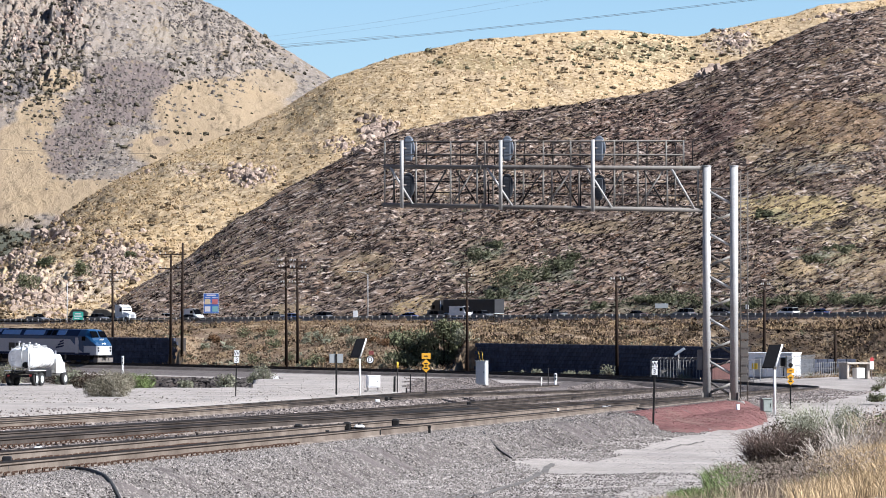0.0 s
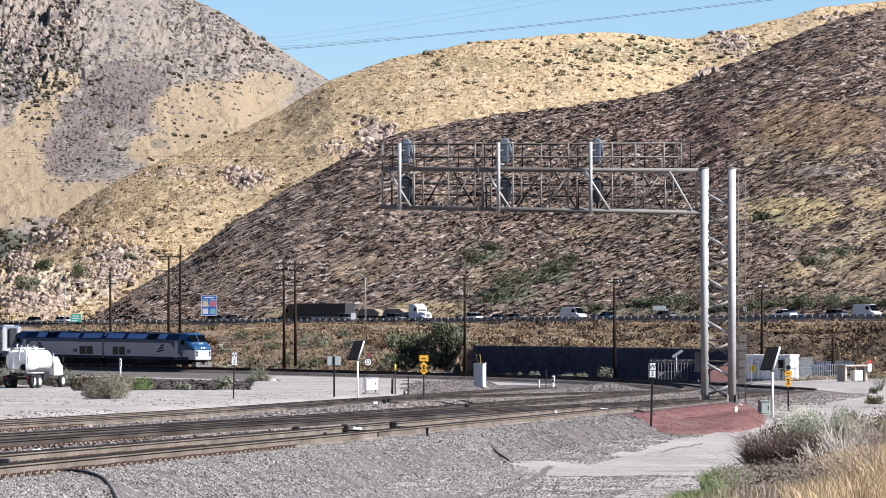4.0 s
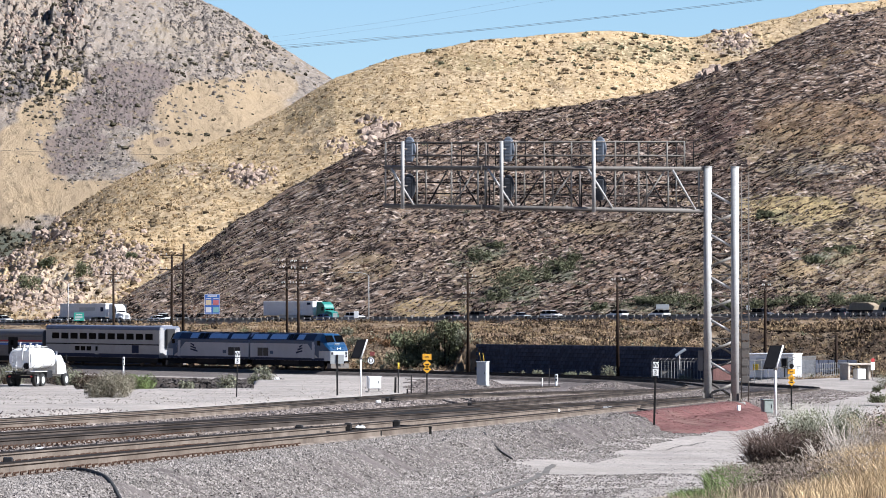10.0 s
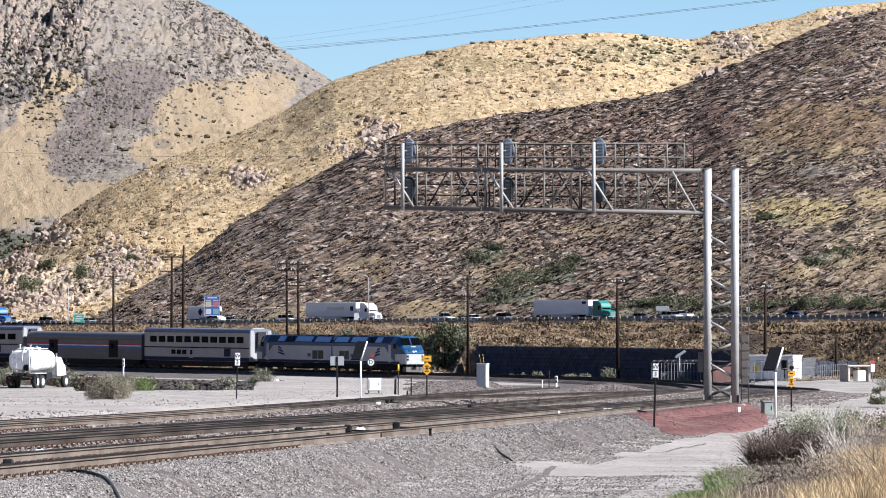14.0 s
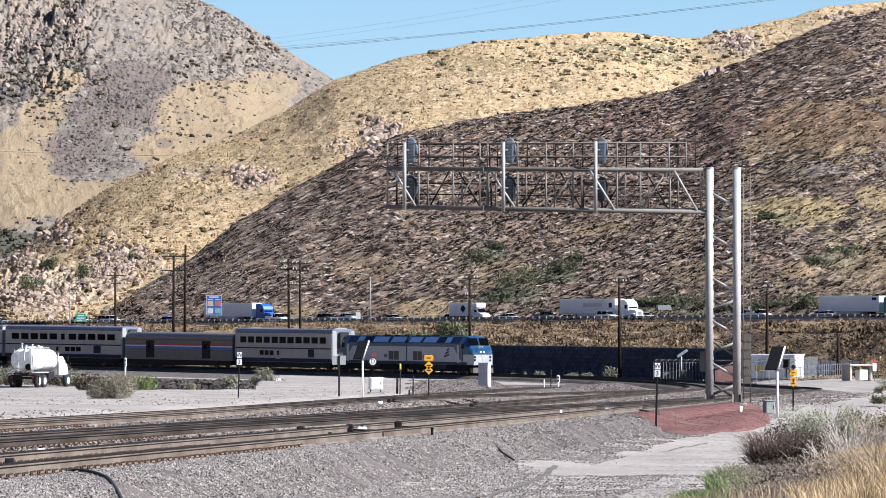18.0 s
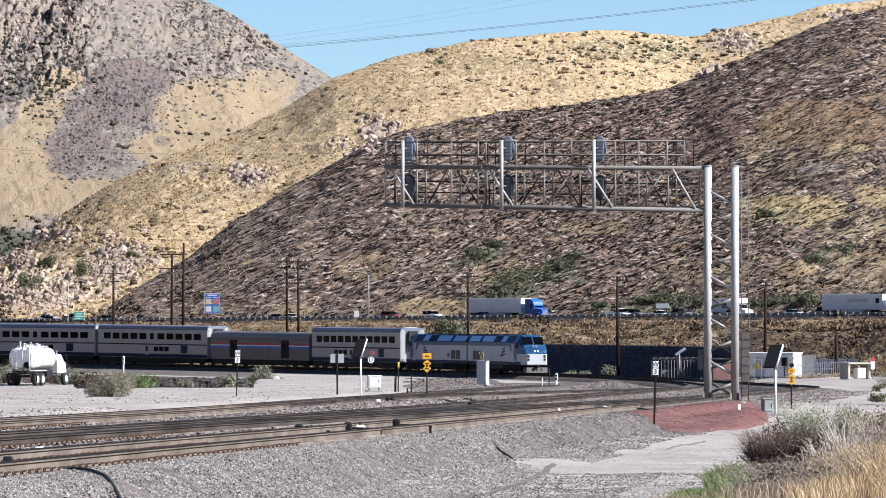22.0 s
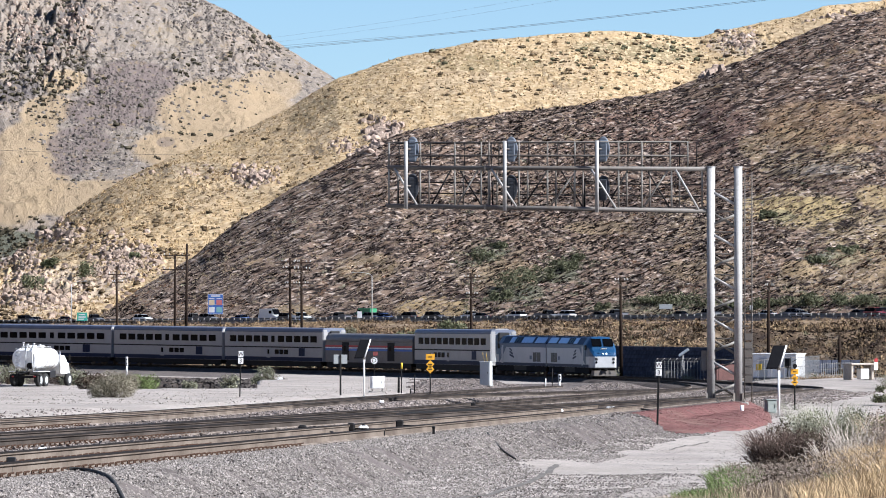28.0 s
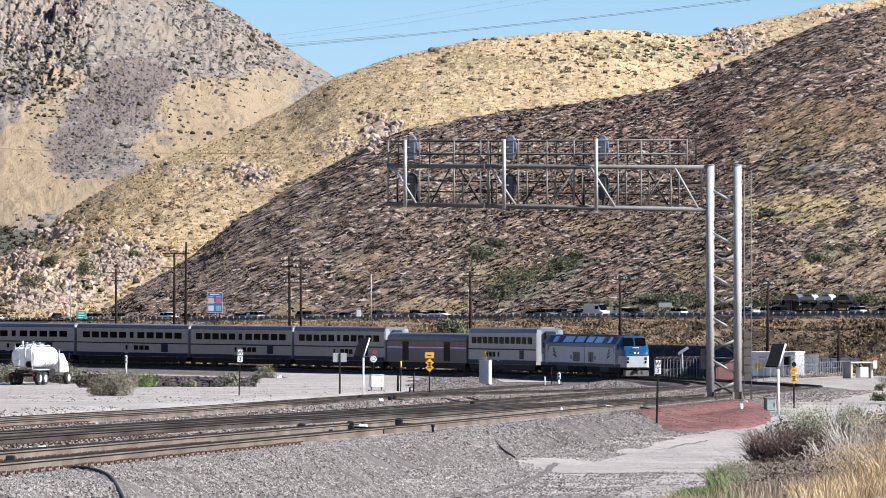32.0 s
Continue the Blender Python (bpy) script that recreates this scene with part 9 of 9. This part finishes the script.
bush(158, 470, 2.6, 1.4, M_DRYBUSH, "dry brown scrub bush", 8, 1100, 0.09)
bush(400, 468, 1.6, 1.2, M_SAGE, "low grey-green bush on the dirt bank", 9, 800, 0.08)
bush(428, 500, 1.6, 1.3, M_SAGE, "low grey-green bush on the dirt bank", 10, 800, 0.08)
bush(469, 636, 2.6, 2.1, M_SAGE, "rounded grey sage bush on the dirt bank", 11, 2600, 0.06)
bush(450, 640, 1.0, 1.0, M_OLIVE, "small dark bush on the bank", 12, 500, 0.09)
for k, (x, d, w, h) in enumerate(((950, 725, 1.3, 1.0), (1000, 715, 1.2, 0.8), (1035, 712, 1.4, 1.0), (1077, 708, 1.9, 1.7), (925, 730, 0.9, 0.8), (1210, 690, 1.2, 0.8), (1012, 716, 1.0, 0.9), (905, 735, 0.8, 0.6))):
    bush(x, d, w, h, M_SAGE, "low grey-green bush at the foot of the wall", 40 + k, 500, 0.09, 30)
for k, (x, d, w, h, m) in enumerate(((1545, 215, 1.1, 0.5, M_OLIVE), (1565, 205, 1.2, 0.5, M_GREEN), (1550, 300, 0.9, 0.45, M_OLIVE), (1562, 560, 2.2, 1.6, M_SAGE), (1552, 470, 0.8, 0.6, M_OLIVE))):
    bush(x, d, w, h, m, "low dark green bush on the verge", 60 + k, 600, 0.05, 30)
for k, (x, y, w, h) in enumerate(((50, 514, 6.4, 5.2), (142, 492, 6.4, 5.2), (84, 474, 5.0, 4.0), (230, 455, 3.6, 2.0), (72, 470, 2.8, 2.2))):
    q = on_hill(HILL_B, x, y)
    root = thing("bush", "dark green bush growing between pale rocks", "bush", Matrix.Translation(q - Vector((0, 0, 0.4))))
    g = random.Random(80 + k)
    v, f = leaf_cloud(1500, [(g.uniform(-0.3, 0.3) * w, g.uniform(-0.3, 0.3) * w, h * g.uniform(0.3, 0.7)) for _ in range(10)], (w * 0.2, w * 0.2, h * 0.3), 0.22, 80 + k)
    child(raw_mesh("foliage", v, f, M_OLIVE), root)
for k, (x, y, w, h) in enumerate(((905, 512, 8.5, 5.6), (945, 496, 7, 4.6), (985, 479, 6.5, 4.0), (1020, 460, 4, 2.6), (845, 460, 5, 3.4), (875, 440, 4, 2.4), (1445, 462, 5, 2.4), (1490, 445, 5, 2.2), (1350, 385, 4, 2.4), (880, 530, 5, 3.0), (1290, 545, 5, 2.0), (1060, 545, 4, 2.0), (1130, 540, 8, 2.6), (1185, 537, 9, 3.0), (1235, 540, 8, 2.4), (1345, 541, 8, 2.4), (1405, 540, 9, 2.6), (1450, 537, 9, 3.2), (1500, 539, 9, 2.6), (1550, 538, 8, 3.0), (1485, 448, 7, 2.4))):
    q = on_hill(HILL_A, x, y)
    root = thing("bush", "dark grey-green sage bush on the burnt slope", "bush", Matrix.Translation(q - Vector((0, 0, 0.4))), "sage bushes")
    g = random.Random(120 + k)
    v, f = leaf_cloud(1100, [(g.uniform(-0.42, 0.42) * w, g.uniform(-0.3, 0.3) * w, h * g.uniform(0.2, 0.65)) for _ in range(11)], (w * 0.16, w * 0.16, h * 0.28), 0.24, 120 + k)
    child(raw_mesh("foliage", v, f, M_SLOPEGREEN), root)

# brush on the railway bank
g = random.Random(5)
M_RUSTBRUSH = material("rust_brush", (0.208, 0.12, 0.063), 0.95, col2=(0.126, 0.072, 0.041), scale=0.5, fine=5, bump=0, island=0.5, spec=0.02)
kinds = ((M_SAGE, "grey-green sage bush on the railway bank"), (M_RUSTBRUSH, "rust-brown dry brush on the railway bank"), (M_OLIVE, "dark olive bush on the railway bank"), (M_STRAW, "straw-coloured dry bush on the railway bank"))
placed = 0
while placed < 40:
    x, d = g.uniform(365, 700), g.uniform(740, 850)
    n = float(path_dist(LINE_B[:560], np.array([brg(x) * d / 1000]), np.array([d]))[0])
    if 11 < n < 36:
        mat, lab = kinds[placed % 4]
        bush(x, d, g.uniform(1.2, 2.6), g.uniform(0.7, 1.5), mat, lab, 400 + placed, 420, 0.11, 16)
        placed += 1

# pale block and riprap by the dirt bank
q = stand(487, 642)
part("face", Shape().loft([[(-0.55, -0.3, -0.1), (0.55, -0.3, -0.1), (0.55, 0.3, -0.1), (-0.55, 0.3, -0.1)], [(-0.1, -0.22, 0.85), (0.3, -0.22, 0.9), (0.3, 0.22, 0.85), (-0.1, 0.22, 0.8)]]), M_WHITE,
     thing("concrete_block", "broken white concrete block on the bank", "block", Matrix.Translation(q)))
g = np.random.default_rng(77)
n = 2600
x = -37 + 20 * g.random(n)
y = 585 + 115 * g.random(n)
scatter("riprap", np.column_stack([x, y, ground_z(x, y) + 0.02]), 0.14 + 0.24 * g.random(n) ** 2, M_DARKROCK, "rock", "dark riprap stones on the ditch bank", "rocks", 77, 0.8, True)
n = 60
x = -36 + 20 * g.random(n)
y = 520 + 10 * g.random(n)
scatter("edge_stones", np.column_stack([x, y, ground_z(x, y) + 0.05]), 0.08 + 0.16 * g.random(n), M_ROCK, "rock", "pale stones along the pad edge", "rocks", 78, 0.8, True)


# ---- verge in the foreground ----
def grass_patch(name, n, cx, cd, wx, wd, h, mat, label, seed):
    """Thin bent blades spread over an oval of ground."""
    g = np.random.default_rng(seed)
    r, a = np.sqrt(g.random(n)), g.random(n) * 6.283
    d = cd + wd * r * np.sin(a)
    x = brg(cx) * cd / 1000 + wx * r * np.cos(a)
    z = top_z(x, d)
    p = np.column_stack([x, d, z])
    hh = h * (0.45 + 0.75 * g.random((n, 1))) * (1 - 0.35 * r[:, None])
    lean = g.normal(size=(n, 3)) * np.array((0.4, 0.4, 0)) * hh
    side = g.normal(size=(n, 3)) * np.array((1, 0.5, 0))
    side /= np.linalg.norm(side, axis=1)[:, None] + 1e-6
    side = side * 0.0032 * (1 + g.random((n, 1)))
    m = p + lean * 0.35 + np.array((0, 0, 1)) * hh * 0.6
    t = p + lean + np.array((0, 0, 1)) * hh
    v = np.stack([p - side, p + side, m + side * 0.7, m - side * 0.7, t], 1).reshape(-1, 3)
    k = (np.arange(n) * 5)[:, None]
    f = np.vstack([k + np.array([[0, 1, 2]]), k + np.array([[0, 2, 3]]), k + np.array([[3, 2, 4]])])
    return tagged(raw_mesh(name, v, f, mat), label, "grass", kind="stuff")


def dry_bush(x, d, w, h, label, seed, n, bend, mat, leaves=0, leafmat=None, r=0.006):
    root = thing("dry_bush", label, "bush", Matrix.Translation(stand(x, d, -0.02)))
    v, f = twig_set(n, w / 2, h, bend, r, seed, 0.2, 7)
    child(raw_mesh("branch_tangle", v, f, mat), root, "tangled thin dry branches")
    if leaves:
        gg = random.Random(seed)
        v, f = leaf_cloud(leaves, [(gg.uniform(-0.4, 0.4) * w, gg.uniform(-0.3, 0.3) * w, h * gg.uniform(0.3, 0.85)) for _ in range(14)], (w * 0.17, w * 0.17, h * 0.22), 0.02, seed)
        child(raw_mesh("foliage", v, f, leafmat), root, "small dry leaves")
    return root


M_SEED = material("pale_seed", (0.391, 0.328, 0.277), 0.95, col2=(0.284, 0.227, 0.189), scale=3, fine=20, bump=0, island=0.4, spec=0.02)
M_DEADGRASS = material("dead_grass", (0.3, 0.225, 0.175), 0.95, col2=(0.15, 0.11, 0.088), scale=1, fine=6, bump=0, island=0.5, spec=0.02)
M_REDTWIG = material("red_brown_twig", (0.145, 0.104, 0.088), 0.95, col2=(0.082, 0.057, 0.047), scale=3, fine=15, bump=0, island=0.6, spec=0.02)
M_PALETWIG = material("bleached_twig", (0.46, 0.41, 0.36), 0.95, col2=(0.32, 0.28, 0.24), scale=3, fine=15, bump=0, island=0.3, spec=0.02)
M_GREYGREEN = material("grey_green_leaf", (0.31, 0.31, 0.23), 0.95, col2=(0.2, 0.205, 0.145), scale=2, fine=10, bump=0, island=0.4, spec=0.02)
dry_bush(1365, 98, 1.15, 0.86, "arching dark red-brown dead bush on the verge", 201, 700, 1.0, M_REDTWIG, 900, M_REDTWIG, 0.009)
# near-black twigs put the shade of the bush's hollow into the colour
dry_bush(1398, 97, 1.0, 0.7, "dark shaded dead bush on the verge", 207, 900, 0.9, material("shaded_twig", (0.063, 0.047, 0.038), 0.95, col2=(0.038, 0.028, 0.023), scale=3, fine=15, bump=0, island=0.5, spec=0.02), 1500, M_REDTWIG)
dry_bush(1415, 100, 1.2, 0.95, "tangled dead brown bush on the verge", 202, 700, 0.7, M_DRYBUSH, 2000, M_DRYBUSH)
dry_bush(1455, 104, 1.5, 1.2, "grey-green feathery bush on the verge", 203, 700, 0.1, M_GREYGREEN, 6500, M_GREYGREEN)
dry_bush(1462, 93, 1.2, 0.72, "bleached bare arching bush on the verge", 208, 60, 0.7, M_PALETWIG, r=0.014)
dry_bush(1500, 98, 1.0, 0.95, "bleached bare branching bush on the verge", 204, 90, 0.4, M_PALETWIG, r=0.013)
dry_bush(1560, 100, 1.2, 0.95, "dry straw-brown bush on the verge", 205, 420, 0.4, M_STRAW, 3200, M_SEED)
dry_bush(1430, 90, 1.6, 0.55, "low dead brown brush on the verge", 206, 420, 0.6, M_DRYBUSH, 1400, M_DRYBUSH)
M_GOLDSTRAW = material("golden_straw", (0.58, 0.43, 0.255), 0.95, col2=(0.38, 0.27, 0.155), scale=1, fine=6, bump=0, island=0.4, spec=0.02)
grass_patch("dry_grass", 11000, 1552, 89, 0.85, 7, 0.6, M_GOLDSTRAW, "tall dry straw grass on the verge", 211)
grass_patch("dry_grass", 5200, 1430, 87, 1.25, 6, 0.3, M_DEADGRASS, "brown dead grass on the verge", 212)
grass_patch("dry_grass", 1500, 1420, 84, 1.5, 5, 0.34, M_STRAW, "straw grass among dead brush", 213)
grass_patch("green_weeds", 4600, 1296, 94, 0.36, 4, 0.44, M_GREEN, "bright green weeds at the road edge", 214)
grass_patch("green_weeds", 3200, 1240, 87, 0.42, 4.5, 0.26, M_GREEN, "bright green weeds at the road edge", 215)
grass_patch("dry_grass", 900, 1215, 86, 0.5, 4, 0.2, M_STRAW, "thin straw grass at the road edge", 216)
grass_patch("dry_grass", 3600, 1520, 81, 0.9, 4, 0.34, M_GOLDSTRAW, "pale straw grass at the near verge", 218)
grass_patch("green_weeds", 1200, 1500, 86, 0.9, 3, 0.35, M_GREEN, "green weeds among straw grass", 217)


def seed_heads(n, cx, cd, wx, wd, z0, z1, mat, seed):
    """Pale seed heads standing over the dead brush."""
    g = np.random.default_rng(seed)
    d = cd + wd * (g.random(n) * 2 - 1)
    x = brg(cx) * cd / 1000 + wx * (g.random(n) * 2 - 1)
    p = np.column_stack([x, d, top_z(x, d) + z0 + (z1 - z0) * g.random(n)])
    scatter("seed_heads", p, 0.010 + 0.016 * g.random(n), mat, "clump", "pale dry seed heads over dead brush", "grass", seed)


for k, (x, d, mat, lab) in enumerate(((1350, 88, M_DRYBUSH, "low leafy dead brush on the verge"), (1420, 86, M_DEADGRASS, "low leafy dry brush on the verge"), (1480, 87, M_REDTWIG, "low red-brown brush on the verge"), (1520, 85, M_DEADGRASS, "low leafy dry brush on the verge"))):
    bush(x, d, 0.7, 0.4, mat, lab, 242 + k, 1500, 0.022, 20)
seed_heads(5200, 1440, 88, 1.25, 6, 0.18, 0.5, M_SEED, 231)
seed_heads(1500, 1540, 92, 0.9, 6, 0.3, 0.75, M_SEED, 232)
bush(1395, 91, 0.5, 0.5, M_OLIVE, "dark green shaded weed under the dead bush", 240, 900, 0.02, 30)
for k, (x, d, w, h) in enumerate(((30, 518, 2.4, 2.1), (100, 516, 2.2, 1.8), (330, 472, 1.2, 0.6), (445, 640, 1.2, 1.3))):
    bush(x, d, w, h, M_SAGE if k != 1 else M_DRYBUSH, "grey-brown dry scrub bush on the dirt", 250 + k, 1500, 0.06, 60)


# ---- what moves ----
LINE_S = np.concatenate([[0], np.cumsum(np.linalg.norm(np.diff(LINE_B[:, :2], axis=0), axis=1))])
START = float(LINE_S[int(np.argmin(np.hypot(LINE_B[:, 0] + 43.74, LINE_B[:, 1] - 816.1)))]) + 2.2


def on_line(s):
    return Vector([float(np.interp(s, LINE_S, LINE_B[:, k])) for k in range(3)])


def ride(t):
    """Metres that the train has run at t seconds."""
    return -0.44 + 5.8438 * t - 0.00921 * t ** 2 - 0.000298 * t ** 3


def motions():
    for car, back, half, facing in TRAIN:
        rows = []
        for k in range(-1, 34):
            s = START + ride(k) - back
            a, b = on_line(s + half), on_line(s - half)
            d = (a - b).normalized()
            x = Vector((d.x, d.y, d.z)) * facing
            y = Vector((0, 0, 1)).cross(x).normalized()
            z = x.cross(y)
            m = Matrix((x, y, z)).transposed().to_4x4()
            m.translation = (a + b) / 2
            rows.append((float(k), m))
        walk(car, rows)
    # freeway traffic: bearings turned to metres along the lane, run on at steady speed beyond the knots
    for car, lane, way, knots in TRAFFIC:
        a = FW_A + FW_BACK * lane
        ts, ks = [], []
        for t, x in knots:
            u = brg(x) / 1000
            ts.append(t)
            ks.append((u * a.y - a.x) / (FW_DIR.x - u * FW_DIR.y))
        turn = Matrix.Rotation(math.atan2(FW_DIR.y, FW_DIR.x) + (0 if way > 0 else math.pi), 4, "Z")

        def along(t):
            if t <= ts[0]:
                return ks[0] + (t - ts[0]) * (ks[1] - ks[0]) / (ts[1] - ts[0])
            if t >= ts[-1]:
                return ks[-1] + (t - ts[-1]) * (ks[-1] - ks[-2]) / (ts[-1] - ts[-2])
            return float(np.interp(t, ts, ks))
        times = sorted({*[float(k) for k in range(-1, 34)], *[float(t) for t in ts if 0 < t < 32]})
        walk(car, [(t, Matrix.Translation(fw(along(t), lane, 0.0)) @ turn) for t in times])


motions()
